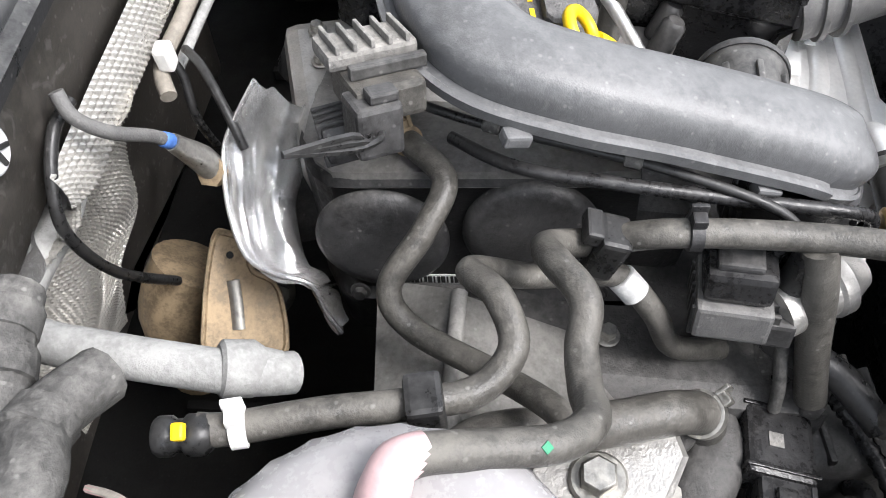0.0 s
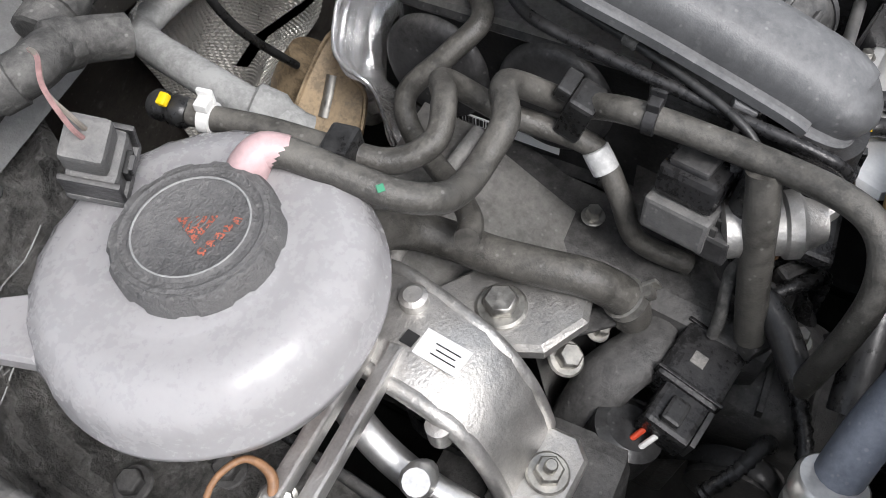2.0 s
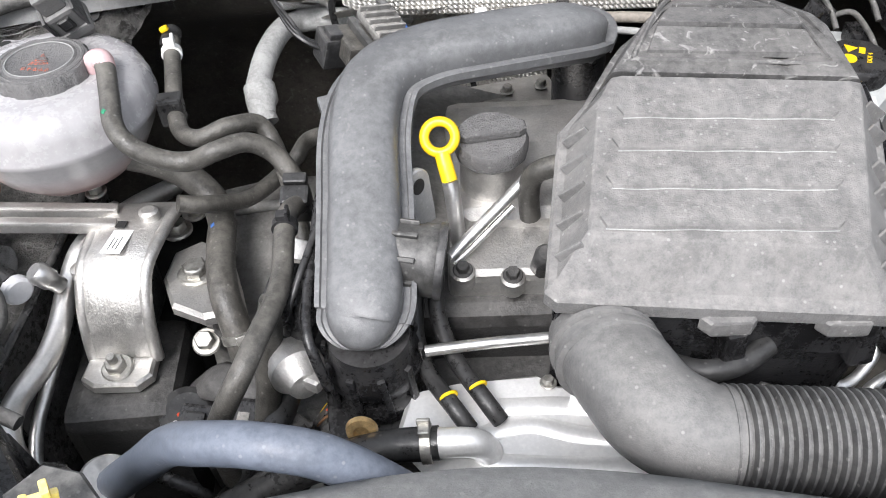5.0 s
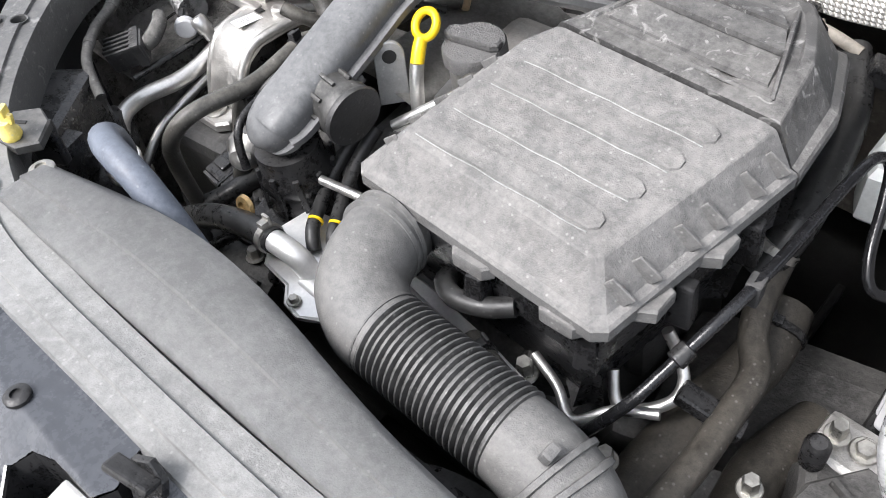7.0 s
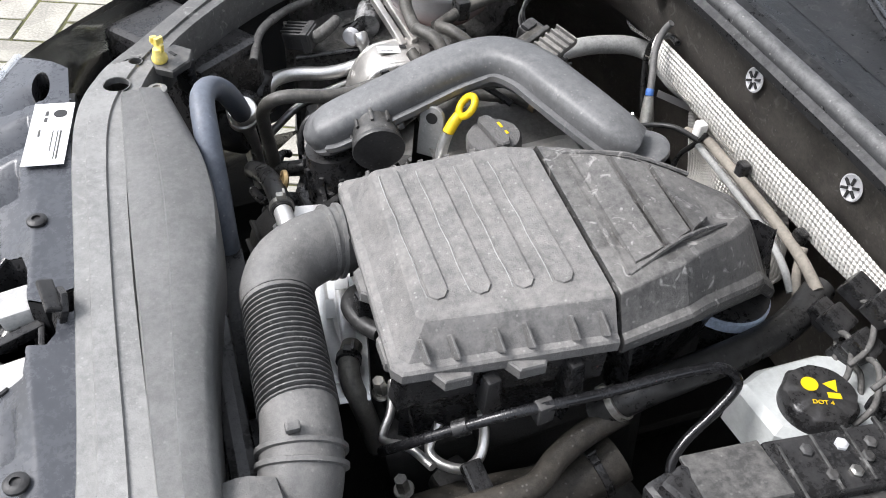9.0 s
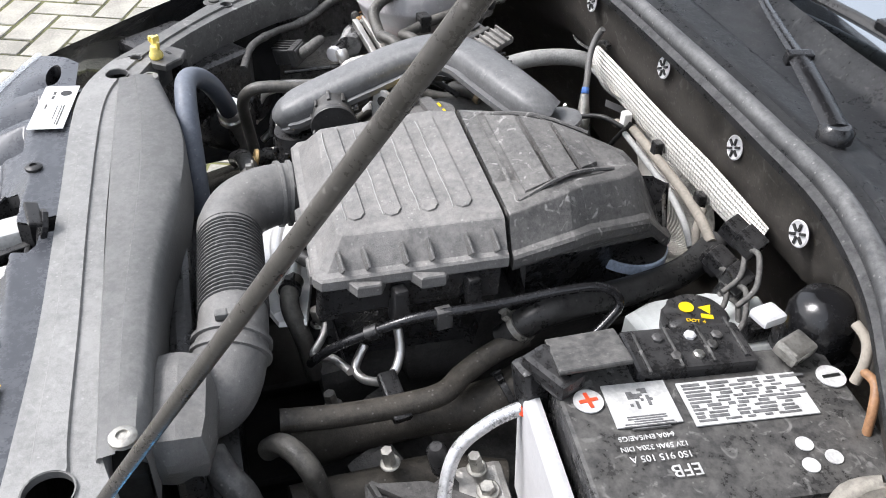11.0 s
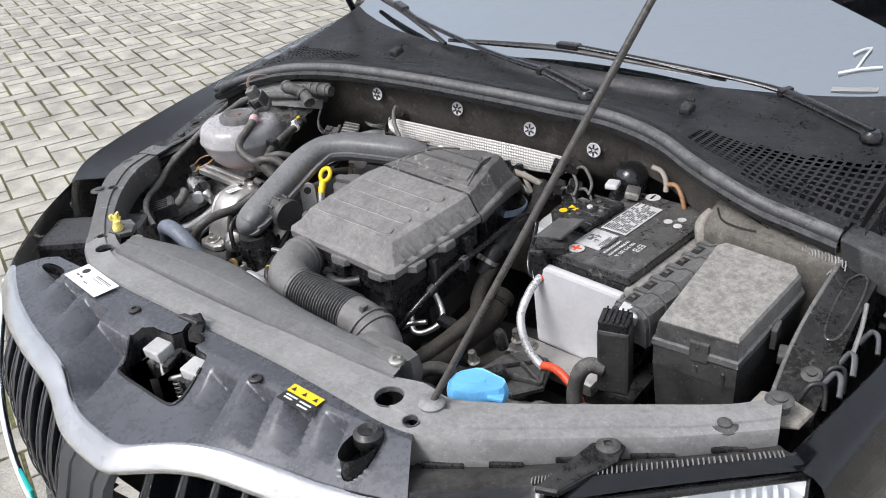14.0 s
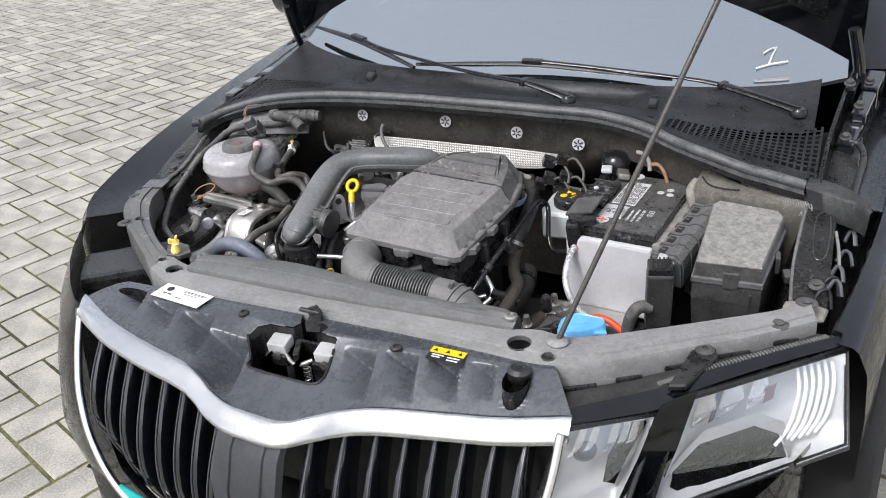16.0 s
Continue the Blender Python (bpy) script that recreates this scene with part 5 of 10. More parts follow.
for v in np.linspace(0, 1, 5):
    dash.append([cf(u * 0.68, 1.16 + 0.15 * u * u + 0.6 * v, 0.93 + 0.03 * math.sin(v * 3)) for u in np.linspace(-1, 1, 9)])
single("dashboard", sheet(dash, 0.02), M["black_plastic"], "dark dashboard under the windscreen", "dashboard")


def hull(name, stations, mat, label):
    """A body shell through cross-sections: place along the car, half-width low and high, heights low and high."""
    bm = bmesh.new()
    loops = []
    for y, wl, wh, zl, zh in stations:
        half = [(wl * 0.96, zl), (wl, zl + 0.10 * (zh - zl)), (wl, zl + 0.45 * (zh - zl)), ((wl + wh) / 2 + 0.01, zl + 0.75 * (zh - zl)), (wh, zh - 0.035), (wh - 0.05, zh - 0.006), (wh * 0.5, zh)]
        loops.append([cf(x, y, z) for x, z in half] + [cf(-x, y, z) for x, z in reversed(half)])
    rings(bm, loops)
    return part(name, bm, M[mat], car, label)


hull("body_side", ((1.62, 0.90, 0.87, 0.24, 0.93), (2.2, 0.905, 0.88, 0.22, 0.95), (3.0, 0.905, 0.88, 0.22, 0.97), (3.7, 0.90, 0.86, 0.26, 0.99), (4.15, 0.86, 0.80, 0.32, 0.98), (4.35, 0.78, 0.72, 0.36, 0.92)), "paint", "black car body behind the windscreen")
hull("cabin", ((2.06, 0.80, 0.60, 0.93, 1.40), (2.35, 0.82, 0.61, 0.94, 1.455), (2.9, 0.82, 0.61, 0.96, 1.465), (3.5, 0.80, 0.58, 0.97, 1.43), (4.0, 0.76, 0.54, 0.97, 1.32), (4.25, 0.72, 0.58, 0.96, 1.05)), "gloss_black", "dark glazed cabin")
for sgn in (-1, 1):
    pil = [[cf(sgn * (0.725 - 0.10 * v), 1.265 + 0.85 * v, 0.965 + 0.46 * v - 0.05 * v * v) for v in np.linspace(0, 1, 6)], [cf(sgn * (0.80 - 0.11 * v), 1.30 + 0.86 * v, 0.96 + 0.44 * v - 0.05 * v * v) for v in np.linspace(0, 1, 6)], [cf(sgn * 0.90, 1.36 + 0.9 * v, 0.90 + 0.02 * v) for v in np.linspace(0, 1, 6)]]
    part("windscreen_pillar", sheet(pil, 0.01), M["paint"], car, "black windscreen pillar")
    mir = part("door_mirror", lathe([(0.02, -0.10), (0.075, -0.08), (0.085, 0.0), (0.07, 0.07), (0.02, 0.09)], cf(sgn * 0.99, 1.62, 1.02), cf(1, 0, 0.05), 20), M["paint"], car, "black door mirror")


def on_screen(u, v, lift=0.004):
    return Vector(cf(u * (0.70 - 0.08 * v), 1.088 + 0.115 * u * u + 0.85 * v, 0.940 - 0.02 * u * u + 0.042 * u ** 6 + 0.50 * v - 0.05 * v * v - 0.04 * v * u * u)) + Vector((0, -0.5 * lift, 0.86 * lift))


mk = bmesh.new()
for line in (((0.755, 0.112), (0.79, 0.128)), ((0.79, 0.128), (0.775, 0.076)), ((0.74, 0.064), (0.83, 0.08))):
    tube([on_screen(*line[0]), on_screen((line[0][0] + line[1][0]) / 2, (line[0][1] + line[1][1]) / 2 + 0.004), on_screen(*line[1])], 0.0022, 6, 4, mk)
part("marker_writing", mk, M["paper"], screen, "white hand-drawn numeral one with a line below it")
part("pale_sticker", sheet([[on_screen(u, 0.022, 0.003) for u in (0.74, 0.79, 0.84)], [on_screen(u, 0.032, 0.003) for u in (0.74, 0.79, 0.84)]], 0.001), M["jacket"], screen)

WIPERS = (((0.614, 1.012, 0.924), (0.455, 1.082, 0.944), (0.30, 1.092, 0.962), (0.345, 1.098, 0.958), (0.02, 1.100, 0.970), (-0.285, 1.100, 0.962)),
          ((0.152, 0.939, 0.945), (0.046, 0.962, 0.965), (-0.30, 1.090, 0.962), (-0.285, 1.085, 0.958), (-0.488, 1.180, 0.988), (-0.665, 1.258, 1.006)))
for pivot, joint, neck, heel, middle, tip in WIPERS:
    w = thing("wiper", pivot, "black windscreen wiper with a flat blade", "wiper", "windscreen wipers")
    p, q, n, h, c, t = (Vector(v) for v in (pivot, joint, neck, heel, middle, tip))
    up = Vector((0, 0, 0.012))
    part("arm", tube([p + up * 0.8, p.lerp(q, 0.5) + up, q + up], [0.014, 0.013, 0.012], 8, 4, flat=0.55), M["gloss_black"], w)
    part("joint", box((0.012, 0.028, 0.014), m=Matrix.Translation(q + up) @ (q - p).to_track_quat("X", "Z").to_matrix().to_4x4(), bevel=0.002), M["gloss_black"], w)
    part("rod", tube([q + up, q.lerp(n, 0.5) + up, n.lerp(c, 0.5) + up, c + up * 1.2], [0.008, 0.006, 0.006, 0.007], 8, 5, flat=0.7), M["gloss_black"], w)
    part("blade_clip", box((0.05, 0.018, 0.012), m=Matrix.Translation(c + up * 1.1) @ (t - h).to_track_quat("X", "Z").to_matrix().to_4x4(), bevel=0.003), M["gloss_black"], w)
    part("blade", tube([h, h.lerp(c, 0.5) + up * 0.3, c + up * 0.4, c.lerp(t, 0.5) + up * 0.3, t], [0.005, 0.008, 0.009, 0.008, 0.005], 8, 5, flat=0.8), M["rubber_dark"], w)
    part("pivot_cap", lathe([(0.017, 0), (0.017, 0.010), (0.012, 0.015)], p, seg=20), M["gloss_black"], w)

# bonnet, propped open
HINGE, RISE = Vector((X0, 1.21, 0.985)), radians(62)
hood_rows = []
for d in np.linspace(0, 1, 10):
    row = []
    for u in np.linspace(-1, 1, 21):
        half = 0.72 - 0.05 * d ** 2
        back = 0.225 * (1 - u * u)
        dist = back * (1 - d) + 1.05 * d - (0.10 * d * u * u)
        row.append(Vector(cf(u * half, HINGE.y - dist * math.cos(RISE), HINGE.z + dist * math.sin(RISE) + 0.03 * (1 - u * u))))
    hood_rows.append(row)
hood = thing("bonnet", (X0, 1.21, 0.985), "black bonnet held open above the engine", "bonnet")
part("skin", sheet(hood_rows, 0.012), M["paint"], hood)
inner_rows = [[Vector(p) * 1.0 + Vector((X0 * 0, 0.0, 0.0)) + Vector((0, -0.02, -0.022)) for p in row[1:-1]] for row in hood_rows[1:9]]
part("inner_frame", sheet(inner_rows, 0.01), M["paint_dirty"], hood, "black underside frame")
for u, d in ((0.62, 0.22), (-0.62, 0.22)):
    p = hood_rows[2][int((u + 1) * 10)]
    part("rubber_buffer", lathe([(0.006, 0), (0.022, 0.0), (0.022, 0.012), (0.014, 0.014)], Vector(p) + Vector((0, -0.045, -0.035)), (0, -0.88, -0.47), 24), M["rubber_dark"], hood)
for u in (3, 6, 14, 17):
    part("stiffening_rib", tube([Vector(hood_rows[d][u]) + Vector((0, -0.045, -0.03)) for d in (1, 3, 5, 7)], 0.014, 8, 3, flat=0.5), M["paint_dirty"], hood)
for s in (-1, 1):
    part("hinge_arm", tube([cf(s * 0.72, 1.24, 0.90), cf(s * 0.72, 1.20, 0.98), cf(s * 0.70, 1.14, 1.08)], 0.012, 8, 4, flat=0.6), M["paint"], hood)
rb, rd = Vector((0.338, 0.242, 0.812)), Vector((0.307, 0.425, 0.852))
rod = thing("prop_rod", rb, "grey steel prop rod holding up the bonnet", "rod")
part("bar", tube([rb, rb + rd * 0.04, rb + rd * 0.6, rb + rd * 1.18], 0.0043, 12, 4), M["rod_steel"], rod)
part("grommet", lathe([(0.016, 0), (0.017, 0.004), (0.013, 0.008), (0.008, 0.009)], rb + Vector((0, 0, -0.003)), seg=20), M["dusty_plastic"], rod)

# ---- floor of the engine bay and the dark masses below ----
ut = thing("undertray", (-0.06, 0.68, 0.30), "black plastic tray under the engine", "tray")
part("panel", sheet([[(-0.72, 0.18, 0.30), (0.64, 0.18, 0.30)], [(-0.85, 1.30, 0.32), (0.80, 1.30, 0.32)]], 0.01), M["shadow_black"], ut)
for k in range(7):
    part("tray_rib", box((0.012, 0.70, 0.02), (-0.60 + 0.18 * k, 0.68, 0.325), rot=(1.5, 0, 0), bevel=0.004), M["shadow_black"], ut)
# belt drive in the dark beside the radiator
al = thing("alternator", (-0.36, 0.46, 0.46), "dark ribbed alternator low beside the radiator", "alternator")
part("casing", lathe([(0.03, 0), (0.058, 0.004), (0.064, 0.012), (0.064, 0.085), (0.056, 0.10), (0.03, 0.104)], (-0.40, 0.445, 0.545), (1, 0.1, 0), 36), M["block"], al)
for k in range(12):
    a = 2 * math.pi * k / 12
    part("casing_rib", box((0.085, 0.005, 0.010), m=frame_of((-0.40, 0.445, 0.545), (1, 0.1, 0)) @ pose(0, 0, 0, 0, 0, math.degrees(a)) @ pose(0.064, 0, 0.048, 0, 90, 0), bevel=0.0015), M["block"], al)
part("pulley", lathe([(0.02, 0), (0.034, 0.001), (0.034, 0.006), (0.031, 0.008), (0.034, 0.010), (0.031, 0.012), (0.034, 0.014), (0.034, 0.022), (0.02, 0.023)], (-0.432, 0.442, 0.545), (1, 0.1, 0), 32), M["block"], al)
part("drive_belt", tube([(-0.422, 0.41, 0.56), (-0.422, 0.43, 0.585), (-0.422, 0.47, 0.572), (-0.422, 0.53, 0.50), (-0.422, 0.55, 0.44)], 0.008, 8, 5, flat=0.4), M["rubber_dark"], al)
part("terminal_nut", bolt((-0.33, 0.44, 0.612), (0, 0, 1), 0.007, 0.012), M["steel"], al)
wb = thing("wiring_bundle", (-0.33, 0.43, 0.60), "black corrugated wiring sleeves beside the connector", "wiring")
for pts, r in (([(-0.318, 0.486, 0.668), (-0.305, 0.47, 0.65), (-0.30, 0.45, 0.62), (-0.31, 0.42, 0.56)], 0.007), ([(-0.345, 0.47, 0.655), (-0.35, 0.45, 0.635), (-0.37, 0.43, 0.62), (-0.40, 0.41, 0.60), (-0.44, 0.40, 0.59)], 0.006), ([(-0.36, 0.49, 0.66), (-0.34, 0.47, 0.668), (-0.315, 0.45, 0.665), (-0.29, 0.44, 0.64), (-0.28, 0.44, 0.58)], 0.005), ([(-0.47, 0.46, 0.62), (-0.45, 0.445, 0.635), (-0.42, 0.435, 0.625), (-0.40, 0.43, 0.58)], 0.005)):
    path = spline(pts, 10)
    part("sleeve", tube(path, [r + (0.0009 if k % 2 else -0.0006) for k in range(len(path))], 10, 1), M["black_plastic"], wb)
for x, y, z in ((-0.345, 0.475, 0.668), (-0.31, 0.462, 0.662), (-0.365, 0.462, 0.65)):
    part("bracket", box((0.03, 0.012, 0.016), (x, y, z), rot=(10, 15, -30), bevel=0.003), M["block"], wb)
blk = thing("engine_block", (-0.15, 0.62, 0.32), "dirty dark cast engine block", "engine")
part("crankcase", box((0.44, 0.30, 0.34), (-0.16, 0.62, 0.50), rot=(8, 0, 0), bevel=0.02), M["block"], blk)
part("cylinder_head", box((0.35, 0.24, 0.10), (-0.095, 0.66, 0.69), rot=(8, 0, 0), bevel=0.015), M["block"], blk)
part("cam_cover", box((0.24, 0.16, 0.05), (-0.10, 0.68, 0.755), rot=(6, 0, 0), bevel=0.015), M["alu"], blk, "grey cast cam cover")
part("gearbox", box((0.30, 0.28, 0.26), (0.22, 0.60, 0.45), rot=(5, 0, 10), bevel=0.04), M["block"], blk)
for x, y, z, s in ((0.02, 0.49, 0.66, 0.05), (-0.05, 0.50, 0.63, 0.06), (0.17, 0.50, 0.58, 0.07), (0.26, 0.46, 0.60, 0.06), (0.24, 0.55, 0.62, 0.05), (0.09, 0.52, 0.60, 0.05)):
    part("casting_boss", box((s, s * 0.8, s), (x, y, z), rot=(10, 15, 25), bevel=0.01), M["block"], blk)
for x, y, z in ((0.20, 0.50, 0.655), (0.23, 0.58, 0.66), (0.10, 0.46, 0.64), (0.02, 0.46, 0.69), (0.28, 0.50, 0.64)):
    part("block_bolt", bolt((x, y, z), (0, -0.2, 1), 0.007, 0.02), M["steel"], blk)

# ---- coolant reservoir ----
RX, RY = -0.5633, 0.7062
TS = 1.036
tank = thing("coolant_reservoir", (RX, RY, 0.757), "milky white round coolant reservoir with pink coolant stains", "reservoir")


def ribbed(a, z):
    return 0.0007 * math.cos(28 * a) if 0.07 < z < 0.10 else 0.0


part("tank_body", lathe([(r * TS, z * 0.99) for r, z in [(0.01, 0.0), (0.035, 0.001), (0.052, 0.008), (0.067, 0.024), (0.078, 0.044), (0.0835, 0.060), (0.0865, 0.064), (0.0865, 0.068), (0.0845, 0.072), (0.0842, 0.082), (0.0795, 0.094), (0.070, 0.102), (0.057, 0.1045), (0.047, 0.103), (0.046, 0.1035), (0.02, 0.1035)]],
                        (RX, RY, 0.7627), seg=84, wave=ribbed), M["tank"], tank)
CAPC = (-0.5585, 0.7035, 0.8565)


def grip(a, z):
    """Square notches round the cap's edge."""
    return -0.0013 if 0.006 < z < 0.0215 and math.cos(10 * a + 0.6) > 0.45 else 0.0


cap = part("cap", lathe([(0.030, 0.0), (0.0412, 0.001), (0.0422, 0.003), (0.0422, 0.0055), (0.0418, 0.0065), (0.0412, 0.018), (0.0392, 0.0212)], CAPC, seg=160, wave=grip), M["cap_plastic"], tank, "black screw cap with a worn red warning sign")
part("cap_top", lathe([(0.0375, 0.0195), (0.0366, 0.0218), (0.0345, 0.0222), (0.0325, 0.0206), (0.0310, 0.0206), (0.0298, 0.0222), (0.0287, 0.0226), (0.0276, 0.0218), (0.001, 0.0214)], CAPC, seg=72), M["cap_plastic"], cap)
part("printed_ring", tube([(CAPC[0] + 0.0283 * math.cos(a), CAPC[1] + 0.0283 * math.sin(a), CAPC[2] + 0.0224) for a in np.linspace(0, 2 * math.pi, 49)], 0.0006, 6, 1), M["beige_grey"], cap, "pale worn ring")
wt = bmesh.new()
tri3 = [Vector((-0.558, 0.713, 0.8784)), Vector((-0.548, 0.6955, 0.8784)), Vector((-0.5655, 0.6955, 0.8784))]
slab([(p.x, p.y) for p in tri3], 0.8776, 0.8786, 0.0002, wt)
for k in range(5):
    c = Vector((-0.5465, 0.6855, 0.8782)).lerp(Vector((-0.5675, 0.6895, 0.8782)), k / 4)
    box((0.0034, 0.0042, 0.0008), (c.x, c.y, c.z), rot=(0, 0, 10 + 25 * (k % 2)), bevel=0, bm=wt)
part("warning_sign", wt, M["worn_print"], cap, "worn orange-red warning triangle")
sg = bmesh.new()
for k, (u, v) in enumerate(((0.30, 0.36), (0.46, 0.30), (0.36, 0.52), (0.55, 0.5), (0.2, 0.6))):
    p = tri3[0] * (1 - u - v * 0.5) + tri3[1] * u + tri3[2] * v * 0.5
    tube([p + Vector((-0.004, 0, 0.0005)), p + Vector((0, 0.0012 * (-1) ** k, 0.0006)), p + Vector((0.004, 0, 0.0005))], 0.0006, 5, 3, sg)
part("sign_lines", sg, M["cap_plastic"], cap)
part("outlet_stub", tube([(-0.524, 0.711, 0.846), (-0.518, 0.709, 0.864), (-0.512, 0.706, 0.873), (-0.505, 0.702, 0.876), (-0.499, 0.692, 0.8735)], [0.0150, 0.0112, 0.0102, 0.0094, 0.0080], 18, 5), M["pink_tank"], tank, "pink stained outlet")
ear = bmesh.new()
slab([(-0.653, 0.792), (-0.640, 0.752), (-0.600, 0.755), (-0.612, 0.785), (-0.632, 0.813), (-0.648, 0.814)], 0.826, 0.840, 0.003, ear)
part("mounting_ear", ear, M["tank"], tank)
# small black disc; the ear is not pierced, its hole's shade is painted
part("mounting_hole", lathe([(0.0005, 0), (0.0055, 0), (0.0055, 0.001), (0.0005, 0.001)], (-0.641, 0.802, 0.8402), seg=18), M["shadow_black"], tank)
sensor = thing("level_sensor", (-0.548, 0.775, 0.83), "grey plastic sensor plug with pink wires beside the reservoir", "sensor")
SF = pose(-0.552, 0.764, 0.884, 24, -20, 20)
part("plug_body", box((0.028, 0.024, 0.040), m=SF, bevel=0.004), M["hose_plastic"], sensor)
part("plug_collar", box((0.034, 0.029, 0.010), m=SF @ pose(0, 0, -0.008), bevel=0.003), M["hose_plastic"], sensor)
part("plug_top", box((0.022, 0.020, 0.022), m=SF @ pose(0, 0.002, 0.030), bevel=0.003), M["hose_plastic"], sensor)
for sgn in (-1, 1):
    part("side_rib", box((0.003, 0.028, 0.030), m=SF @ pose(0.0145 * sgn, 0, 0.006), bevel=0.001), M["matt_cover"], sensor)
# black patch that paints the shade in the plug's latch opening
part("latch_window", box((0.012, 0.003, 0.014), m=SF @ pose(0, -0.0135, 0.008), bevel=0.001), M["shadow_black"], sensor)
part("latch_tongue", box((0.008, 0.004, 0.010), m=SF @ pose(0, -0.0145, 0.010), bevel=0.001), M["matt_cover"], sensor)
for k, mt in enumerate(("wire_pink", "beige")):
    part("wire", tube([SF @ Vector((0.004 * k, 0.002, 0.038)), SF @ Vector((0.004 * k, 0.006, 0.052)), SF @ Vector((0.012, 0.018, 0.060 - 0.004 * k)), SF @ Vector((0.028, 0.026, 0.050)), SF @ Vector((0.036, 0.034, 0.036))], 0.0013, 6, 6), M[mt], sensor)


# ---- hoses ----
def clamp(at, axis, r, mat, parent, name="hose_clamp"):
    bm = lathe([(r, 0), (r + 0.0018, 0.0005), (r + 0.0018, 0.0075), (r, 0.008)], at, axis, 24)
    f = frame_of(at, axis)
    box((0.010, 0.006, 0.008), m=f @ pose(0, r + 0.004, 0.004), bevel=0.001, bm=bm)
    box((0.003, 0.010, 0.010), m=f @ pose(0.004, r + 0.006, 0.004), bevel=0.001, bm=bm)
    return part(name, bm, mat, parent)


def hose(label, pts, r, mat="rubber", clamps=(), name="hose", n=8, clamp_mat="steel", marks=()):
    h = thing(name, pts[0], label, "hose", "engine hoses")
    pp = part("rubber_tube", tube(pts, r, 16, n), M[mat], h)
    path = spline(pts, 8)
    r0 = r if isinstance(r, (int, float)) else r[0]
    for u in clamps:
        i = min(int(u * (len(path) - 1)), len(path) - 2)
        clamp(path[i], path[i + 1] - path[i], r0 * 1.02, M[clamp_mat], h)
    for u, mt in marks:
        i = min(int(u * (len(path) - 1)), len(path) - 2)
        d = (path[i + 1] - path[i]).normalized()
        side = Vector((-0.5, -0.3, 1)) - d * d.dot(Vector((-0.5, -0.3, 1)))
        side.normalize()
        f = Matrix.Translation(path[i] + side * r0 * 0.99) @ side.to_track_quat("Z", "Y").to_matrix().to_4x4()
        part("paint_mark", box((0.004, 0.004, 0.0012), m=f, bevel=0.0003), M[mt], h)
    return h


H1 = [(-0.506, 0.703, 0.876), (-0.500, 0.692, 0.873), (-0.493, 0.667, 0.862), (-0.485, 0.640, 0.851), (-0.470, 0.626, 0.840), (-0.448, 0.627, 0.825), (-0.425, 0.628, 0.822), (-0.404, 0.626, 0.832), (-0.380, 0.640, 0.830), (-0.358, 0.643, 0.812), (-0.338, 0.618, 0.788),
      (-0.343, 0.575, 0.803), (-0.340, 0.506, 0.796), (-0.349, 0.452, 0.797), (-0.358, 0.428, 0.788), (-0.372, 0.418, 0.765), (-0.385, 0.42, 0.73), (-0.39, 0.43, 0.66)]
hose("dusty black coolant hose from the reservoir, with a green paint mark", H1, 0.0084, clamps=(0.66,), clamp_mat="black_plastic", marks=((0.16, "mark_green"),))
hose("dusty black vent hose with a yellow banded fitting", [(-0.478, 0.80, 0.838), (-0.476, 0.786, 0.835), (-0.466, 0.745, 0.832), (-0.457, 0.705, 0.825), (-0.446, 0.676, 0.818), (-0.425, 0.660, 0.822), (-0.400, 0.668, 0.828), (-0.376, 0.683, 0.815), (-0.356, 0.652, 0.780), (-0.343, 0.612, 0.764), (-0.340, 0.595, 0.752), (-0.349, 0.576, 0.728), (-0.351, 0.560, 0.692), (-0.340, 0.525, 0.670)], 0.0078, clamps=(0.08,), clamp_mat="white")
hose("black S-shaped breather hose beside the timing cover", [(-0.262, 0.732, 0.795), (-0.272, 0.724, 0.797), (-0.298, 0.703, 0.795), (-0.327, 0.715, 0.782), (-0.352, 0.736, 0.760), (-0.370, 0.722, 0.742), (-0.40, 0.672, 0.745), (-0.43, 0.64, 0.765), (-0.45, 0.63, 0.775)], 0.0080, clamps=(0.03,), clamp_mat="rust")
hose("thick dusty coolant hose with a blue paint mark", [(-0.505, 0.688, 0.785), (-0.485, 0.690, 0.776), (-0.462, 0.691, 0.760), (-0.440, 0.683, 0.740), (-0.428, 0.660, 0.728), (-0.424, 0.630, 0.724), (-0.418, 0.598, 0.723), (-0.409, 0.568, 0.717), (-0.399, 0.548, 0.694), (-0.397, 0.542, 0.672)], 0.0132, clamps=(0.88,), marks=((0.5, "mark_blue"),))
hose("dusty blue-grey turbo hose arching over the fan", [(-0.470, 0.402, 0.69), (-0.463, 0.400, 0.703), (-0.430, 0.392, 0.74), (-0.395, 0.377, 0.785), (-0.365, 0.360, 0.812), (-0.325, 0.348, 0.826), (-0.285, 0.345, 0.815), (-0.245, 0.345, 0.775), (-0.222, 0.345, 0.735), (-0.21, 0.345, 0.68)], 0.0138, "blue_hose", n=8)
cpl = thing("hose_coupling", (-0.48, 0.402, 0.62), "silver crimped metal hose coupling on an aluminium pipe", "coupling")
part("ferrule", lathe([(0.018, 0), (0.0195, 0.002), (0.0195, 0.010), (0.017, 0.012), (0.017, 0.016), (0.0205, 0.018), (0.0205, 0.030), (0.0185, 0.032)], (-0.476, 0.402, 0.682), (0.35, -0.05, 0.9), 28), M["alu_pipe"], cpl)
part("pipe", tube([(-0.476, 0.402, 0.685), (-0.492, 0.41, 0.64), (-0.50, 0.42, 0.55)], 0.012, 14, 4), M["alu_pipe"], cpl)
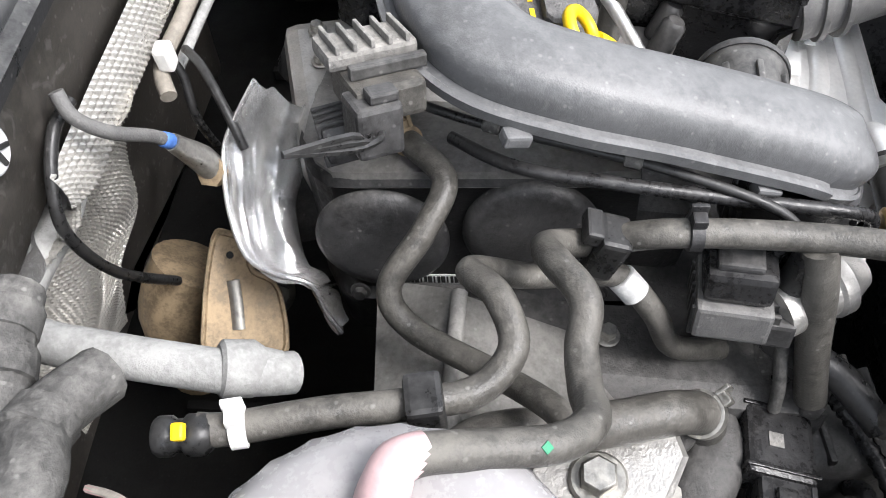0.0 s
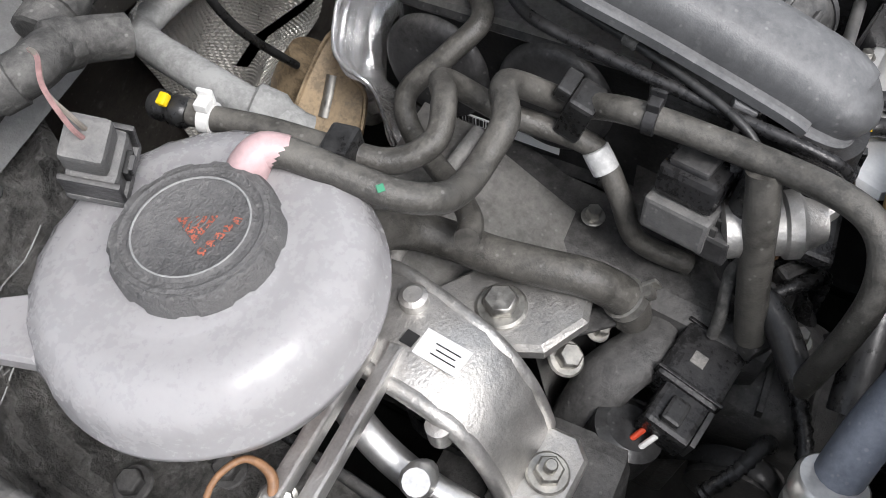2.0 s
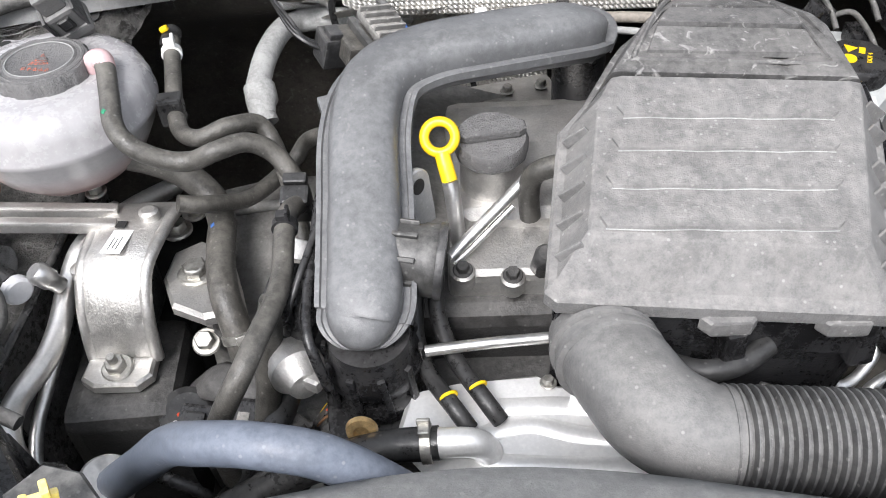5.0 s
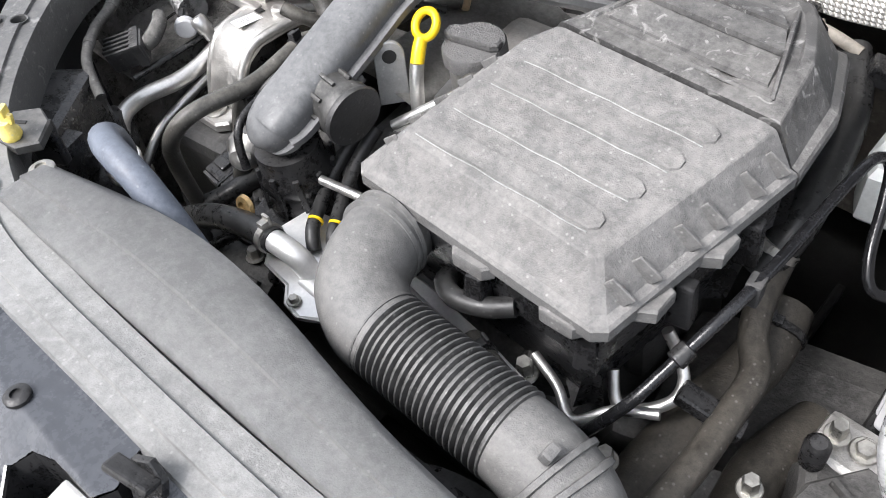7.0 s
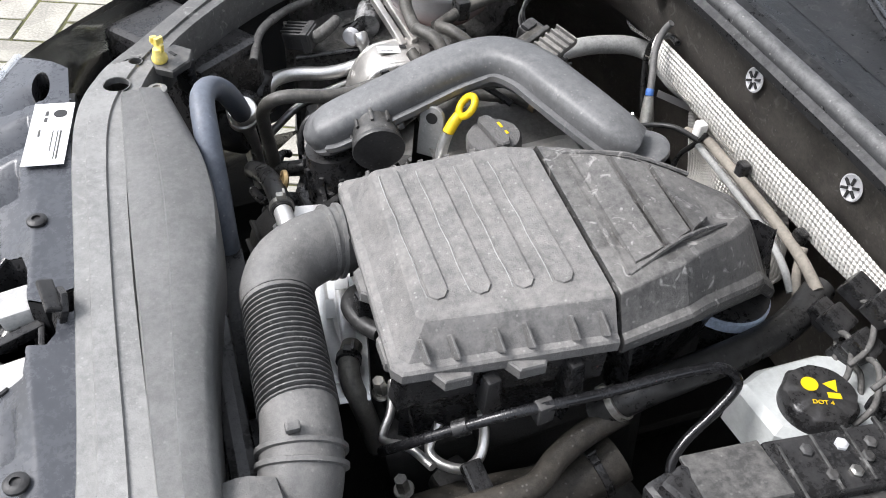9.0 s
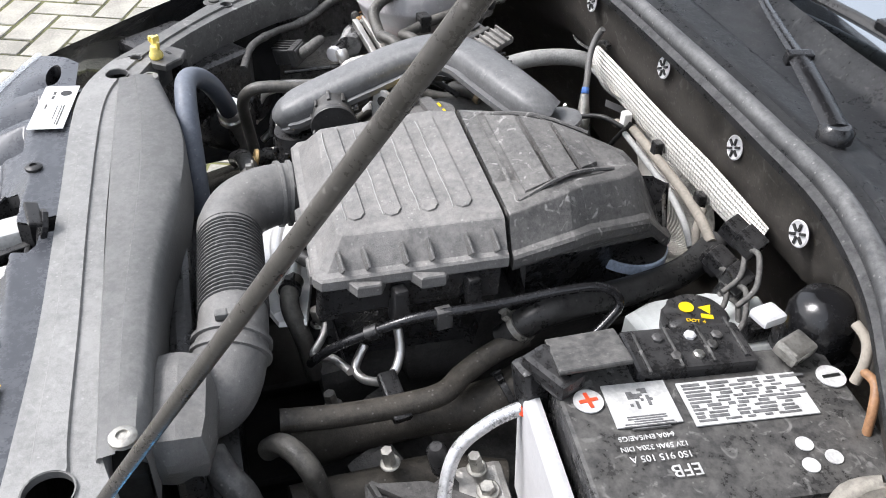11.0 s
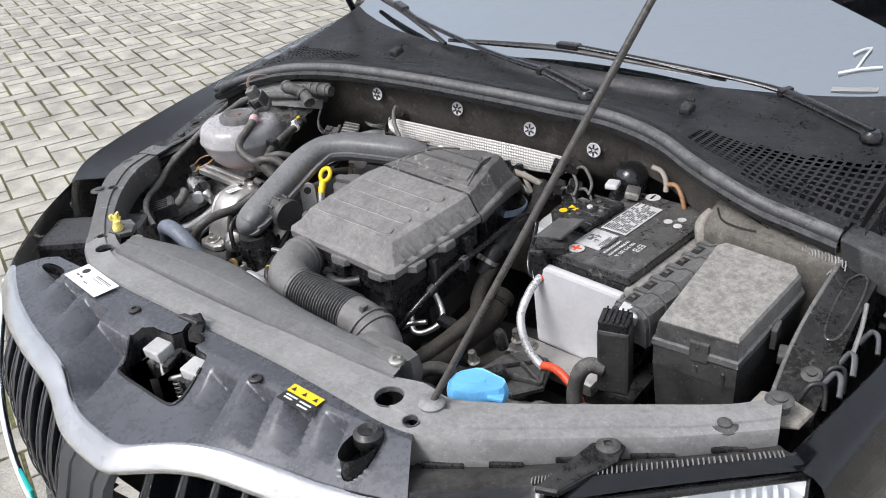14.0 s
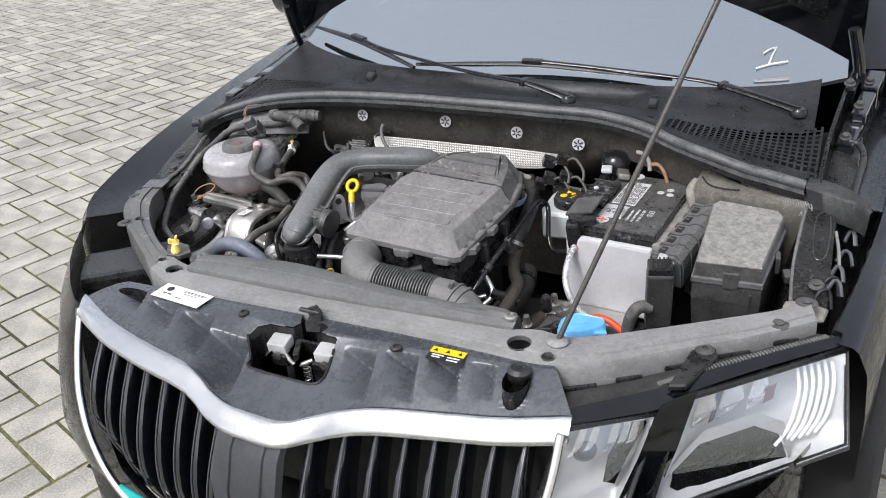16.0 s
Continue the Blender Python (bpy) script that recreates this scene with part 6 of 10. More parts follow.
hose("black coolant hose with printed white label on the silver plate", [(-0.395, 0.40, 0.66), (-0.33, 0.408, 0.700), (-0.270, 0.412, 0.722), (-0.225, 0.412, 0.728)], 0.0125, "rubber_dark", clamps=(0.9,))
hose("dark coolant hose below the intake pipe", [(-0.39, 0.43, 0.66), (-0.36, 0.46, 0.68), (-0.345, 0.50, 0.70), (-0.343, 0.495, 0.79)], 0.0105, "rubber_dark")
hose("dark coolant hose beside the dark connector", [(-0.344, 0.495, 0.792), (-0.352, 0.488, 0.76), (-0.36, 0.48, 0.71), (-0.37, 0.47, 0.66)], 0.0105)

# hose clip and tag
cl = thing("hose_clip", (-0.341, 0.607, 0.775), "black plastic double hose clip", "clip")
part("clip_body", box((0.024, 0.018, 0.034), (-0.341, 0.610, 0.787), rot=(20, 0, 0), bevel=0.003), M["rubber_dark"], cl)
part("clip_latch", box((0.020, 0.010, 0.010), (-0.341, 0.618, 0.806), rot=(20, 0, 0), bevel=0.002), M["rubber_dark"], cl)
tg = thing("paper_tag", (-0.340, 0.596, 0.752), "small white printed tag wrapped on a hose", "tag")
part("tag_sheet", lathe([(0.0081, 0), (0.0092, 0.0006), (0.0092, 0.0164), (0.0081, 0.017)], (-0.3405, 0.599, 0.757), (-0.25, -0.62, -0.74), 24), M["worn_paper"], tg)
cl2 = thing("hose_clip", (-0.457, 0.703, 0.815), "black plastic clip joining two hoses", "clip")
part("clip_body", box((0.022, 0.018, 0.026), (-0.458, 0.700, 0.826), rot=(0, 0, 10), bevel=0.003), M["rubber_dark"], cl2)
ft = thing("pipe_fitting", (-0.478, 0.80, 0.825), "black quick fitting with a yellow band", "fitting")
part("fitting_body", lathe([(0.0075, 0), (0.0092, 0.002), (0.0092, 0.008), (0.0075, 0.010), (0.0075, 0.013), (0.0095, 0.015), (0.0095, 0.023), (0.007, 0.026)], (-0.482, 0.818, 0.838), (0.1, -1, -0.05), 18), M["rubber_dark"], ft)
part("yellow_tab", box((0.008, 0.006, 0.005), (-0.484, 0.803, 0.849), rot=(0, -20, 5), bevel=0.0015), M["yellow"], ft, "small yellow locking tab")

# ---- intake pipe over the engine ----
PIPE = [(-0.272, 0.452, 0.765), (-0.273, 0.462, 0.783), (-0.275, 0.490, 0.803), (-0.277, 0.560, 0.830), (-0.279, 0.625, 0.853), (-0.268, 0.672, 0.866), (-0.232, 0.700, 0.870), (-0.175, 0.716, 0.871), (-0.110, 0.738, 0.866), (-0.070, 0.755, 0.858), (-0.04, 0.775, 0.845)]
ip = thing("intake_pipe", (-0.2, 0.62, 0.75), "matt grey plastic intake pipe bent over the engine", "pipe")
LINE = spline([(-0.2765, 0.4585, 0.7815), (-0.2765, 0.474, 0.794)] + PIPE[2:9] + [(-0.094, 0.752, 0.856)], 8)


def pipe_loops(prof, wide=1.0):
    """Cross sections of the moulded pipe, drawn in to a round nose."""
    gone, loops = 0.0, []
    for i, p in enumerate(LINE):
        d = (LINE[min(i + 1, len(LINE) - 1)] - LINE[max(i - 1, 0)]).normalized()
        gone += (p - LINE[i - 1]).length if i else 0.0
        side = d.cross(Vector((0, 0, 1))).normalized()
        up = side.cross(d)
        k = min(1.0, gone / 0.036)
        narrow = 0.10 + 0.90 * math.sqrt(max(0.0, 1 - (1 - k) ** 2))
        w = 0.0315 * wide * narrow * (1.0 if gone < 0.36 else 1 - 0.12 * min(1, (gone - 0.36) / 0.1))
        high = 0.45 + 0.55 * math.sqrt(max(0.0, 1 - (1 - min(1.0, gone / 0.05)) ** 2))
        half = [(u * w + (0.0055 * (0.35 + 0.65 * narrow) if lip else 0), v * (high if v > 0 else 1)) for u, v, lip in prof]
        loop = half + [(-u, v) for u, v in half[::-1]]
        loops.append([p + Vector((0, 0, -0.006)) + side * u + up * v for u, v in loop])
    return loops


bm = bmesh.new()
rings(bm, pipe_loops([(0.15, -0.020, 0), (0.7, -0.017, 0), (0.86, -0.008, 0), (0.87, 0.004, 0), (0.86, 0.011, 0), (0.80, 0.0185, 0), (0.64, 0.0235, 0), (0.38, 0.0262, 0), (0.10, 0.0268, 0)]))
part("pipe_body", bm, M["pipe_plastic"], ip)
bm = bmesh.new()
rings(bm, pipe_loops([(0.6, -0.0030, 0), (1.0, -0.0030, 1), (1.0, 0.0035, 1), (1.06, 0.0040, 0), (1.02, 0.0022, 0), (0.6, 0.0022, 0)]), smooth=False)
part("seam_flange", bm, M["pipe_plastic"], ip, "welded seam flange")
part("end_flange", lathe([(0.022, -0.008), (0.031, -0.006), (0.0345, -0.003), (0.0345, 0.002), (0.028, 0.006), (0.010, 0.007)], (-0.093, 0.763, 0.848), (-0.15, -0.25, 1), 36), M["pipe_plastic"], ip, "oval end flange")
part("down_pipe", tube([(-0.092, 0.764, 0.845), (-0.09, 0.772, 0.80), (-0.088, 0.78, 0.74)], 0.025, 18, 4), M["black_plastic"], ip)
for k, (dx, dy, a) in enumerate(((-0.030, 0.66, 20), (-0.026, 0.52, 10), (0.026, 0.55, -10))):
    part("mounting_lug", box((0.010, 0.016, 0.008), (-0.277 + dx * 1.25, dy, 0.8195 + (dy - 0.56) * 0.36 - 0.006), rot=(20, 0, a), bevel=0.002), M["pipe_plastic"], ip)
thr = thing("throttle_body", (-0.272, 0.462, 0.68), "black ribbed throttle collar below the intake pipe", "throttle")
part("collar", lathe([(0.030, 0), (0.038, 0.003), (0.038, 0.016), (0.034, 0.02), (0.034, 0.03), (0.037, 0.033), (0.037, 0.046), (0.033, 0.052), (0.031, 0.075)], (-0.2755, 0.490, 0.696), (0, -0.12, 1), 40), M["black_plastic"], thr)
for k in range(10):
    a = 2 * math.pi * k / 10
    part("rib", box((0.004, 0.006, 0.045), (-0.2755 + 0.037 * math.cos(a), 0.486 + 0.037 * math.sin(a), 0.728), rot=(7, 0, math.degrees(a)), bevel=0.001), M["black_plastic"], thr)
part("brass_plug", lathe([(0.010, 0), (0.012, 0.002), (0.011, 0.006), (0.006, 0.007), (0.005, 0.003)], (-0.281, 0.427, 0.728), (0, -1, 0.25), 20), M["brass"], thr, "brass coloured plug")
part("flange_plate", box((0.085, 0.07, 0.012), (-0.274, 0.480, 0.690), rot=(14, 0, 8), bevel=0.004), M["black_plastic"], thr)
res_tube = thing("resonator", (-0.235, 0.52, 0.77), "black round resonator pipe beside the intake pipe", "pipe")
part("barrel", lathe([(0.015, 0), (0.026, 0.001), (0.028, 0.004), (0.028, 0.014), (0.026, 0.018), (0.026, 0.05), (0.02, 0.052)], (-0.220, 0.522, 0.800), (-1, 0.10, 0.12), 32), M["fuse_base"], res_tube)
# closed black disc painting the dark inside of the open end
part("mouth", lathe([(0.001, 0), (0.0225, 0), (0.0225, 0.002), (0.001, 0.002)], (-0.2185, 0.5218, 0.7998), (-1, 0.10, 0.12), 28), M["shadow_black"], res_tube)
for k in range(9):
    a = 2 * math.pi * k / 9
    part("rib", box((0.004, 0.004, 0.030), m=frame_of((-0.220, 0.522, 0.800), (-1, 0.10, 0.12)) @ pose(0, 0, 0, 0, 0, math.degrees(a)) @ pose(0.027, 0, 0.034), bevel=0.001), M["fuse_base"], res_tube)
part("mouth_ring", lathe([(0.023, -0.002), (0.029, -0.002), (0.030, 0.001), (0.029, 0.004), (0.023, 0.003)], (-0.220, 0.522, 0.800), (-1, 0.10, 0.12), 32), M["matt_cover"], res_tube)
sp = thing("support_pipe", (-0.3, 0.55, 0.75), "black metal vacuum pipe along the intake pipe", "pipe")
part("pipe", tube([(-0.268, 0.70, 0.80), (-0.305, 0.66, 0.815), (-0.316, 0.60, 0.812), (-0.318, 0.53, 0.80), (-0.318, 0.475, 0.79), (-0.312, 0.455, 0.775), (-0.305, 0.45, 0.745)], 0.0042, 10, 6), M["black_plastic"], sp)
cnx = thing("sensor_connector", (-0.287, 0.735, 0.84), "grey plastic connector block on the intake pipe", "connector")
NF = pose(-0.287, 0.735, 0.862, 10, 12, 30)
part("block", box((0.044, 0.040, 0.020), m=NF, bevel=0.003), M["rubber"], cnx)
part("cable_guide", box((0.030, 0.052, 0.010), m=NF @ pose(0.018, 0, 0.016), bevel=0.003), M["fuse_lid"], cnx)
for k in range(5):
    part("guide_rib", box((0.030, 0.0025, 0.005), m=NF @ pose(0.018, -0.020 + 0.010 * k, 0.023), bevel=0.0008), M["fuse_lid"], cnx)
part("plug", box((0.026, 0.026, 0.030), m=NF @ pose(-0.022, 0.012, -0.008), bevel=0.003), M["matt_cover"], cnx)
part("plug_latch", box((0.012, 0.016, 0.006), m=NF @ pose(-0.026, 0.008, 0.010), bevel=0.0015), M["matt_cover"], cnx)
part("lever", box((0.006, 0.044, 0.008), m=NF @ pose(-0.006, -0.004, 0.014), bevel=0.0015), M["fuse_base"], cnx)
for k in range(3):
    part("wire", tube([NF @ Vector((-0.034, 0.012 + 0.004 * k, -0.008)), NF @ Vector((-0.046, 0.018 + 0.004 * k, -0.004)), NF @ Vector((-0.055, 0.035, 0.004 * k)), NF @ Vector((-0.06, 0.07, 0.01))], 0.002, 6, 4), M["rubber_dark"], cnx)
vc = thing("vent_valve", (-0.277, 0.742, 0.80), "white and black plastic vent valve", "valve")
part("valve_body", box((0.036, 0.026, 0.024), (-0.290, 0.760, 0.830), rot=(0, 20, 20), bevel=0.005), M["matt_cover"], vc)
for k in range(4):
    part("valve_rib", box((0.003, 0.029, 0.027), m=pose(-0.290, 0.760, 0.830, 0, 20, 20) @ pose(-0.013 + 0.008 * k, 0, 0), bevel=0.001), M["matt_cover"], vc)
part("white_collar", lathe([(0.012, 0), (0.018, 0.002), (0.018, 0.010), (0.011, 0.014)], (-0.262, 0.752, 0.814), (0.5, -0.8, -0.4), 24), M["white"], vc)

# ---- air filter box ----
def zf(x, y):
    """Height of the box's rim."""
    return 0.822 - 0.055 * (x + 0.146) + 0.19 * (y - 0.463)


def lid_loop(pts, inset, dz):
    c = Vector((sum(p[0] for p in pts) / len(pts), sum(p[1] for p in pts) / len(pts)))
    out = []
    n = len(pts)
    for i, p in enumerate(pts):
        q = Vector(p)
        a, b = Vector(pts[i - 1]), Vector(pts[(i + 1) % n])
        t = (b - a).normalized()
        nrm = Vector((-t.y, t.x))
        if nrm.dot(c - q) < 0:
            nrm = -nrm
        q2 = q + nrm * inset
        out.append((q2.x, q2.y, zf(p[0], p[1]) + (dz(q2.x, q2.y) if callable(dz) else dz)))
    return out


def dense(pts, n=4):
    out = []
    for i, p in enumerate(pts):
        q = pts[(i + 1) % len(pts)]
        out += [(p[0] + (q[0] - p[0]) * k / n, p[1] + (q[1] - p[1]) * k / n) for k in range(n)]
    return out


FRONT_RIM = [(-0.150, 0.466), (-0.142, 0.458), (0.082, 0.449), (0.092, 0.456), (0.130, 0.632), (-0.108, 0.636), (-0.128, 0.610)]
FRONT_TOP = [(-0.118, 0.492), (-0.113, 0.487), (0.060, 0.478), (0.067, 0.483), (0.106, 0.632), (-0.084, 0.636), (-0.097, 0.612)]
REAR_RIM = [(-0.107, 0.641), (0.130, 0.637), (0.128, 0.70), (0.100, 0.79), (0.078, 0.84), (0.045, 0.866), (0.012, 0.85), (-0.035, 0.775), (-0.075, 0.70)]
REAR_TOP = [(-0.084, 0.641), (0.106, 0.637), (0.098, 0.70), (0.073, 0.765), (0.056, 0.795), (0.038, 0.808), (0.016, 0.797), (-0.022, 0.745), (-0.054, 0.69)]
FRONT_LID, REAR_LID = dense(FRONT_RIM, 5), dense(REAR_RIM, 4)


def tail(x, y):
    return 0.030 - 0.42 * max(0, y - 0.71) - 0.8 * max(0, y - 0.80)


def blend(rim, topl, n, k, dz):
    """A loop between rim and top outline."""
    out = []
    for p, q in zip(dense(rim, n), dense(topl, n)):
        x, y = p[0] + (q[0] - p[0]) * k, p[1] + (q[1] - p[1]) * k
        out.append((x, y, zf(x, y) + (dz(x, y) if callable(dz) else dz)))
    return out


ab = thing("air_filter_box", (0.0, 0.62, 0.68), "dusty scratched grey plastic air filter box", "filter box")
bm = bmesh.new()
rings(bm, [blend(FRONT_RIM, FRONT_TOP, 5, k, d) for k, d in ((0.05, -0.013), (0.0, -0.011), (0.0, -0.001), (0.08, 0.0015), (0.28, 0.003), (0.86, 0.0255), (0.94, 0.0285), (1.0, 0.0295), (1.3, 0.031))], smooth=False)
lid = part("front_lid", bm, M["lid_plastic"], ab)
bm = bmesh.new()
rings(bm, [blend(REAR_RIM, REAR_TOP, 4, k, (lambda o: lambda x, y: tail(x, y) + o)(d)) for k, d in ((0.06, -0.050), (0.0, -0.046), (0.0, -0.036), (0.08, -0.033), (0.30, -0.031), (0.88, -0.004), (0.95, -0.001), (1.0, 0.0), (1.25, 0.001))], smooth=False)
rear = part("rear_lid", bm, M["rear_plastic"], ab, "darker scratched rear lid")
for y in (0.50, 0.535, 0.570, 0.602):
    x0, x1 = -0.108 + (y - 0.5) * 0.25, 0.055 + (y - 0.5) * 0.25
    st = bmesh.new()
    pts = [(x0, y - 0.011), (x1 - 0.006, y - 0.011), (x1, y - 0.004), (x1, y + 0.004), (x1 - 0.006, y + 0.010), (x0, y + 0.010), (x0 - 0.004, y)]
    rings(st, [[(x, yy, zf(x, yy) + d) for x, yy in pts] for d in (0.026,)] + [[(x * 0.985 - 0.0004, y + (yy - y) * 0.75, zf(x, yy) + 0.0330) for x, yy in pts]], smooth=False)
    part("raised_rib", st, M["lid_plastic"], lid)
    chalk = [(x0 + (x1 - x0) * u, y - 0.0105 + 0.0006 * math.sin(19 * u + 40 * y), 0.0) for u in np.linspace(0.0, 0.96, 9)]
    part("dust_line", tube([(x, yy, zf(x, yy) + 0.0312) for x, yy, o in chalk], 0.0006, 5, 2), M["beige_grey"], lid, "pale dust along the rib")
for pts in (((-0.055, 0.662), (0.085, 0.660), (0.080, 0.690), (-0.043, 0.692)), ((-0.041, 0.696), (0.079, 0.694), (0.068, 0.722), (-0.025, 0.724)), ((-0.023, 0.728), (0.066, 0.726), (0.050, 0.752), (-0.008, 0.754))):
    st = bmesh.new()
    c4 = (sum(p[0] for p in pts) / 4, sum(p[1] for p in pts) / 4)
    rings(st, [[(x, y, zf(x, y) + tail(x, y) - 0.001) for x, y in pts], [(x + (c4[0] - x) * 0.03, y + (c4[1] - y) * 0.08, zf(x, y) + tail(x, y) + 0.0032) for x, y in pts]], smooth=False)
    part("raised_panel", st, M["rear_plastic"], rear)
for a3, b3 in (((-0.066, 0.656), (0.092, 0.652)), ((0.092, 0.652), (0.056, 0.768)), ((-0.066, 0.656), (-0.012, 0.768))):
    part("edge_bead", tube([(x, y, zf(x, y) + tail(x, y) + 0.0005) for x, y in (a3, ((a3[0] + b3[0]) / 2, (a3[1] + b3[1]) / 2), b3)], 0.0022, 6, 3), M["rear_plastic"], rear)
for x in (-0.10, -0.025, 0.055):
    part("rim_tab", slab([(x - 0.020, 0.455), (x + 0.020, 0.455), (x + 0.014, 0.4475), (x - 0.014, 0.4475)], zf(x, 0.445) - 0.020, zf(x, 0.445) - 0.006, 0.002), M["lid_plastic"], lid)
for y in (0.50, 0.56):
    part("rim_tab", slab([(0.084 + (y - 0.45) * 0.22, y - 0.020), (0.098 + (y - 0.45) * 0.22, y - 0.012), (0.098 + (y - 0.45) * 0.22, y + 0.012), (0.084 + (y - 0.45) * 0.22, y + 0.020)], zf(0.1, y) - 0.020, zf(0.1, y) - 0.006, 0.002), M["lid_plastic"], lid)
for k in range(6):
    y = 0.475 + 0.024 * k + (0.012 if k > 1 else 0) + (0.012 if k > 3 else 0)
    x = 0.092 + (y - 0.456) * 0.216
    part("side_fin", box((0.022, 0.0025, 0.022), (x - 0.014, y, zf(x, y) + 0.010), rot=(0, 40, 12), bevel=0.001), M["lid_plastic"], lid)
for k in range(5):
    y = 0.485 + 0.026 * k
    x = -0.146 + (y - 0.466) * 0.14
    part("side_fin", box((0.022, 0.0025, 0.020), (x + 0.016, y, zf(x, y) + 0.010), rot=(0, -40, -8), bevel=0.001), M["lid_plastic"], lid)
bm = bmesh.new()
rings(bm, [lid_loop(FRONT_LID, 0.030, -0.13), lid_loop(FRONT_LID, 0.018, -0.06), lid_loop(FRONT_LID, 0.008, -0.05), lid_loop(FRONT_LID, 0.007, -0.006)], smooth=False)
part("lower_box", bm, M["black_plastic"], ab, "black lower half of the filter box")
bm = bmesh.new()
rings(bm, [lid_loop(REAR_LID, 0.03, -0.13), lid_loop(REAR_LID, 0.018, -0.05), lid_loop(REAR_LID, 0.006, lambda x, y: tail(x, y) - 0.044)], smooth=False)
part("lower_box", bm, M["black_plastic"], ab, "black lower half of the filter box")
for x, y in ((-0.02, 0.452), (0.075, 0.462), (0.108, 0.53), (0.12, 0.60)):
    part("clip_bracket", box((0.02, 0.02, 0.04), (x, y, zf(x, y) - 0.04), rot=(0, 0, 10), bevel=0.003, taper=0.7), M["black_plastic"], ab)
dt = thing("turbo_inlet", (0.045, 0.82, 0.66), "black inlet duct with a pale blue ring below the filter box", "duct")
part("duct", lathe([(0.036, 0), (0.040, 0.01), (0.044, 0.012), (0.044, 0.02), (0.041, 0.022), (0.041, 0.05), (0.044, 0.055), (0.044, 0.085)], (0.050, 0.803, 0.688), (0, 0.05, 1), 36), M["black_plastic"], dt)
part("pale_ring", lathe([(0.0445, 0), (0.0465, 0.001), (0.0465, 0.012), (0.0445, 0.013)], (0.050, 0.806, 0.757), (0, 0.05, 1), 36), M["pale_blue"], dt, "pale blue ring")

# breather hose from the oil filler to the box
hose("dusty breather hose into the filter box", [(-0.148, 0.598, 0.775), (-0.150, 0.596, 0.802), (-0.146, 0.594, 0.822), (-0.130, 0.590, 0.833), (-0.105, 0.586, 0.838), (-0.085, 0.583, 0.842)], 0.0088, n=6)
hose("short black hose below the filter box", [(-0.062, 0.467, 0.748), (-0.055, 0.452, 0.757), (-0.035, 0.442, 0.762), (-0.01, 0.448, 0.764), (0.01, 0.46, 0.768)], 0.0085, "rubber_dark")
hose("black coolant hose with white mark on the silver plate", [(-0.02, 0.44, 0.722), (0.0, 0.432, 0.725), (0.02, 0.43, 0.715), (0.035, 0.44, 0.68), (0.04, 0.45, 0.63)], 0.0105, "rubber", clamps=(0.2,), clamp_mat="black_plastic")

# ---- air hose with bellows ----
ah = thing("air_hose", (0.0, 0.38, 0.70), "grey plastic air hose with a corrugated bellows", "hose")
part("elbow", tube([(-0.112, 0.470, 0.778), (-0.108, 0.450, 0.782), (-0.098, 0.420, 0.786), (-0.083, 0.393, 0.784), (-0.058, 0.378, 0.779), (-0.04, 0.376, 0.777)], [0.034, 0.035, 0.0355, 0.0355, 0.035, 0.034], 28, 6), M["hose_plastic"], ah)
N = 22
bell, rads = [], []
for i in range(N * 4 + 1):
    u = i / (N * 4)
    bell.append((-0.045 + 0.125 * u, 0.3765 - 0.006 * u, 0.7775 - 0.005 * u))
    rads.append(0.0315 + (0.0035 if i % 4 in (1, 2) else -0.0005))
part("bellows", tube(bell, rads, 28, 1), M["bellows"], ah, "black corrugated bellows")
part("end_elbow", tube([(0.076, 0.3705, 0.7725), (0.10, 0.368, 0.770), (0.128, 0.362, 0.762), (0.146, 0.352, 0.745), (0.150, 0.335, 0.730), (0.150, 0.30, 0.725)], [0.033, 0.034, 0.035, 0.035, 0.034, 0.034], 28, 6), M["hose_plastic"], ah)
for p, d in (((-0.108, 0.452, 0.781), (0, -1, 0.1)), ((-0.106, 0.440, 0.783), (0.1, -1, 0.1)), ((0.110, 0.366, 0.767), (1, -0.2, -0.3)), ((0.122, 0.364, 0.764), (1, -0.25, -0.4))):
    part("collar", lathe([(0.035, 0), (0.0385, 0.001), (0.0385, 0.005), (0.035, 0.006)], p, d, 32), M["hose_plastic"], ah)
part("collar_tab", box((0.008, 0.012, 0.012), (0.115, 0.36, 0.807), rot=(0, 20, 0), bevel=0.002), M["hose_plastic"], ah)
part("intake_box", box((0.115, 0.07, 0.07), (0.188, 0.312, 0.762), rot=(0, 0, -4), bevel=0.03), M["hose_plastic"], ah, "boxy air inlet on the radiator cover")

# ---- silver plate on the charge cooler ----
PLATE = [(-0.250, 0.470), (-0.215, 0.478), (-0.15, 0.484), (-0.135, 0.474), (-0.09, 0.470), (-0.02, 0.458), (0.035, 0.445), (0.03, 0.415), (-0.05, 0.385), (-0.14, 0.388), (-0.165, 0.376), (-0.185, 0.380), (-0.20, 0.395), (-0.235, 0.40), (-0.26, 0.43)]
sv = thing("charge_cooler_plate", (-0.1, 0.43, 0.69), "bright pressed aluminium plate with embossed channels", "plate")
part("plate", slab(PLATE, 0.698, 0.707, 0.004, lift=lambda x, y: 0.10 * (y - 0.43)), M["alu_bright"], sv)
for pts in (((-0.20, 0.43), (-0.16, 0.44), (-0.12, 0.43), (-0.05, 0.425), (0.0, 0.43)), ((-0.19, 0.41), (-0.12, 0.405), (-0.05, 0.405), (0.01, 0.42)), ((-0.18, 0.455), (-0.13, 0.455), (-0.08, 0.447), (-0.02, 0.44))):
    part("embossed_channel", tube([(x, y, 0.705 + 0.10 * (y - 0.43)) for x, y in pts], 0.009, 10, 5, flat=0.5), M["alu_bright"], sv)
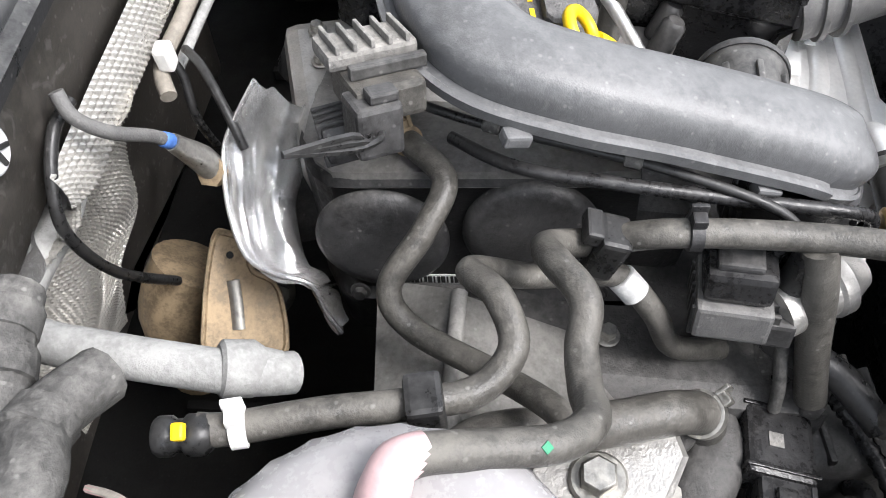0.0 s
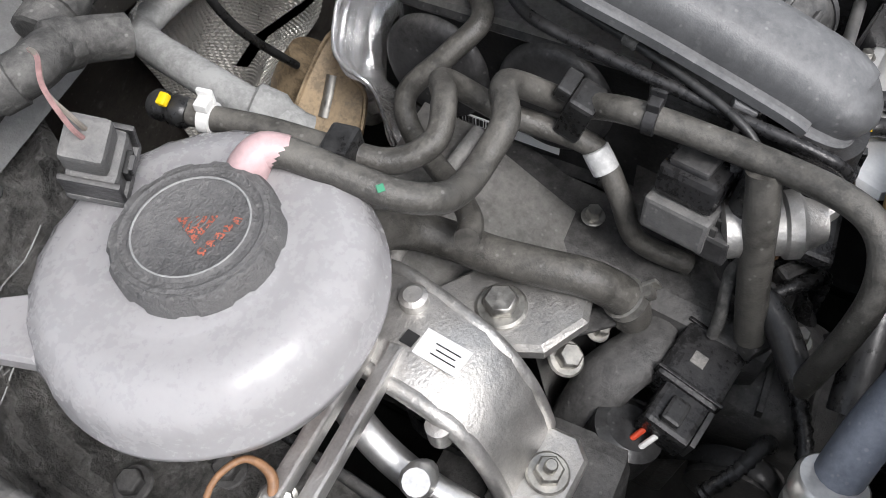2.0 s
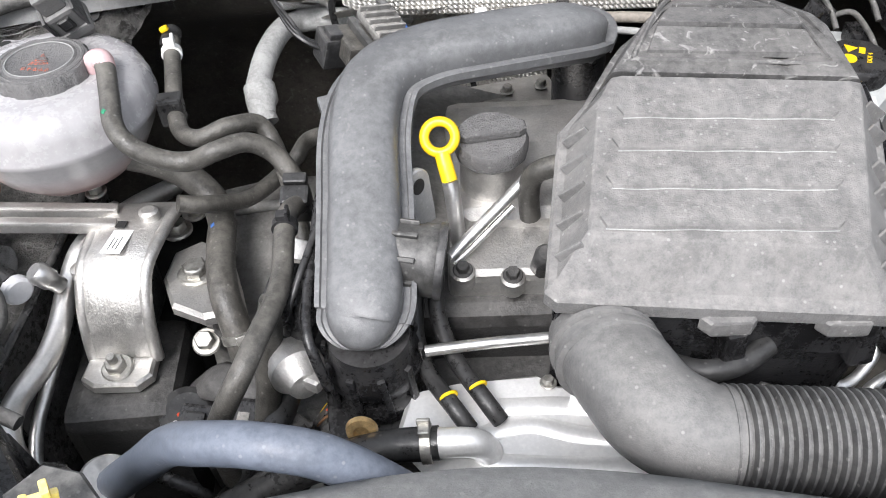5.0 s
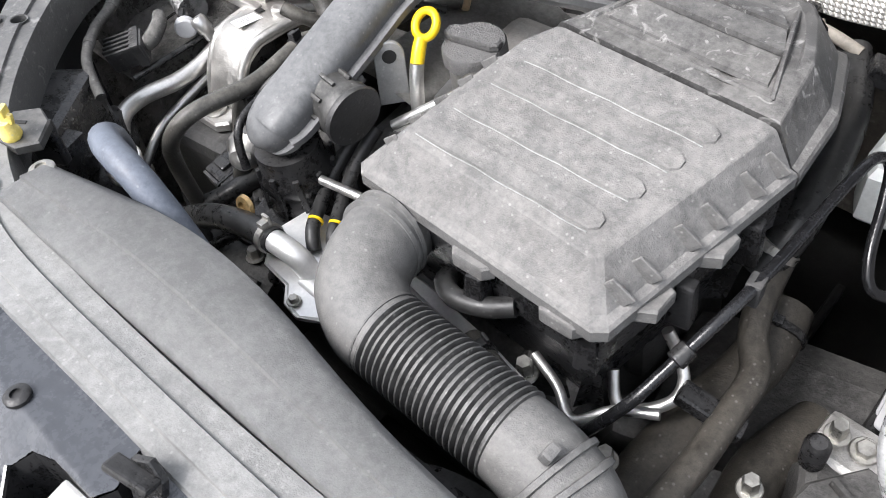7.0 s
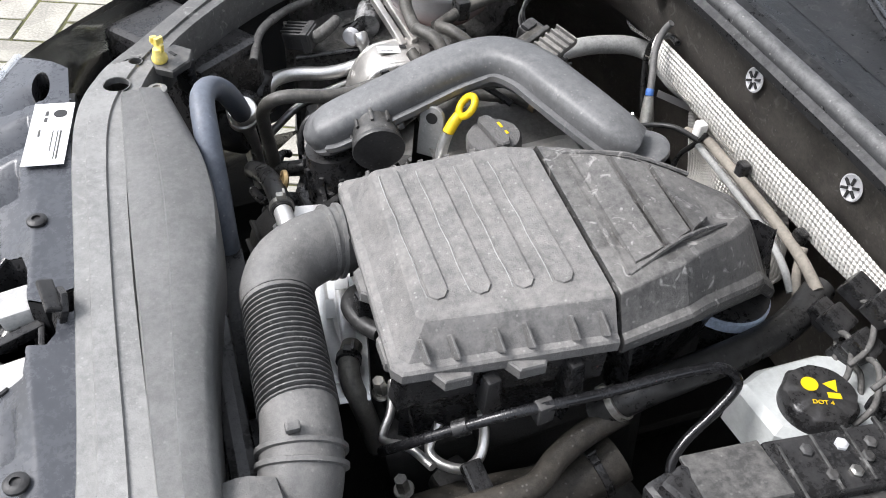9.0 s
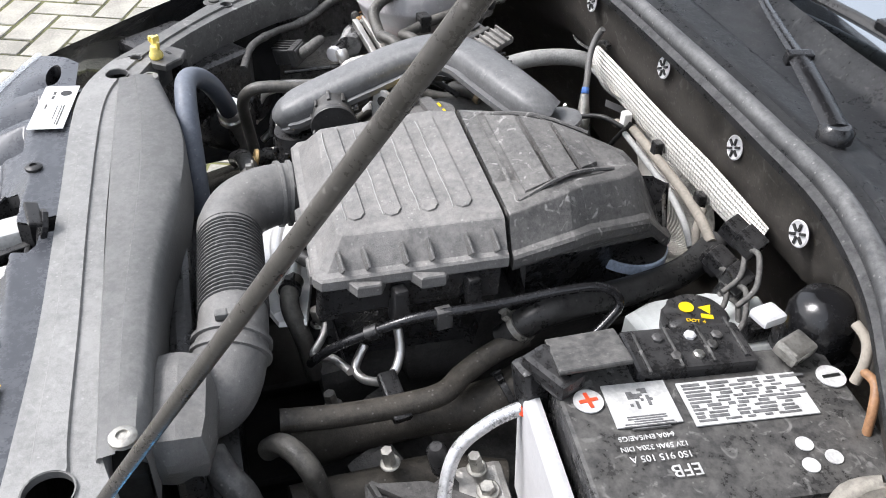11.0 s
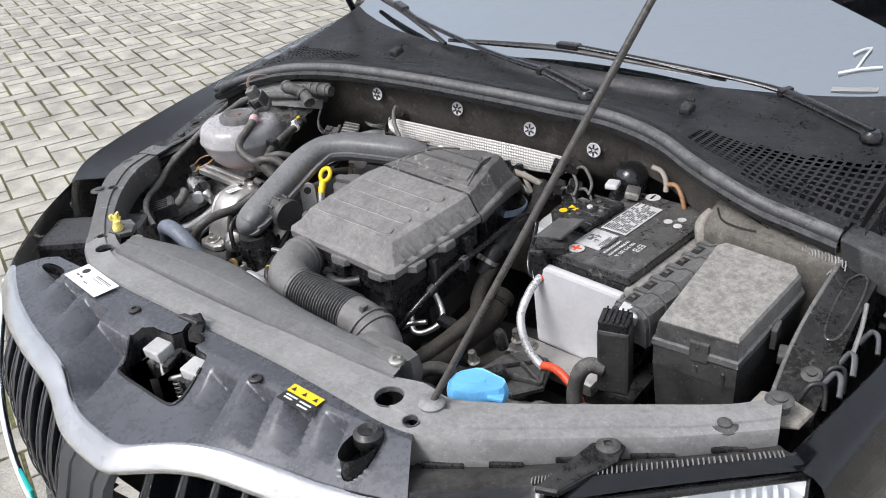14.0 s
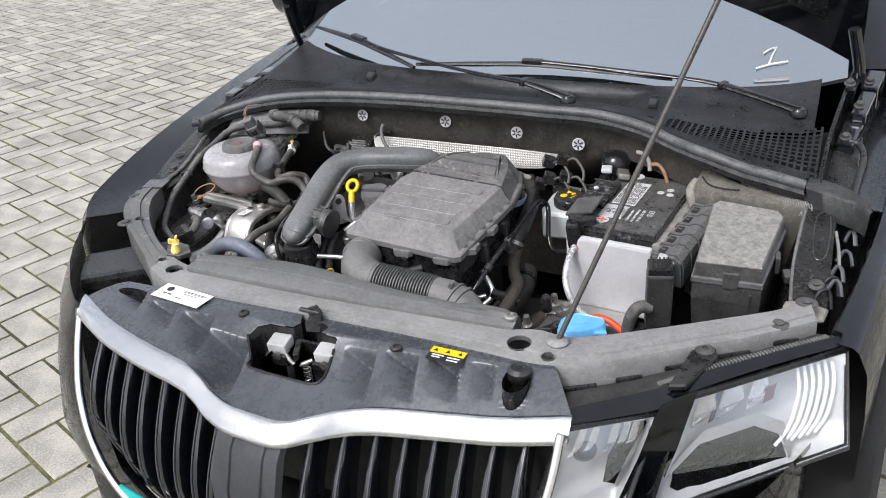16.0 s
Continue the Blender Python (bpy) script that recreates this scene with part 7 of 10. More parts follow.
for x, y in ((-0.142, 0.473), (-0.177, 0.386), (0.02, 0.432)):
    part("plate_bolt", bolt((x, y, 0.709 + 0.10 * (y - 0.43)), (0, 0, 1), 0.0045, 0.005), M["steel"], sv)
part("inlet_pipe", tube([(-0.228, 0.412, 0.728), (-0.205, 0.413, 0.726), (-0.195, 0.415, 0.718), (-0.19, 0.417, 0.705)], 0.011, 14, 5), M["alu_bright"], sv)
part("paper_label", box((0.026, 0.014, 0.0008), (-0.115, 0.452, 0.7165), rot=(6, 0, -12), bevel=0), M["paper"], sv)
part("paper_label", box((0.026, 0.009, 0.0008), (-0.08, 0.432, 0.7145), rot=(6, 0, -10), bevel=0), M["paper"], sv)
for a, b in (((-0.243, 0.505, 0.735), (-0.215, 0.447, 0.722)), ((-0.226, 0.52, 0.745), (-0.192, 0.452, 0.724))):
    A, B = Vector(a), Vector(b)
    h = hose("short black coolant hose with a yellow band", [A + Vector((0.0, 0.03, 0.02)), A, A.lerp(B, 0.5) + Vector((-0.004, 0, -0.004)), B, B + Vector((0.012, -0.012, -0.012))], 0.0068, "rubber_dark", n=6)
    part("yellow_band", lathe([(0.0072, 0), (0.0078, 0.0004), (0.0078, 0.0022), (0.0072, 0.0026)], A.lerp(B, 0.85), B - A, 18), M["yellow"], h)
single("coolant_pipe", tube([(-0.235, 0.482, 0.745), (-0.19, 0.485, 0.748), (-0.13, 0.490, 0.748)], 0.0045, 10, 5), M["alu_pipe"], "thin bright metal coolant pipe", "pipe")
single("coolant_pipe", tube([(0.02, 0.47, 0.705), (0.05, 0.46, 0.70), (0.075, 0.445, 0.695), (0.10, 0.462, 0.712), (0.13, 0.475, 0.72)], 0.0045, 10, 5), M["alu_pipe"], "thin bright bent metal pipe", "pipe")

# ---- dipstick, oil filler, lifting eye ----
ds = thing("dipstick", (-0.215, 0.612, 0.78), "yellow plastic dipstick with a ring handle", "dipstick")
f = frame_of((-0.220, 0.622, 0.841), (-0.08, -0.78, 0.62))
rg = bmesh.new()
loops = []
for k in range(24):
    a = 2 * math.pi * k / 24
    c = f @ Vector((0.0125 * math.cos(a), 0.0125 * math.sin(a), 0))
    u = (f.to_3x3() @ Vector((math.cos(a), math.sin(a), 0)))
    w = f.to_3x3() @ Vector((0, 0, 1))
    loops.append([c + 0.0042 * u * math.cos(b) + 0.0042 * w * math.sin(b) for b in np.linspace(0, 2 * math.pi, 8, endpoint=False)])
loops.append(loops[0])
rings(rg, loops, caps=False)
part("ring_handle", rg, M["yellow"], ds)
part("stem", tube([(-0.2185, 0.613, 0.8315), (-0.216, 0.606, 0.824), (-0.213, 0.599, 0.814)], [0.0062, 0.0066, 0.0066], 12, 4), M["yellow"], ds)
part("guide_tube", tube([(-0.213, 0.599, 0.815), (-0.210, 0.592, 0.79), (-0.205, 0.585, 0.72)], 0.0068, 12, 4), M["alu_pipe"], ds)
oc = thing("oil_filler", (-0.176, 0.646, 0.74), "grey metal oil filler neck with a black cap", "oil filler")
part("neck", lathe([(0.034, -0.02), (0.030, 0.0), (0.0275, 0.012), (0.0265, 0.055), (0.0255, 0.06)], (-0.178, 0.648, 0.755), (0.0, -0.12, 1), 36), M["alu"], oc)
cp = part("cap", lathe([(0.0265, 0), (0.0305, 0.002), (0.0305, 0.013), (0.0285, 0.017), (0.001, 0.0175)], (-0.178, 0.641, 0.812), (0.0, -0.12, 1), 48, wave=lambda a, z: 0.0004 * math.cos(36 * a) if 0.001 < z < 0.014 else 0.0), M["cap_plastic"], oc, "dark grey oil cap")
part("grip_bar", slab([(-0.0285, -0.004), (-0.022, -0.008), (0.022, -0.008), (0.0285, -0.004), (0.0285, 0.004), (0.022, 0.008), (-0.022, 0.008), (-0.0285, 0.004)], 0, 0.009, 0.002, m=frame_of((-0.178, 0.639, 0.829), (0, -0.12, 1), 8)), M["cap_plastic"], cp)
for u, w in ((-0.012, 0.010), (0.003, 0.006)):
    part("oil_symbol", box((w, 0.0032, 0.0006), m=frame_of((-0.178, 0.639, 0.829), (0, -0.12, 1), 8) @ pose(u, 0.014, 0.0006), bevel=0), M["yellow"], cp)
sr = thing("chrome_pipe", (-0.21, 0.575, 0.75), "short bright steel pipe beside the oil filler", "pipe")
part("pipe", tube([(-0.214, 0.560, 0.768), (-0.196, 0.572, 0.781), (-0.165, 0.592, 0.803), (-0.152, 0.602, 0.812)], 0.0048, 12, 5), M["alu_pipe"], sr)
part("pipe", tube([(-0.212, 0.560, 0.760), (-0.194, 0.570, 0.772), (-0.163, 0.590, 0.793)], 0.0032, 10, 4), M["alu_pipe"], sr)
hd = thing("cam_carrier", (-0.17, 0.57, 0.70), "grey cast aluminium carrier with bolts below the oil filler", "casting")
part("body", box((0.105, 0.060, 0.05), (-0.165, 0.585, 0.733), rot=(10, 0, 0), bevel=0.008), M["alu"], hd)
for x, y, z in ((-0.205, 0.556, 0.742), (-0.165, 0.552, 0.738), (-0.128, 0.556, 0.742)):
    part("boss", lathe([(0.010, 0), (0.010, 0.016), (0.007, 0.018)], (x, y, z), (0, -0.2, 1), 18), M["alu"], hd)
    part("bolt", bolt((x, y - 0.003, z + 0.017), (0, -0.2, 1), 0.0055, 0.006), M["block"], hd)
for k in range(2):
    part("black_plug", lathe([(0.007, 0), (0.009, 0.002), (0.009, 0.03), (0.006, 0.034)], (-0.142 + 0.018 * k, 0.562, 0.748), (0.1, -0.4, 1), 16), M["matt_cover"], hd)
ey = thing("lifting_eye", (-0.236, 0.585, 0.74), "flat grey steel engine lifting eye", "lifting eye")
bm = bmesh.new()
out = []
for k in range(13):
    a = math.pi * k / 12
    out.append((0.0145 * math.cos(a), 0.0145 * math.sin(a)))
out += [(-0.0145, -0.05), (0.0145, -0.05)]
fe = frame_of((-0.240, 0.590, 0.818), (0.75, -0.6, 0.1))
rot = fe @ Matrix.Rotation(0, 4, "Z")
up = (fe.to_3x3().inverted() @ Vector((0, 0, 1)))
ang = math.atan2(up.y, up.x) - math.pi / 2
rot = fe @ Matrix.Rotation(ang, 4, "Z")
hole = [(0.0065 * math.cos(a), 0.0065 * math.sin(a)) for a in np.linspace(0, 2 * math.pi, 12, endpoint=False)]
slab(out, -0.003, 0.003, 0.001, bm, rot)
part("plate", bm, M["cover_grey"], ey)
# black ring on the uncut plate, painted dark as the eye's opening
part("hole", lathe([(0.003, -0.0036), (0.0068, -0.0036), (0.0068, 0.0036), (0.003, 0.0036)], (-0.240, 0.590, 0.818), (0.75, -0.6, 0.1), 20), M["shadow_black"], ey)

# ---- engine mount ----
mt = thing("engine_mount", (-0.515, 0.60, 0.58), "cast aluminium engine mount with a white label", "engine mount")
arch = bmesh.new()
prof = [(0.560, 0.655), (0.563, 0.672), (0.571, 0.700), (0.585, 0.725), (0.603, 0.738), (0.640, 0.743), (0.665, 0.742), (0.68, 0.735)]
loops = []
for y, z in prof:
    w = float(np.interp(y, [0.54, 0.58, 0.62, 0.68], [0.030, 0.028, 0.030, 0.034]))
    cx = float(np.interp(y, [0.54, 0.60, 0.68], [-0.516, -0.510, -0.500]))
    loops.append([(cx - w, y, z), (cx - w * 0.7, y - 0.002, z + 0.003), (cx + w * 0.7, y - 0.002, z + 0.003), (cx + w, y, z), (cx + w, y + 0.006, z - 0.014), (cx - w, y + 0.006, z - 0.014)])
rings(arch, loops, smooth=True)
part("arch", arch, M["alu"], mt)
for sx in (-1, 1):
    rim = bmesh.new()
    tube([(float(np.interp(y, [0.54, 0.60, 0.68], [-0.516, -0.510, -0.500])) + sx * float(np.interp(y, [0.54, 0.58, 0.62, 0.68], [0.030, 0.028, 0.030, 0.034])), y + 0.002, z - 0.004) for y, z in prof], 0.006, 8, 3, rim)
    part("rim", rim, M["alu"], mt)
part("foot", slab([(-0.548, 0.537), (-0.535, 0.528), (-0.495, 0.528), (-0.484, 0.540), (-0.486, 0.575), (-0.546, 0.575)], 0.642, 0.656, 0.003), M["alu"], mt)
part("stud_nut", bolt((-0.516, 0.546, 0.657), (0, -0.15, 1), 0.0095, 0.009, stud=0.008), M["steel"], mt)
part("boss", lathe([(0.009, 0), (0.009, 0.018), (0.006, 0.02)], (-0.487, 0.648, 0.735), seg=16), M["alu"], mt)
part("boss", lathe([(0.008, 0), (0.008, 0.016), (0.004, 0.017)], (-0.543, 0.600, 0.715), seg=16), M["alu"], mt)
part("label", box((0.018, 0.044, 0.0008), (-0.508, 0.622, 0.7455), rot=(-4, 0, -6), bevel=0), M["paper"], mt, "white printed label")
part("label_code", box((0.009, 0.009, 0.0008), (-0.510, 0.637, 0.7475), rot=(-4, 0, -6), bevel=0), M["ink"], mt)
for k in range(3):
    part("label_bar", box((0.0009, 0.018 - 0.004 * (k % 2), 0.0008), (-0.513 + 0.0035 * k, 0.613, 0.7462), rot=(-4, 0, -6), bevel=0), M["ink"], mt)
part("rubber_core", box((0.05, 0.05, 0.06), (-0.512, 0.610, 0.690), bevel=0.012), M["rubber_dark"], mt)
part("pedestal", box((0.10, 0.12, 0.17), (-0.518, 0.562, 0.555), rot=(0, 0, 4), bevel=0.016), M["block"], mt)
part("side_arm", box((0.115, 0.010, 0.012), (-0.575, 0.650, 0.756), rot=(0, 10, 8), bevel=0.002), M["alu"], mt)
part("side_arm", box((0.115, 0.010, 0.012), (-0.573, 0.634, 0.752), rot=(0, 10, 8), bevel=0.002), M["alu"], mt)
part("arm_bolt", bolt((-0.626, 0.643, 0.757), (-0.1, -0.5, 0.85), 0.0078, 0.008), M["steel"], mt)
br = thing("timing_bracket", (-0.44, 0.60, 0.64), "cast aluminium bracket bolted to the timing cover", "bracket")
part("plate", slab([(-0.475, 0.645), (-0.452, 0.660), (-0.42, 0.640), (-0.405, 0.600), (-0.395, 0.570), (-0.43, 0.560), (-0.462, 0.575), (-0.478, 0.61)], 0.690, 0.706, 0.004), M["alu"], br)
for x, y, z, r in ((-0.447, 0.613, 0.706, 0.0115), (-0.478, 0.672, 0.706, 0.010), (-0.44, 0.571, 0.66, 0.009), (-0.408, 0.562, 0.655, 0.006)):
    part("bolt", bolt((x, y, z), (0.0, -0.5 if z < 0.7 else 0, 1), r, 0.009), M["steel"], br)
bc = thing("belt_cover", (-0.38, 0.66, 0.60), "dusty grey plastic timing belt cover", "cover")
part("panel", sheet([[(-0.462, 0.735, 0.700), (-0.40, 0.748, 0.705), (-0.31, 0.755, 0.705)], [(-0.452, 0.698, 0.703), (-0.39, 0.702, 0.710), (-0.322, 0.700, 0.712)], [(-0.450, 0.690, 0.698), (-0.388, 0.694, 0.704), (-0.324, 0.692, 0.706)], [(-0.448, 0.64, 0.682), (-0.385, 0.64, 0.684), (-0.330, 0.64, 0.682)], [(-0.445, 0.592, 0.660), (-0.385, 0.588, 0.660), (-0.336, 0.585, 0.658)], [(-0.445, 0.580, 0.57), (-0.385, 0.572, 0.57), (-0.336, 0.568, 0.57)]], 0.006, smooth=False), M["grey_panel"], bc)
part("side_wall", sheet([[(-0.324, 0.692, 0.704), (-0.330, 0.64, 0.680), (-0.336, 0.585, 0.656)], [(-0.320, 0.692, 0.60), (-0.324, 0.64, 0.60), (-0.330, 0.585, 0.60)]], 0.004, smooth=False), M["grey_panel"], bc)
part("edge_rib", tube([(-0.455, 0.696, 0.704), (-0.39, 0.700, 0.711), (-0.325, 0.698, 0.713)], 0.0055, 8, 4), M["grey_panel"], bc)
tc = thing("cam_belt_cover", (-0.29, 0.70, 0.68), "black plastic upper belt cover with two round bulges", "cover")


def cam_rows(prof, y0, y1, n=18):
    rows = []
    for x, z in prof:
        row = []
        for y in np.linspace(y0, y1, n):
            e = max(0.0, (y - (y1 - 0.03)) / 0.03)
            row.append((x + 0.035 * e * e, y, z - 0.006 * e * e))
        rows.append(row)
    return rows


part("shell", sheet(cam_rows(((-0.300, 0.62), (-0.301, 0.655), (-0.306, 0.668), (-0.306, 0.674), (-0.298, 0.678), (-0.294, 0.71), (-0.288, 0.776), (-0.291, 0.780), (-0.286, 0.786), (-0.276, 0.786)), 0.585, 0.803), 0.004), M["matt_cover"], tc)
part("top_panel", sheet(cam_rows(((-0.290, 0.778), (-0.286, 0.7885), (-0.26, 0.787), (-0.23, 0.779), (-0.19, 0.766)), 0.586, 0.80), 0.004), M["grey_panel"], tc, "dusty grey top of the belt cover")
for y, z in ((0.750, 0.730), (0.651, 0.738)):
    part("round_bulge", lathe([(0.045, 0), (0.045, 0.003), (0.040, 0.008), (0.032, 0.009), (0.002, 0.009)], (-0.2925, y, z), (-1, 0, 0.12), 48), M["matt_cover"], tc)
for y in (0.605, 0.69, 0.772):
    part("cover_screw", bolt((-0.303, y, 0.680), (-1, 0, 0.3), 0.005, 0.005), M["block"], tc)
part("barcode_label", box((0.0008, 0.10, 0.009), (-0.2985, 0.695, 0.689), rot=(0, 8, 0), bevel=0), M["paper"], tc, "white barcode strip")
for k in range(14):
    part("barcode_bar", box((0.0008, 0.0012 + 0.0008 * (k % 3), 0.006), (-0.2992, 0.737 - 0.0031 * k, 0.689), rot=(0, 8, 0), bevel=0), M["ink"], tc)

# ---- pump, connectors and pipes ahead of the engine ----
pp = thing("vacuum_pump", (-0.345, 0.535, 0.70), "grey and black solenoid valve block", "valve")
VF = pose(-0.338, 0.531, 0.752, 0, 8, -8)
part("coil", box((0.044, 0.040, 0.024), m=VF @ pose(0, 0, 0.012), bevel=0.005), M["black_plastic"], pp)
part("coil_lid", box((0.030, 0.026, 0.006), m=VF @ pose(-0.003, 0.002, 0.026), bevel=0.002), M["matt_cover"], pp)
part("coil_latch", box((0.010, 0.012, 0.006), m=VF @ pose(0.004, 0.004, 0.031), bevel=0.0015), M["black_plastic"], pp)
part("body", box((0.046, 0.044, 0.026), m=VF @ pose(-0.004, 0, -0.014), bevel=0.003), M["hose_plastic"], pp)
for k in range(5):
    part("body_fin", box((0.003, 0.050, 0.024), m=VF @ pose(-0.022 + 0.009 * k, -0.001, -0.016), bevel=0.0008), M["fuse_base"], pp)
part("body_step", box((0.030, 0.020, 0.020), m=VF @ pose(-0.010, -0.026, -0.020), bevel=0.003), M["matt_cover"], pp)
part("silver_end", lathe([(0.012, 0), (0.019, 0.002), (0.019, 0.036), (0.0215, 0.038), (0.0215, 0.046), (0.017, 0.05), (0.012, 0.062), (0.004, 0.064)], (-0.352, 0.510, 0.737), (0.45, -0.85, 0.05), 28), M["alu"], pp, "silver cast valve end")
part("silver_lug", box((0.018, 0.014, 0.012), (-0.318, 0.458, 0.744), rot=(0, 0, -28), bevel=0.004), M["alu"], pp)
part("elbow_plug", tube([VF @ Vector((0.006, -0.012, 0.02)), VF @ Vector((0.014, -0.026, 0.018)), VF @ Vector((0.012, -0.034, 0.0)), VF @ Vector((0.010, -0.036, -0.02))], [0.010, 0.0105, 0.009, 0.007], 10, 4), M["black_plastic"], pp)
part("cable", tube([VF @ Vector((0.010, -0.036, -0.02)), (-0.355, 0.495, 0.70), (-0.368, 0.492, 0.672), (-0.375, 0.492, 0.652)], 0.0045, 8, 5), M["tape"], pp)
cn = thing("wiring_connector", (-0.42, 0.49, 0.60), "large black wiring connector with red and white wires", "connector")
part("housing", box((0.075, 0.046, 0.030), m=pose(-0.385, 0.492, 0.634, 14, 4, -6)), M["black_plastic"], cn)
part("plug", box((0.036, 0.034, 0.026), m=pose(-0.436, 0.495, 0.636, 14, 4, -6)), M["black_plastic"], cn)
part("latch", box((0.020, 0.014, 0.006), m=pose(-0.438, 0.493, 0.651, 14, 4, -6)), M["rubber_dark"], cn)
for u in (-0.032, 0.012, 0.034):
    part("ridge", box((0.003, 0.049, 0.033), m=pose(-0.385, 0.492, 0.634, 14, 4, -6) @ pose(u, 0, 0), bevel=0.0008), M["black_plastic"], cn)
part("moulded_code", box((0.010, 0.010, 0.001), m=pose(-0.385, 0.492, 0.634, 14, 4, -6) @ pose(-0.012, 0.004, 0.0155), bevel=0), M["fuse_lid"], cn)
part("clip_frame", box((0.030, 0.004, 0.020), m=pose(-0.436, 0.495, 0.636, 14, 4, -6) @ pose(0, -0.019, 0.002), bevel=0.001), M["matt_cover"], cn)
part("boot", tube([(-0.350, 0.490, 0.640), (-0.335, 0.489, 0.645), (-0.322, 0.487, 0.652), (-0.315, 0.486, 0.668)], [0.016, 0.015, 0.011, 0.008], 12, 4), M["tape"], cn)
for k, mm in enumerate(("yellow", "red", "brown_wire")):
    part("loose_wire", tube([(-0.330, 0.488 - 0.004 * k, 0.655), (-0.318, 0.492 - 0.007 * k, 0.672), (-0.306, 0.486 - 0.006 * k, 0.668), (-0.30, 0.48, 0.64)], 0.0012, 6, 4), M[mm], cn)
for k, mm in enumerate(("red", "white")):
    part("wire", tube([(-0.450 - 0.002 * k, 0.506 - 0.008 * k, 0.637), (-0.466, 0.516 - 0.008 * k, 0.625), (-0.475, 0.52, 0.59)], 0.0022, 8, 4), M[mm], cn)
sb = thing("support_bracket", (-0.40, 0.56, 0.52), "dusty black cast support arm beside the mount", "bracket")
part("arm", tube([(-0.462, 0.56, 0.60), (-0.43, 0.545, 0.635), (-0.40, 0.53, 0.642), (-0.37, 0.53, 0.64)], [0.016, 0.022, 0.02, 0.014], 12, 5, flat=0.6), M["block"], sb)
part("stem", box((0.03, 0.05, 0.14), (-0.44, 0.53, 0.55), rot=(10, 0, 10), bevel=0.01), M["block"], sb)
part("round_cup", lathe([(0.02, 0), (0.025, 0.004), (0.025, 0.03), (0.018, 0.034)], (-0.462, 0.525, 0.60), (0.3, -0.3, 1), 24), M["rubber_dark"], sb)
acp = thing("air_conditioning_pipe", (-0.57, 0.58, 0.5), "bright aluminium air conditioning pipe with a valve cap", "pipe")
part("pipe", tube([(-0.50, 0.75, 0.70), (-0.53, 0.70, 0.712), (-0.558, 0.65, 0.714), (-0.567, 0.61, 0.698), (-0.567, 0.57, 0.686), (-0.569, 0.535, 0.682), (-0.580, 0.49, 0.680), (-0.572, 0.455, 0.672), (-0.555, 0.435, 0.63)], 0.0102, 16, 6), M["alu_pipe"], acp)
part("second_pipe", tube([(-0.578, 0.59, 0.66), (-0.582, 0.55, 0.645), (-0.588, 0.50, 0.62), (-0.58, 0.45, 0.58)], 0.006, 12, 5), M["alu_pipe"], acp)
part("valve_stem", lathe([(0.008, 0), (0.008, 0.01), (0.010, 0.012), (0.0105, 0.026), (0.008, 0.030)], (-0.565, 0.598, 0.711), (-0.45, -0.2, 0.85), 12), M["alu_pipe"], acp)

# ---- small fittings in the corner beside the mount ----
lc = thing("loom_clip", (-0.69, 0.66, 0.78), "black plastic clip holding the wing harness", "clip")
part("clip_band", lathe([(0.010, 0), (0.0115, 0.001), (0.0115, 0.009), (0.010, 0.010)], (-0.6935, 0.662, 0.797), (0.1, 0.75, 0.5), 16), M["black_plastic"], lc)
part("clip_tail", box((0.018, 0.006, 0.008), (-0.705, 0.664, 0.800), rot=(0, 0, 20), bevel=0.001), M["black_plastic"], lc)
for x, y, z, r in ((-0.556, 0.700, 0.735, 0.007), (-0.47, 0.705, 0.70, 0.0085), (-0.335, 0.60, 0.676, 0.006), (-0.43, 0.70, 0.697, 0.006)):
    bo = thing("flange_bolt", (x, y, z), "dull hexagon bolt on a dusty casting", "bolt", "loose-standing bolts")
    part("head", bolt((x, y, z), (0, -0.1, 1), r, 0.008), M["steel"], bo)
hp = thing("hose_bracket", (-0.44, 0.645, 0.69), "flat grey metal bracket under the coolant hose", "bracket")
part("strip", slab([(-0.44, 0.60), (-0.425, 0.60), (-0.40, 0.56), (-0.385, 0.545), (-0.395, 0.535), (-0.43, 0.57)], 0.672, 0.676, 0.001), M["block"], hp)
part("bolt", bolt((-0.392, 0.543, 0.676), (0, 0, 1), 0.006, 0.007), M["steel"], hp)
vw = thing("sensor_cable", (-0.34, 0.70, 0.78), "thin black sensor cable with tape along the intake pipe", "cable")
part("cable", tube([(-0.258, 0.75, 0.835), (-0.266, 0.72, 0.828), (-0.278, 0.68, 0.822), (-0.295, 0.625, 0.82), (-0.310, 0.571, 0.815), (-0.325, 0.515, 0.80), (-0.337, 0.49, 0.775)], 0.003, 8, 6), M["rubber_dark"], vw)
for p, d in (((-0.278, 0.68, 0.822), (-0.3, -1, -0.05)), ((-0.302, 0.60, 0.818), (-0.28, -1, -0.06))):
    part("tape_band", lathe([(0.003, 0), (0.0042, 0.001), (0.0042, 0.010), (0.003, 0.011)], p, d, 10), M["tape"], vw)

# ---- heat shields behind the engine ----
def mesh_mat():
    """Aluminium foil with a film of dirt."""
    m = surf("embossed_foil", (0.58, 0.565, 0.53), 0.32, metal=0.6, var=0.12, scale=10, bump=0.1, dust=(0.45, 0.42, 0.37), amount=0.35)
    return m


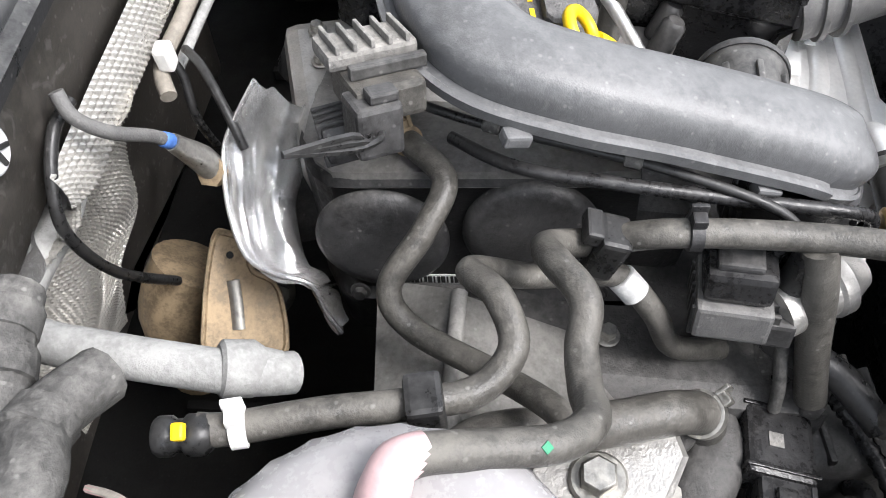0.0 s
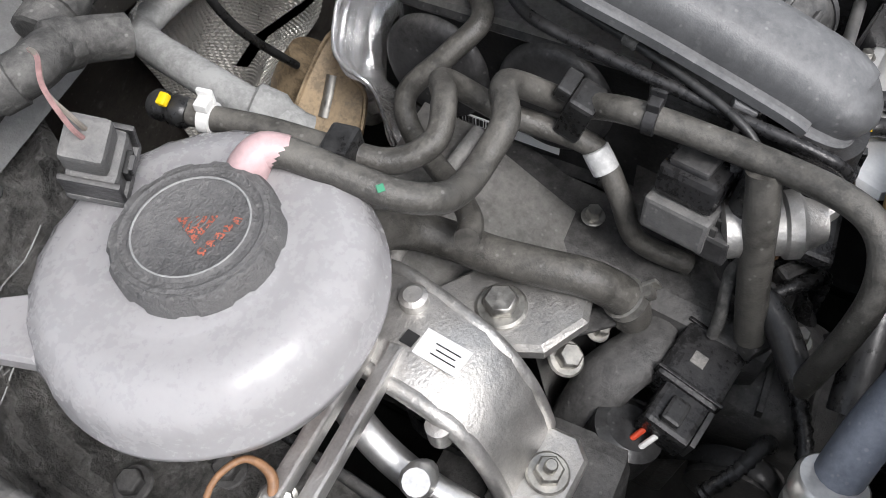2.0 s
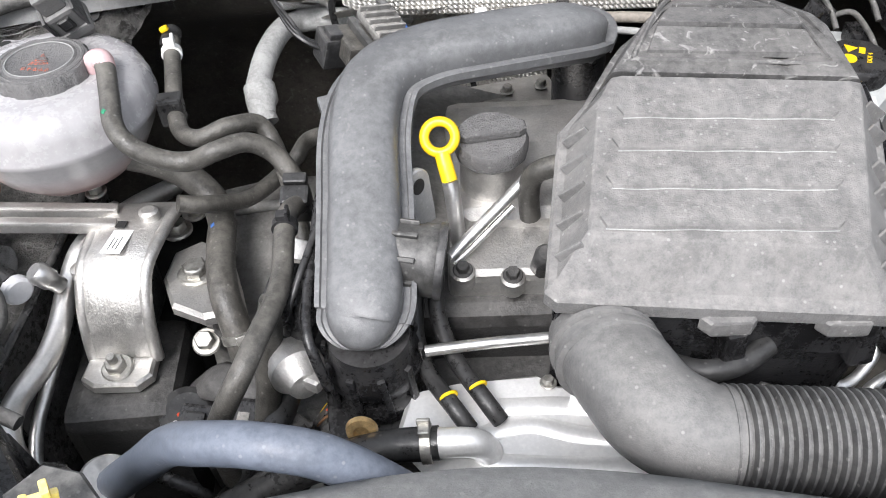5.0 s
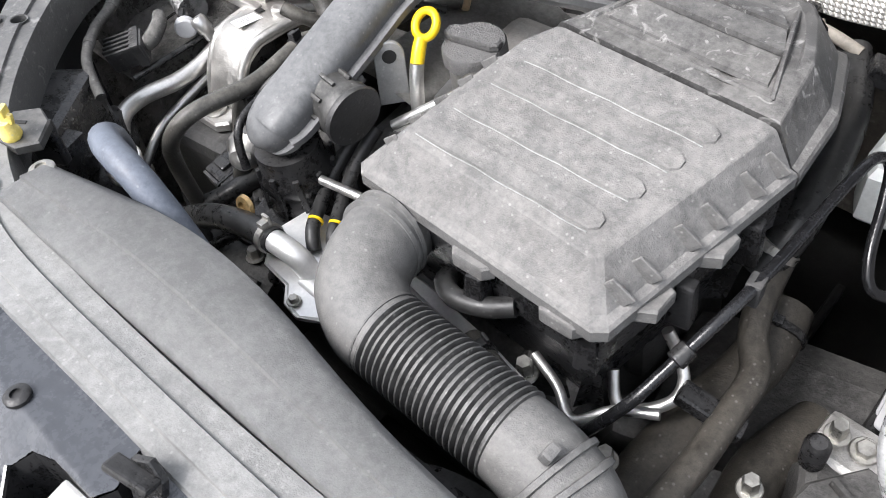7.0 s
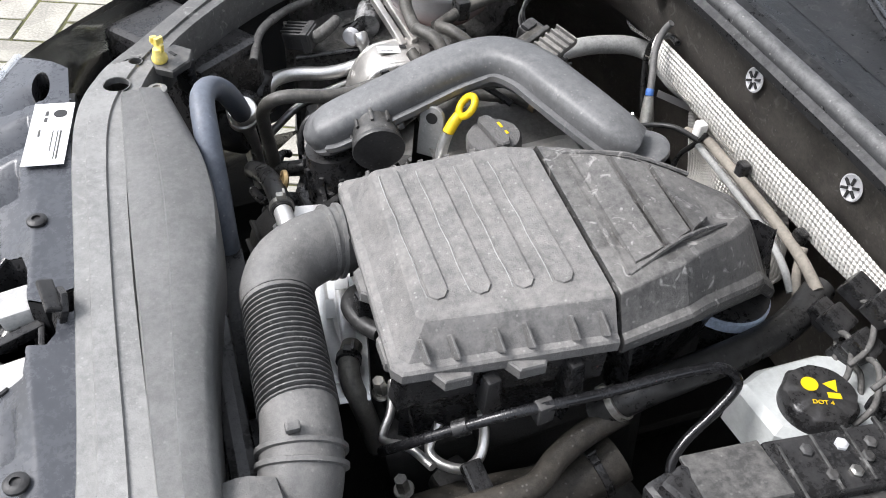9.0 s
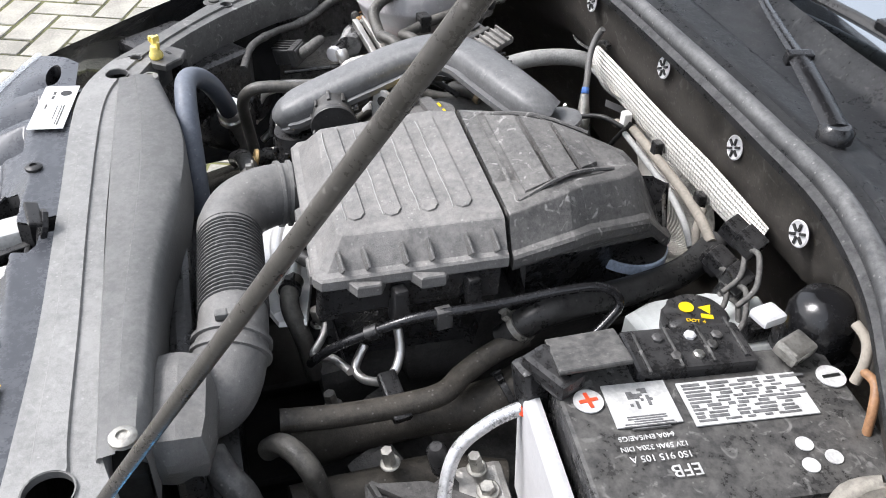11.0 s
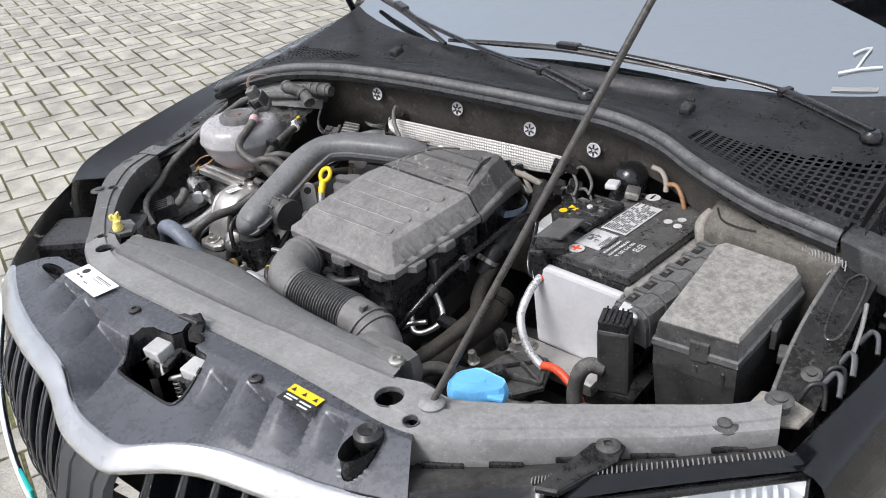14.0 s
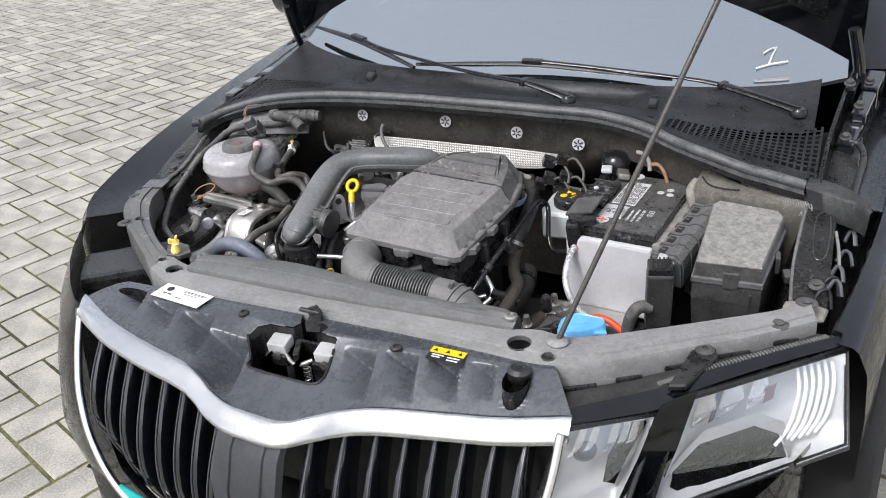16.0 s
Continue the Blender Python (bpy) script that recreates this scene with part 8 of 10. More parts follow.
M["foil"] = mesh_mat()
hs = thing("heat_shield", (-0.12, 0.95, 0.55), "pale embossed aluminium foil heat shield on the bulkhead", "heat shield")
rows = []
for v in np.linspace(0, 1, 6):
    row = []
    for x in np.linspace(-0.328, 0.135, 26):
        high = 0.834 - 0.012 * max(0, x + 0.1)
        low = float(np.interp(x, (-0.328, -0.30, -0.1, 0.05, 0.10, 0.135), (0.805, 0.790, 0.788, 0.786, 0.792, 0.805)))
        row.append((x, 0.922 - 0.003 * math.sin(v * math.pi) + 0.0015 * math.sin(17 * x) - 0.05 * max(0, x), high + (low - high) * v))
    rows.append(row)
part("upper_strip", embossed(rows, deep=0.0020), M["foil"], hs, "bright embossed strip")
rows = []
for z, y, xa, xb in ((0.80, 0.925, -0.335, -0.12), (0.775, 0.945, -0.36, -0.105), (0.74, 0.985, -0.37, -0.105), (0.70, 1.015, -0.36, -0.11), (0.66, 1.028, -0.35, -0.092), (0.62, 1.034, -0.342, -0.088), (0.58, 1.040, -0.34, -0.090), (0.545, 1.044, -0.335, -0.115), (0.52, 1.046, -0.335, -0.165), (0.48, 1.05, -0.335, -0.215)):
    rows.append([(x, y + 0.012 * min(1, max(0, (0.795 - z) / 0.02)) - 0.008 * abs(math.sin(19 * x + 6 * z)) - 0.005 * math.sin(46 * x - 31 * z) - 0.004 * math.sin(28 * z + 60 * x), z) for x in np.linspace(xa, xb, 24)])
part("lower_flap", embossed(rows, deep=0.0022), M["foil"], hs, "creased lower flap")
rows = []
for v in np.linspace(0, 1, 14):
    rows.append([(x, 0.926 + 0.10 * v - 0.006 * math.sin(60 * x + 7 * v) - 0.004 * math.sin(130 * x - 16 * v), 0.812 - 0.09 * v) for x in np.linspace(-0.405 + 0.02 * v, -0.345, 16)])
part("smooth_end", sheet(rows, 0.001), M["shield"], hs, "crumpled smooth foil end")
part("foil_strap", sheet([[(-0.372 + 0.03 * u, 1.012 - 0.03 * (1 - u), 0.706 - 0.006 * u + o) for u in np.linspace(0, 3.2, 8)] for o in (0.006, -0.006)], 0.001), M["jacket"], hs, "pale tape strap")
ts = thing("turbo_shield", (-0.25, 0.85, 0.6), "shiny crumpled metal heat shield around the turbocharger", "heat shield")
OUTER = spline([(-0.215, 0.835, 0.80), (-0.228, 0.862, 0.762), (-0.243, 0.866, 0.745), (-0.272, 0.860, 0.733), (-0.302, 0.845, 0.719), (-0.316, 0.82, 0.718), (-0.318, 0.80, 0.711), (-0.312, 0.80, 0.67), (-0.318, 0.79, 0.645)], 6)
INNER = spline([(-0.205, 0.808, 0.765), (-0.215, 0.812, 0.74), (-0.225, 0.815, 0.722), (-0.257, 0.817, 0.721), (-0.28, 0.81, 0.695), (-0.285, 0.806, 0.68), (-0.282, 0.803, 0.66), (-0.279, 0.803, 0.643), (-0.295, 0.797, 0.625)], 6)
rows = []
for w in np.linspace(0, 1, 27):
    row = []
    for i, (p, q) in enumerate(zip(OUTER, INNER)):
        along = OUTER[min(i + 1, len(OUTER) - 1)] - OUTER[max(i - 1, 0)]
        out = along.cross(q - p).normalized()
        if out.z < 0:
            out = -out
        press = float(np.interp(w, (0, 0.10, 0.22, 0.30, 0.38, 0.46, 0.62, 0.85, 1.0), (-0.003, 0.0015, 0.002, -0.0025, -0.004, 0.001, 0.007, 0.003, -0.006)))
        row.append(p.lerp(q, w) + out * (press + 0.0012 * math.sin(w * 9 + 0.35 * i) + 0.001 * math.sin(0.8 * i)))
    rows.append(row)
part("shell", sheet(rows, 0.0015), M["shield"], ts)
part("rolled_edge", tube(OUTER[::3], 0.002, 8, 2), M["shield"], ts)
tb = thing("turbocharger", (-0.2, 0.88, 0.55), "dirty cast turbocharger housing with a black actuator can", "turbocharger")
part("housing", box((0.10, 0.09, 0.09), (-0.19, 0.84, 0.68), rot=(15, 20, 30), bevel=0.02), M["block"], tb)
part("actuator_can", lathe([(0.01, 0), (0.028, 0.002), (0.030, 0.008), (0.030, 0.022), (0.026, 0.03), (0.012, 0.034)], (-0.10, 0.84, 0.69), (0.4, -0.5, 0.8), 28), M["black_plastic"], tb)
part("manifold", box((0.14, 0.06, 0.05), (-0.17, 0.80, 0.735), rot=(5, 0, 15), bevel=0.012), M["alu"], tb)
for k in range(4):
    part("manifold_bolt", bolt((-0.225 + 0.035 * k, 0.79 + 0.008 * k, 0.762), (0, 0, 1), 0.005, 0.006), M["steel"], tb)
bs = thing("exhaust_bracket", (-0.27, 0.92, 0.56), "heat-browned steel exhaust bracket plate", "bracket")
PF = frame_of((-0.290, 0.873, 0.656), (-0.55, -0.45, 0.70))
out = [PF.inverted() @ Vector(p) for p in ((-0.262, 0.889, 0.688), (-0.254, 0.878, 0.686), (-0.258, 0.866, 0.676), (-0.273, 0.862, 0.662), (-0.280, 0.843, 0.644), (-0.325, 0.840, 0.610), (-0.338, 0.891, 0.630), (-0.309, 0.896, 0.655))]
out = spline([(p.x, p.y, 0) for p in out], 4, True)
part("plate", slab([(p.x, p.y) for p in out], -0.003, 0.002, 0.0015, m=PF), M["rust"], bs)
bead = [Vector((0.93 * p.x, 0.93 * p.y, 0.0025)) for p in out]
part("pressed_rim", tube([PF @ p for p in bead] + [PF @ bead[0]], 0.0022, 6, 1), M["rust"], bs)
sl = [PF.inverted() @ Vector(p) for p in ((-0.283, 0.876, 0.662), (-0.296, 0.874, 0.650), (-0.312, 0.872, 0.638))]
part("slot", tube([PF @ Vector((p.x, p.y, 0.003)) for p in sl], 0.0052, 8, 4, flat=0.5), M["steel"], bs, "dull ribbed slot")
# flat black disc; the opening's shade is put in as colour
part("plate_hole", lathe([(0.0005, 0), (0.0028, 0), (0.0028, 0.001), (0.0005, 0.001)], (-0.2715, 0.8755, 0.678), (-0.55, -0.45, 0.70), 12), M["shadow_black"], bs)
part("clamp_bolt", bolt((-0.262, 0.858, 0.612), (-0.5, -0.6, 0.5), 0.008, 0.010), M["steel"], bs)
part("clamp_ring", lathe([(0.012, 0), (0.018, 0.002), (0.018, 0.006), (0.012, 0.008)], (-0.260, 0.862, 0.608), (-0.5, -0.6, 0.5), 24), M["steel"], bs)
part("exhaust_elbow", tube([(-0.24, 0.93, 0.62), (-0.26, 0.95, 0.58), (-0.27, 0.95, 0.5)], 0.035, 20, 5), M["rust"], bs)
ld = thing("lambda_probe", (-0.225, 0.905, 0.72), "oxygen sensor with a braided beige lead", "sensor")
part("probe", tube([(-0.241, 0.875, 0.739), (-0.243, 0.88, 0.755), (-0.253, 0.883, 0.776), (-0.259, 0.885, 0.789)], [0.010, 0.010, 0.0075, 0.006], 14, 3), M["steel"], ld)
part("probe_nut", lathe([(0.006, 0), (0.0115, 0.001), (0.0115, 0.008), (0.006, 0.009)], (-0.241, 0.875, 0.739), (-0.6, 0.1, 0.6), 6), M["rust"], ld)
part("lead", tube([(-0.259, 0.885, 0.789), (-0.269, 0.89, 0.805), (-0.291, 0.9, 0.832), (-0.299, 0.91, 0.853), (-0.294, 0.915, 0.868)], 0.0045, 10, 6), M["hose_plastic"], ld)
part("blue_band", lathe([(0.0046, 0), (0.0054, 0.001), (0.0054, 0.008), (0.0046, 0.009)], (-0.259, 0.885, 0.789), (-0.01, 0.005, 0.016), 14), M["mark_blue"], ld)
hose("grey taped foam-sleeved pipe beside the reservoir", [(-0.402, 0.79, 0.745), (-0.412, 0.812, 0.762), (-0.412, 0.850, 0.772), (-0.408, 0.889, 0.776), (-0.400, 0.93, 0.775), (-0.385, 0.956, 0.770), (-0.350, 0.958, 0.771), (-0.315, 0.952, 0.773), (-0.285, 0.956, 0.772), (-0.262, 0.975, 0.765)], 0.0128, "beige_grey", name="sleeved_pipe")
single("steel_strap", sheet([[(-0.185 + o, 0.93, 0.682), (-0.249 + o, 0.93, 0.691 - o), (-0.298 + o, 0.93, 0.701 - o), (-0.331 + o, 0.93, 0.693 - o)] for o in (-0.006, 0.006)], 0.003), M["steel"], "grey steel strap behind the turbocharger", "strap")
single("vacuum_cable", tube([(-0.279, 0.921, 0.847), (-0.302, 0.925, 0.844), (-0.329, 0.925, 0.825), (-0.341, 0.925, 0.795), (-0.324, 0.925, 0.732), (-0.276, 0.925, 0.649)], 0.004, 8, 6), M["rubber_dark"], "thin black cable over the foil heat shield", "cable")
single("pipe_collar", lathe([(0.0135, 0), (0.0165, 0.002), (0.0165, 0.020), (0.0125, 0.026), (0.0105, 0.036)], (-0.412, 0.826, 0.768), (0.25, -0.85, -0.45), 24), M["beige_grey"], "pale grey collar on a sleeved pipe", "collar")
hr = thing("bulkhead_harness", (-0.02, 0.93, 0.75), "beige taped wiring harness clipped along the heat shield", "harness")
part("trunk", tube([(-0.20, 0.908, 0.772), (-0.174, 0.918, 0.778), (-0.13, 0.912, 0.784), (-0.08, 0.908, 0.786), (-0.02, 0.905, 0.786), (0.04, 0.90, 0.783), (0.08, 0.895, 0.775)], 0.0062, 10, 6), M["beige"], hr)
part("strand", tube([(-0.17, 0.908, 0.772), (-0.12, 0.903, 0.775), (-0.07, 0.899, 0.776), (-0.02, 0.897, 0.774), (0.03, 0.890, 0.768), (0.06, 0.885, 0.755)], 0.0042, 10, 6), M["beige_grey"], hr)
part("branch", tube([(0.03, 0.91, 0.785), (0.05, 0.895, 0.765), (0.08, 0.885, 0.75), (0.11, 0.89, 0.765), (0.13, 0.895, 0.785)], 0.005, 10, 6), M["beige"], hr)
part("branch", tube([(-0.17, 0.915, 0.788), (-0.175, 0.905, 0.77), (-0.19, 0.90, 0.74), (-0.185, 0.895, 0.70)], 0.0035, 8, 5), M["rubber_dark"], hr)
part("branch", tube([(-0.165, 0.90, 0.785), (-0.19, 0.88, 0.79), (-0.22, 0.86, 0.775), (-0.235, 0.85, 0.755)], 0.0035, 8, 5), M["rubber_dark"], hr)
for x, z in ((-0.178, 0.79), (-0.09, 0.796), (0.02, 0.79)):
    part("clip", box((0.014, 0.012, 0.02), (x, 0.910, z), bevel=0.003), M["white"] if x < -0.15 else M["black_plastic"], hr)
for x, y, z in ((0.125, 0.885, 0.825), (0.160, 0.876, 0.838), (0.130, 0.872, 0.792), (0.168, 0.868, 0.800), (0.150, 0.88, 0.765), (0.105, 0.885, 0.77)):
    cx = thing("wiring_plug", (x, y, z - 0.012), "black wiring plug on the bulkhead", "plug", "plugs on the bulkhead")
    part("shell", box((0.026, 0.022, 0.022), (x, y, z), rot=(10, 20, 25), bevel=0.003), M["black_plastic"], cx)
    part("cable", tube([(x + 0.012, y - 0.005, z), (x + 0.03, y - 0.01, z + 0.006), (x + 0.05, y - 0.02, z - 0.015), (x + 0.055, y - 0.04, z - 0.03)], 0.003, 8, 5), M["tape"], cx)
bd = thing("bulkhead_dome", (0.274, 0.882, 0.80), "glossy black domed plastic cap at the bulkhead", "cap")
part("dome", lathe([(0.030, 0), (0.031, 0.02), (0.030, 0.045), (0.022, 0.060), (0.010, 0.064)], (0.274, 0.882, 0.800), (0, -0.1, 1), 28), M["gloss_black"], bd)
part("base", box((0.07, 0.05, 0.03), (0.274, 0.885, 0.793), bevel=0.008), M["black_plastic"], bd)

# ---- battery ----
bt = thing("battery", (0.34, 0.735, 0.63), "black car battery in a grey fabric jacket", "battery")
BR = -6.0
part("case", box((0.145, 0.245, 0.175), (0.350, 0.738, 0.722), rot=(0, 0, BR), bevel=0.006), M["batt_black"], bt)
part("lid", box((0.150, 0.250, 0.018), (0.350, 0.738, 0.812), rot=(0, 0, BR), bevel=0.004), M["batt_black"], bt)
part("side_ledge", box((0.026, 0.255, 0.026), (0.4305, 0.722, 0.792), rot=(0, 0, BR), bevel=0.009), M["fuse_lid"], bt, "dusty hold-down bar")
part("jacket", box((0.165, 0.015, 0.155), (0.328, 0.607, 0.722), rot=(4, 0, BR), bevel=0.006), M["jacket"], bt, "pale grey insulating jacket")
part("jacket", box((0.012, 0.245, 0.155), (0.2615, 0.748, 0.720), rot=(0, 0, BR), bevel=0.005), M["jacket"], bt, "pale grey insulating jacket")


def on_batt(u, v, s, mat, name, rot=0.0, z=0.8216, label=""):
    m = pose(0.334, 0.742, z + 0.001, 0, 0, BR) @ pose(u, v, 0, 0, 0, rot)
    return part(name, box((*s, 0.0012), m=m, bevel=0), M[mat], bt, label)


def lettering(words, size, m, mat, parent):
    """Flat raised letters laid at m on a part."""
    cu = bpy.data.curves.new("print", "FONT")
    cu.body = words
    cu.size = size
    cu.align_x, cu.align_y = "CENTER", "CENTER"
    cu.extrude = 0.0003
    tmp = bpy.data.objects.new("print", cu)
    me = tmp.to_mesh().copy()
    tmp.to_mesh_clear()
    bpy.data.objects.remove(tmp)
    me.materials.clear()
    me.materials.append(M[mat])
    me.transform(Matrix.Translation(-root_of(parent).location) @ m)
    ob = new("printed_text", me)
    ob.parent = parent
    return ob


def batt_text(words, u, v, size, mat="worn_paper", rot=-90.0):
    return lettering(words, size, pose(0.334, 0.742, 0.8236, 0, 0, BR) @ pose(u, v, 0, 0, 0, rot), mat, bt)


on_batt(-0.004, 0.028, (0.046, 0.107), "worn_paper", "warning_label", label="white printed warning label")
random.seed(5)
for k in range(11):
    v0 = -0.022
    while v0 < 0.068:
        w = random.uniform(0.006, 0.022)
        on_batt(-0.0232 + 0.0038 * k, v0 + w / 2, (0.0019 if k % 3 else 0.0028, w), "worn_ink", "label_bar", z=0.8222)
        v0 += w + random.uniform(0.0025, 0.009)
on_batt(-0.01, -0.062, (0.045, 0.055), "worn_paper", "code_label", label="white label with a code square")
for i in range(8):
    for j in range(8):
        if random.random() < 0.5:
            on_batt(-0.024 + 0.0026 * i, -0.070 + 0.0026 * j, (0.0025, 0.0025), "worn_ink", "code_square", z=0.8222)
for k in range(6):
    on_batt(0.0035 + 0.0024 * k, -0.062, (0.0011, random.uniform(0.02, 0.045)), "worn_ink", "label_bar", z=0.8222)
for v, mt2 in ((-0.104, "red"), (0.112, "ink")):
    part("pole_mark", lathe([(0.0005, 0), (0.0125, 0), (0.0125, 0.0012), (0.0005, 0.0012)], pose(0.334, 0.742, 0.8222, 0, 0, BR) @ Vector((-0.018, v, 0)), seg=24), M["worn_paper"], bt)
    on_batt(-0.018, v, (0.003, 0.016), mt2, "pole_sign", z=0.8228, rot=8 if mt2 == "red" else 4)
    if mt2 == "red":
        on_batt(-0.018, v, (0.003, 0.016), mt2, "pole_sign", z=0.8229, rot=98)
batt_text("EFB", 0.058, -0.05, 0.016)
batt_text("1S0 915 105 A", 0.044, -0.065, 0.0085)
batt_text("12V 59Ah 320A DIN", 0.034, -0.067, 0.0065)
batt_text("640A EN/SAE/GS", 0.024, -0.07, 0.0065)
for u, v in ((0.03, 0.055), (0.05, 0.05), (0.045, 0.072)):
    part("symbol", lathe([(0.005, 0), (0.007, 0), (0.007, 0.001), (0.005, 0.001)], pose(0.350, 0.738, 0.8214, 0, 0, BR) @ Vector((u, v, 0)), seg=18), M["worn_paper"], bt)
part("terminal_cover", box((0.056, 0.062, 0.005), (0.268, 0.653, 0.841), rot=(8, -16, -10), bevel=0.002), M["fuse_base"], bt, "hinged dusty terminal cover")
part("fuse_carrier", box((0.05, 0.11, 0.022), (0.275, 0.745, 0.823), rot=(0, 0, BR), bevel=0.004), M["black_plastic"], bt)
for x, y, mm in ((0.262, 0.722, "matt_cover"), (0.280, 0.765, "block"), (0.265, 0.752, "jacket"), (0.286, 0.728, "block"), (0.270, 0.775, "matt_cover"), (0.288, 0.748, "steel")):
    part("fuse", lathe([(0.0055, 0), (0.0055, 0.003), (0.0035, 0.0045)], (x, y, 0.8335), seg=6), M[mm], bt)
for k in range(4):
    part("carrier_rib", box((0.048, 0.003, 0.004), (0.275, 0.700 + 0.030 * k, 0.835), rot=(0, 0, BR), bevel=0.001), M["batt_black"], bt)
part("negative_clamp", box((0.024, 0.032, 0.014), (0.300, 0.835, 0.834), rot=(0, 10, 20), bevel=0.004), M["steel"], bt)
part("sensor_block", box((0.022, 0.026, 0.010), (0.268, 0.825, 0.846), rot=(0, 0, 10), bevel=0.004), M["jacket"], bt)
part("negative_lead", tube([(0.318, 0.868, 0.872), (0.334, 0.868, 0.868), (0.346, 0.862, 0.856), (0.350, 0.856, 0.838)], 0.0045, 10, 5), M["beige"], bt)
part("lead_end", tube([(0.350, 0.860, 0.850), (0.366, 0.858, 0.852), (0.380, 0.850, 0.840), (0.388, 0.846, 0.82)], 0.004, 10, 5), M["brown_wire"], bt, "brown insulated end of the lead")
part("hold_down", box((0.17, 0.05, 0.025), (0.30, 0.580, 0.638), rot=(6, 0, -4), bevel=0.008), M["alu"], bt, "grey metal battery tray edge")
part("tray_bolt", bolt((0.252, 0.585, 0.652), (0, -0.2, 1), 0.008, 0.007), M["steel"], bt)
part("tray", box((0.20, 0.28, 0.05), (0.34, 0.72, 0.60), bevel=0.01), M["black_plastic"], bt)
pc = thing("positive_cable", (0.26, 0.61, 0.72), "positive battery cable with silver sleeve and red end", "cable")
part("terminal_boot", box((0.026, 0.026, 0.055), (0.259, 0.611, 0.800), rot=(8, -6, 10), bevel=0.006), M["black_plastic"], pc)
part("boot_top", box((0.05, 0.03, 0.018), (0.272, 0.622, 0.828), rot=(0, 0, 25), bevel=0.006), M["black_plastic"], pc)
part("sleeve", tube([(0.262, 0.604, 0.778), (0.258, 0.575, 0.76), (0.262, 0.545, 0.733), (0.283, 0.53, 0.695), (0.314, 0.525, 0.672)], 0.0065, 12, 6), M["silver_sleeve"], pc)
part("collar", lathe([(0.0075, 0), (0.009, 0.001), (0.009, 0.008), (0.0075, 0.009)], (0.262, 0.604, 0.772), (0, 0.5, 0.8), 16), M["red"], pc)
part("red_lead", tube([(0.314, 0.525, 0.676), (0.335, 0.522, 0.682), (0.36, 0.515, 0.678), (0.385, 0.508, 0.660), (0.402, 0.50, 0.63)], 0.0065, 12, 6), M["red"], pc)

# ---- fuse box ----
fb = thing("fuse_box", (0.56, 0.63, 0.62), "dusty black fuse box with a pale dusty lid", "fuse box")
LID = [(0.490, 0.526), (0.602, 0.532), (0.624, 0.706), (0.612, 0.724), (0.500, 0.736), (0.490, 0.722)]
bm = bmesh.new()


def lidloop(k, z):
    c = Vector((0.555, 0.622))
    return [(c.x + (x - c.x) * k, c.y + (y - c.y) * k, z + 0.11 * (y - 0.62) + 0.02 * (0.555 - x)) for x, y in dense(LID, 3)]


rings(bm, [lidloop(0.96, 0.802), lidloop(0.94, 0.829), lidloop(0.90, 0.834)], smooth=False)
lid = part("lid", bm, M["fuse_lid"], fb, "lid thick with pale dust")
bm = bmesh.new()
rings(bm, [lidloop(1.0, 0.790), lidloop(1.03, 0.794), lidloop(1.03, 0.802), lidloop(0.99, 0.804), lidloop(0.965, 0.8045)], smooth=False)
part("lid_rim", bm, M["slam_dark"], lid)
bm = bmesh.new()
rings(bm, [[(x, y - 0.0015, z) for x, y, z in lidloop(0.985, 0.805)[:4]] + [(x, y + 0.001, z) for x, y, z in reversed(lidloop(0.965, 0.805)[:4])], [(x, y - 0.0015, z) for x, y, z in lidloop(0.945, 0.828)[:4]] + [(x, y + 0.001, z) for x, y, z in reversed(lidloop(0.93, 0.828)[:4])]], smooth=False)
part("lid_front", bm, M["fuse_base"], lid, "cleaner dark front of the lid")
bm = bmesh.new()
rings(bm, [lidloop(0.90, 0.66), lidloop(0.96, 0.72), lidloop(1.0, 0.76), lidloop(1.0, 0.791)], smooth=False)
part("base", bm, M["fuse_base"], fb)
part("front_latch", box((0.026, 0.008, 0.03), (0.552, 0.530, 0.792), rot=(0, 0, 4), bevel=0.002), M["fuse_base"], fb)
part("side_latch", box((0.008, 0.03, 0.03), (0.619, 0.62, 0.79), rot=(0, 0, 6), bevel=0.002), M["fuse_base"], fb)
part("loom_guide", box((0.034, 0.03, 0.014), (0.648, 0.60, 0.778), rot=(0, 0, 12), bevel=0.003), M["fuse_base"], fb)
for k in range(3):
    part("base_rib", box((0.004, 0.006, 0.08), (0.515 + 0.035 * k, 0.536, 0.73), rot=(8, 0, 4), bevel=0.001), M["fuse_base"], fb)
rc = thing("cable_duct", (0.455, 0.65, 0.70), "black ribbed plastic cable duct between battery and fuse box", "duct")
DF = pose(0.462, 0.655, 0.792, 5, 0, -12)
prof = [(-0.030, -0.03), (-0.030, 0.012), (-0.026, 0.020), (-0.006, 0.021), (0.004, 0.027), (0.016, 0.027), (0.026, 0.018), (0.029, 0.004), (0.029, -0.03)]
bm = bmesh.new()
rings(bm, [[DF @ Vector((x, y, z)) for x, z in prof] for y in (-0.105, 0.105)], smooth=False)
part("duct", bm, M["slam_dark"], rc)
for k in range(6):
    y = -0.095 + 0.038 * k
    bm = bmesh.new()
    rings(bm, [[DF @ Vector((x * 1.06, y + d, z + 0.003 if z > 0 else z)) for x, z in prof] for d in (-0.0028, 0.0028)], smooth=False)
    part("rib", bm, M["slam_dark"], rc)
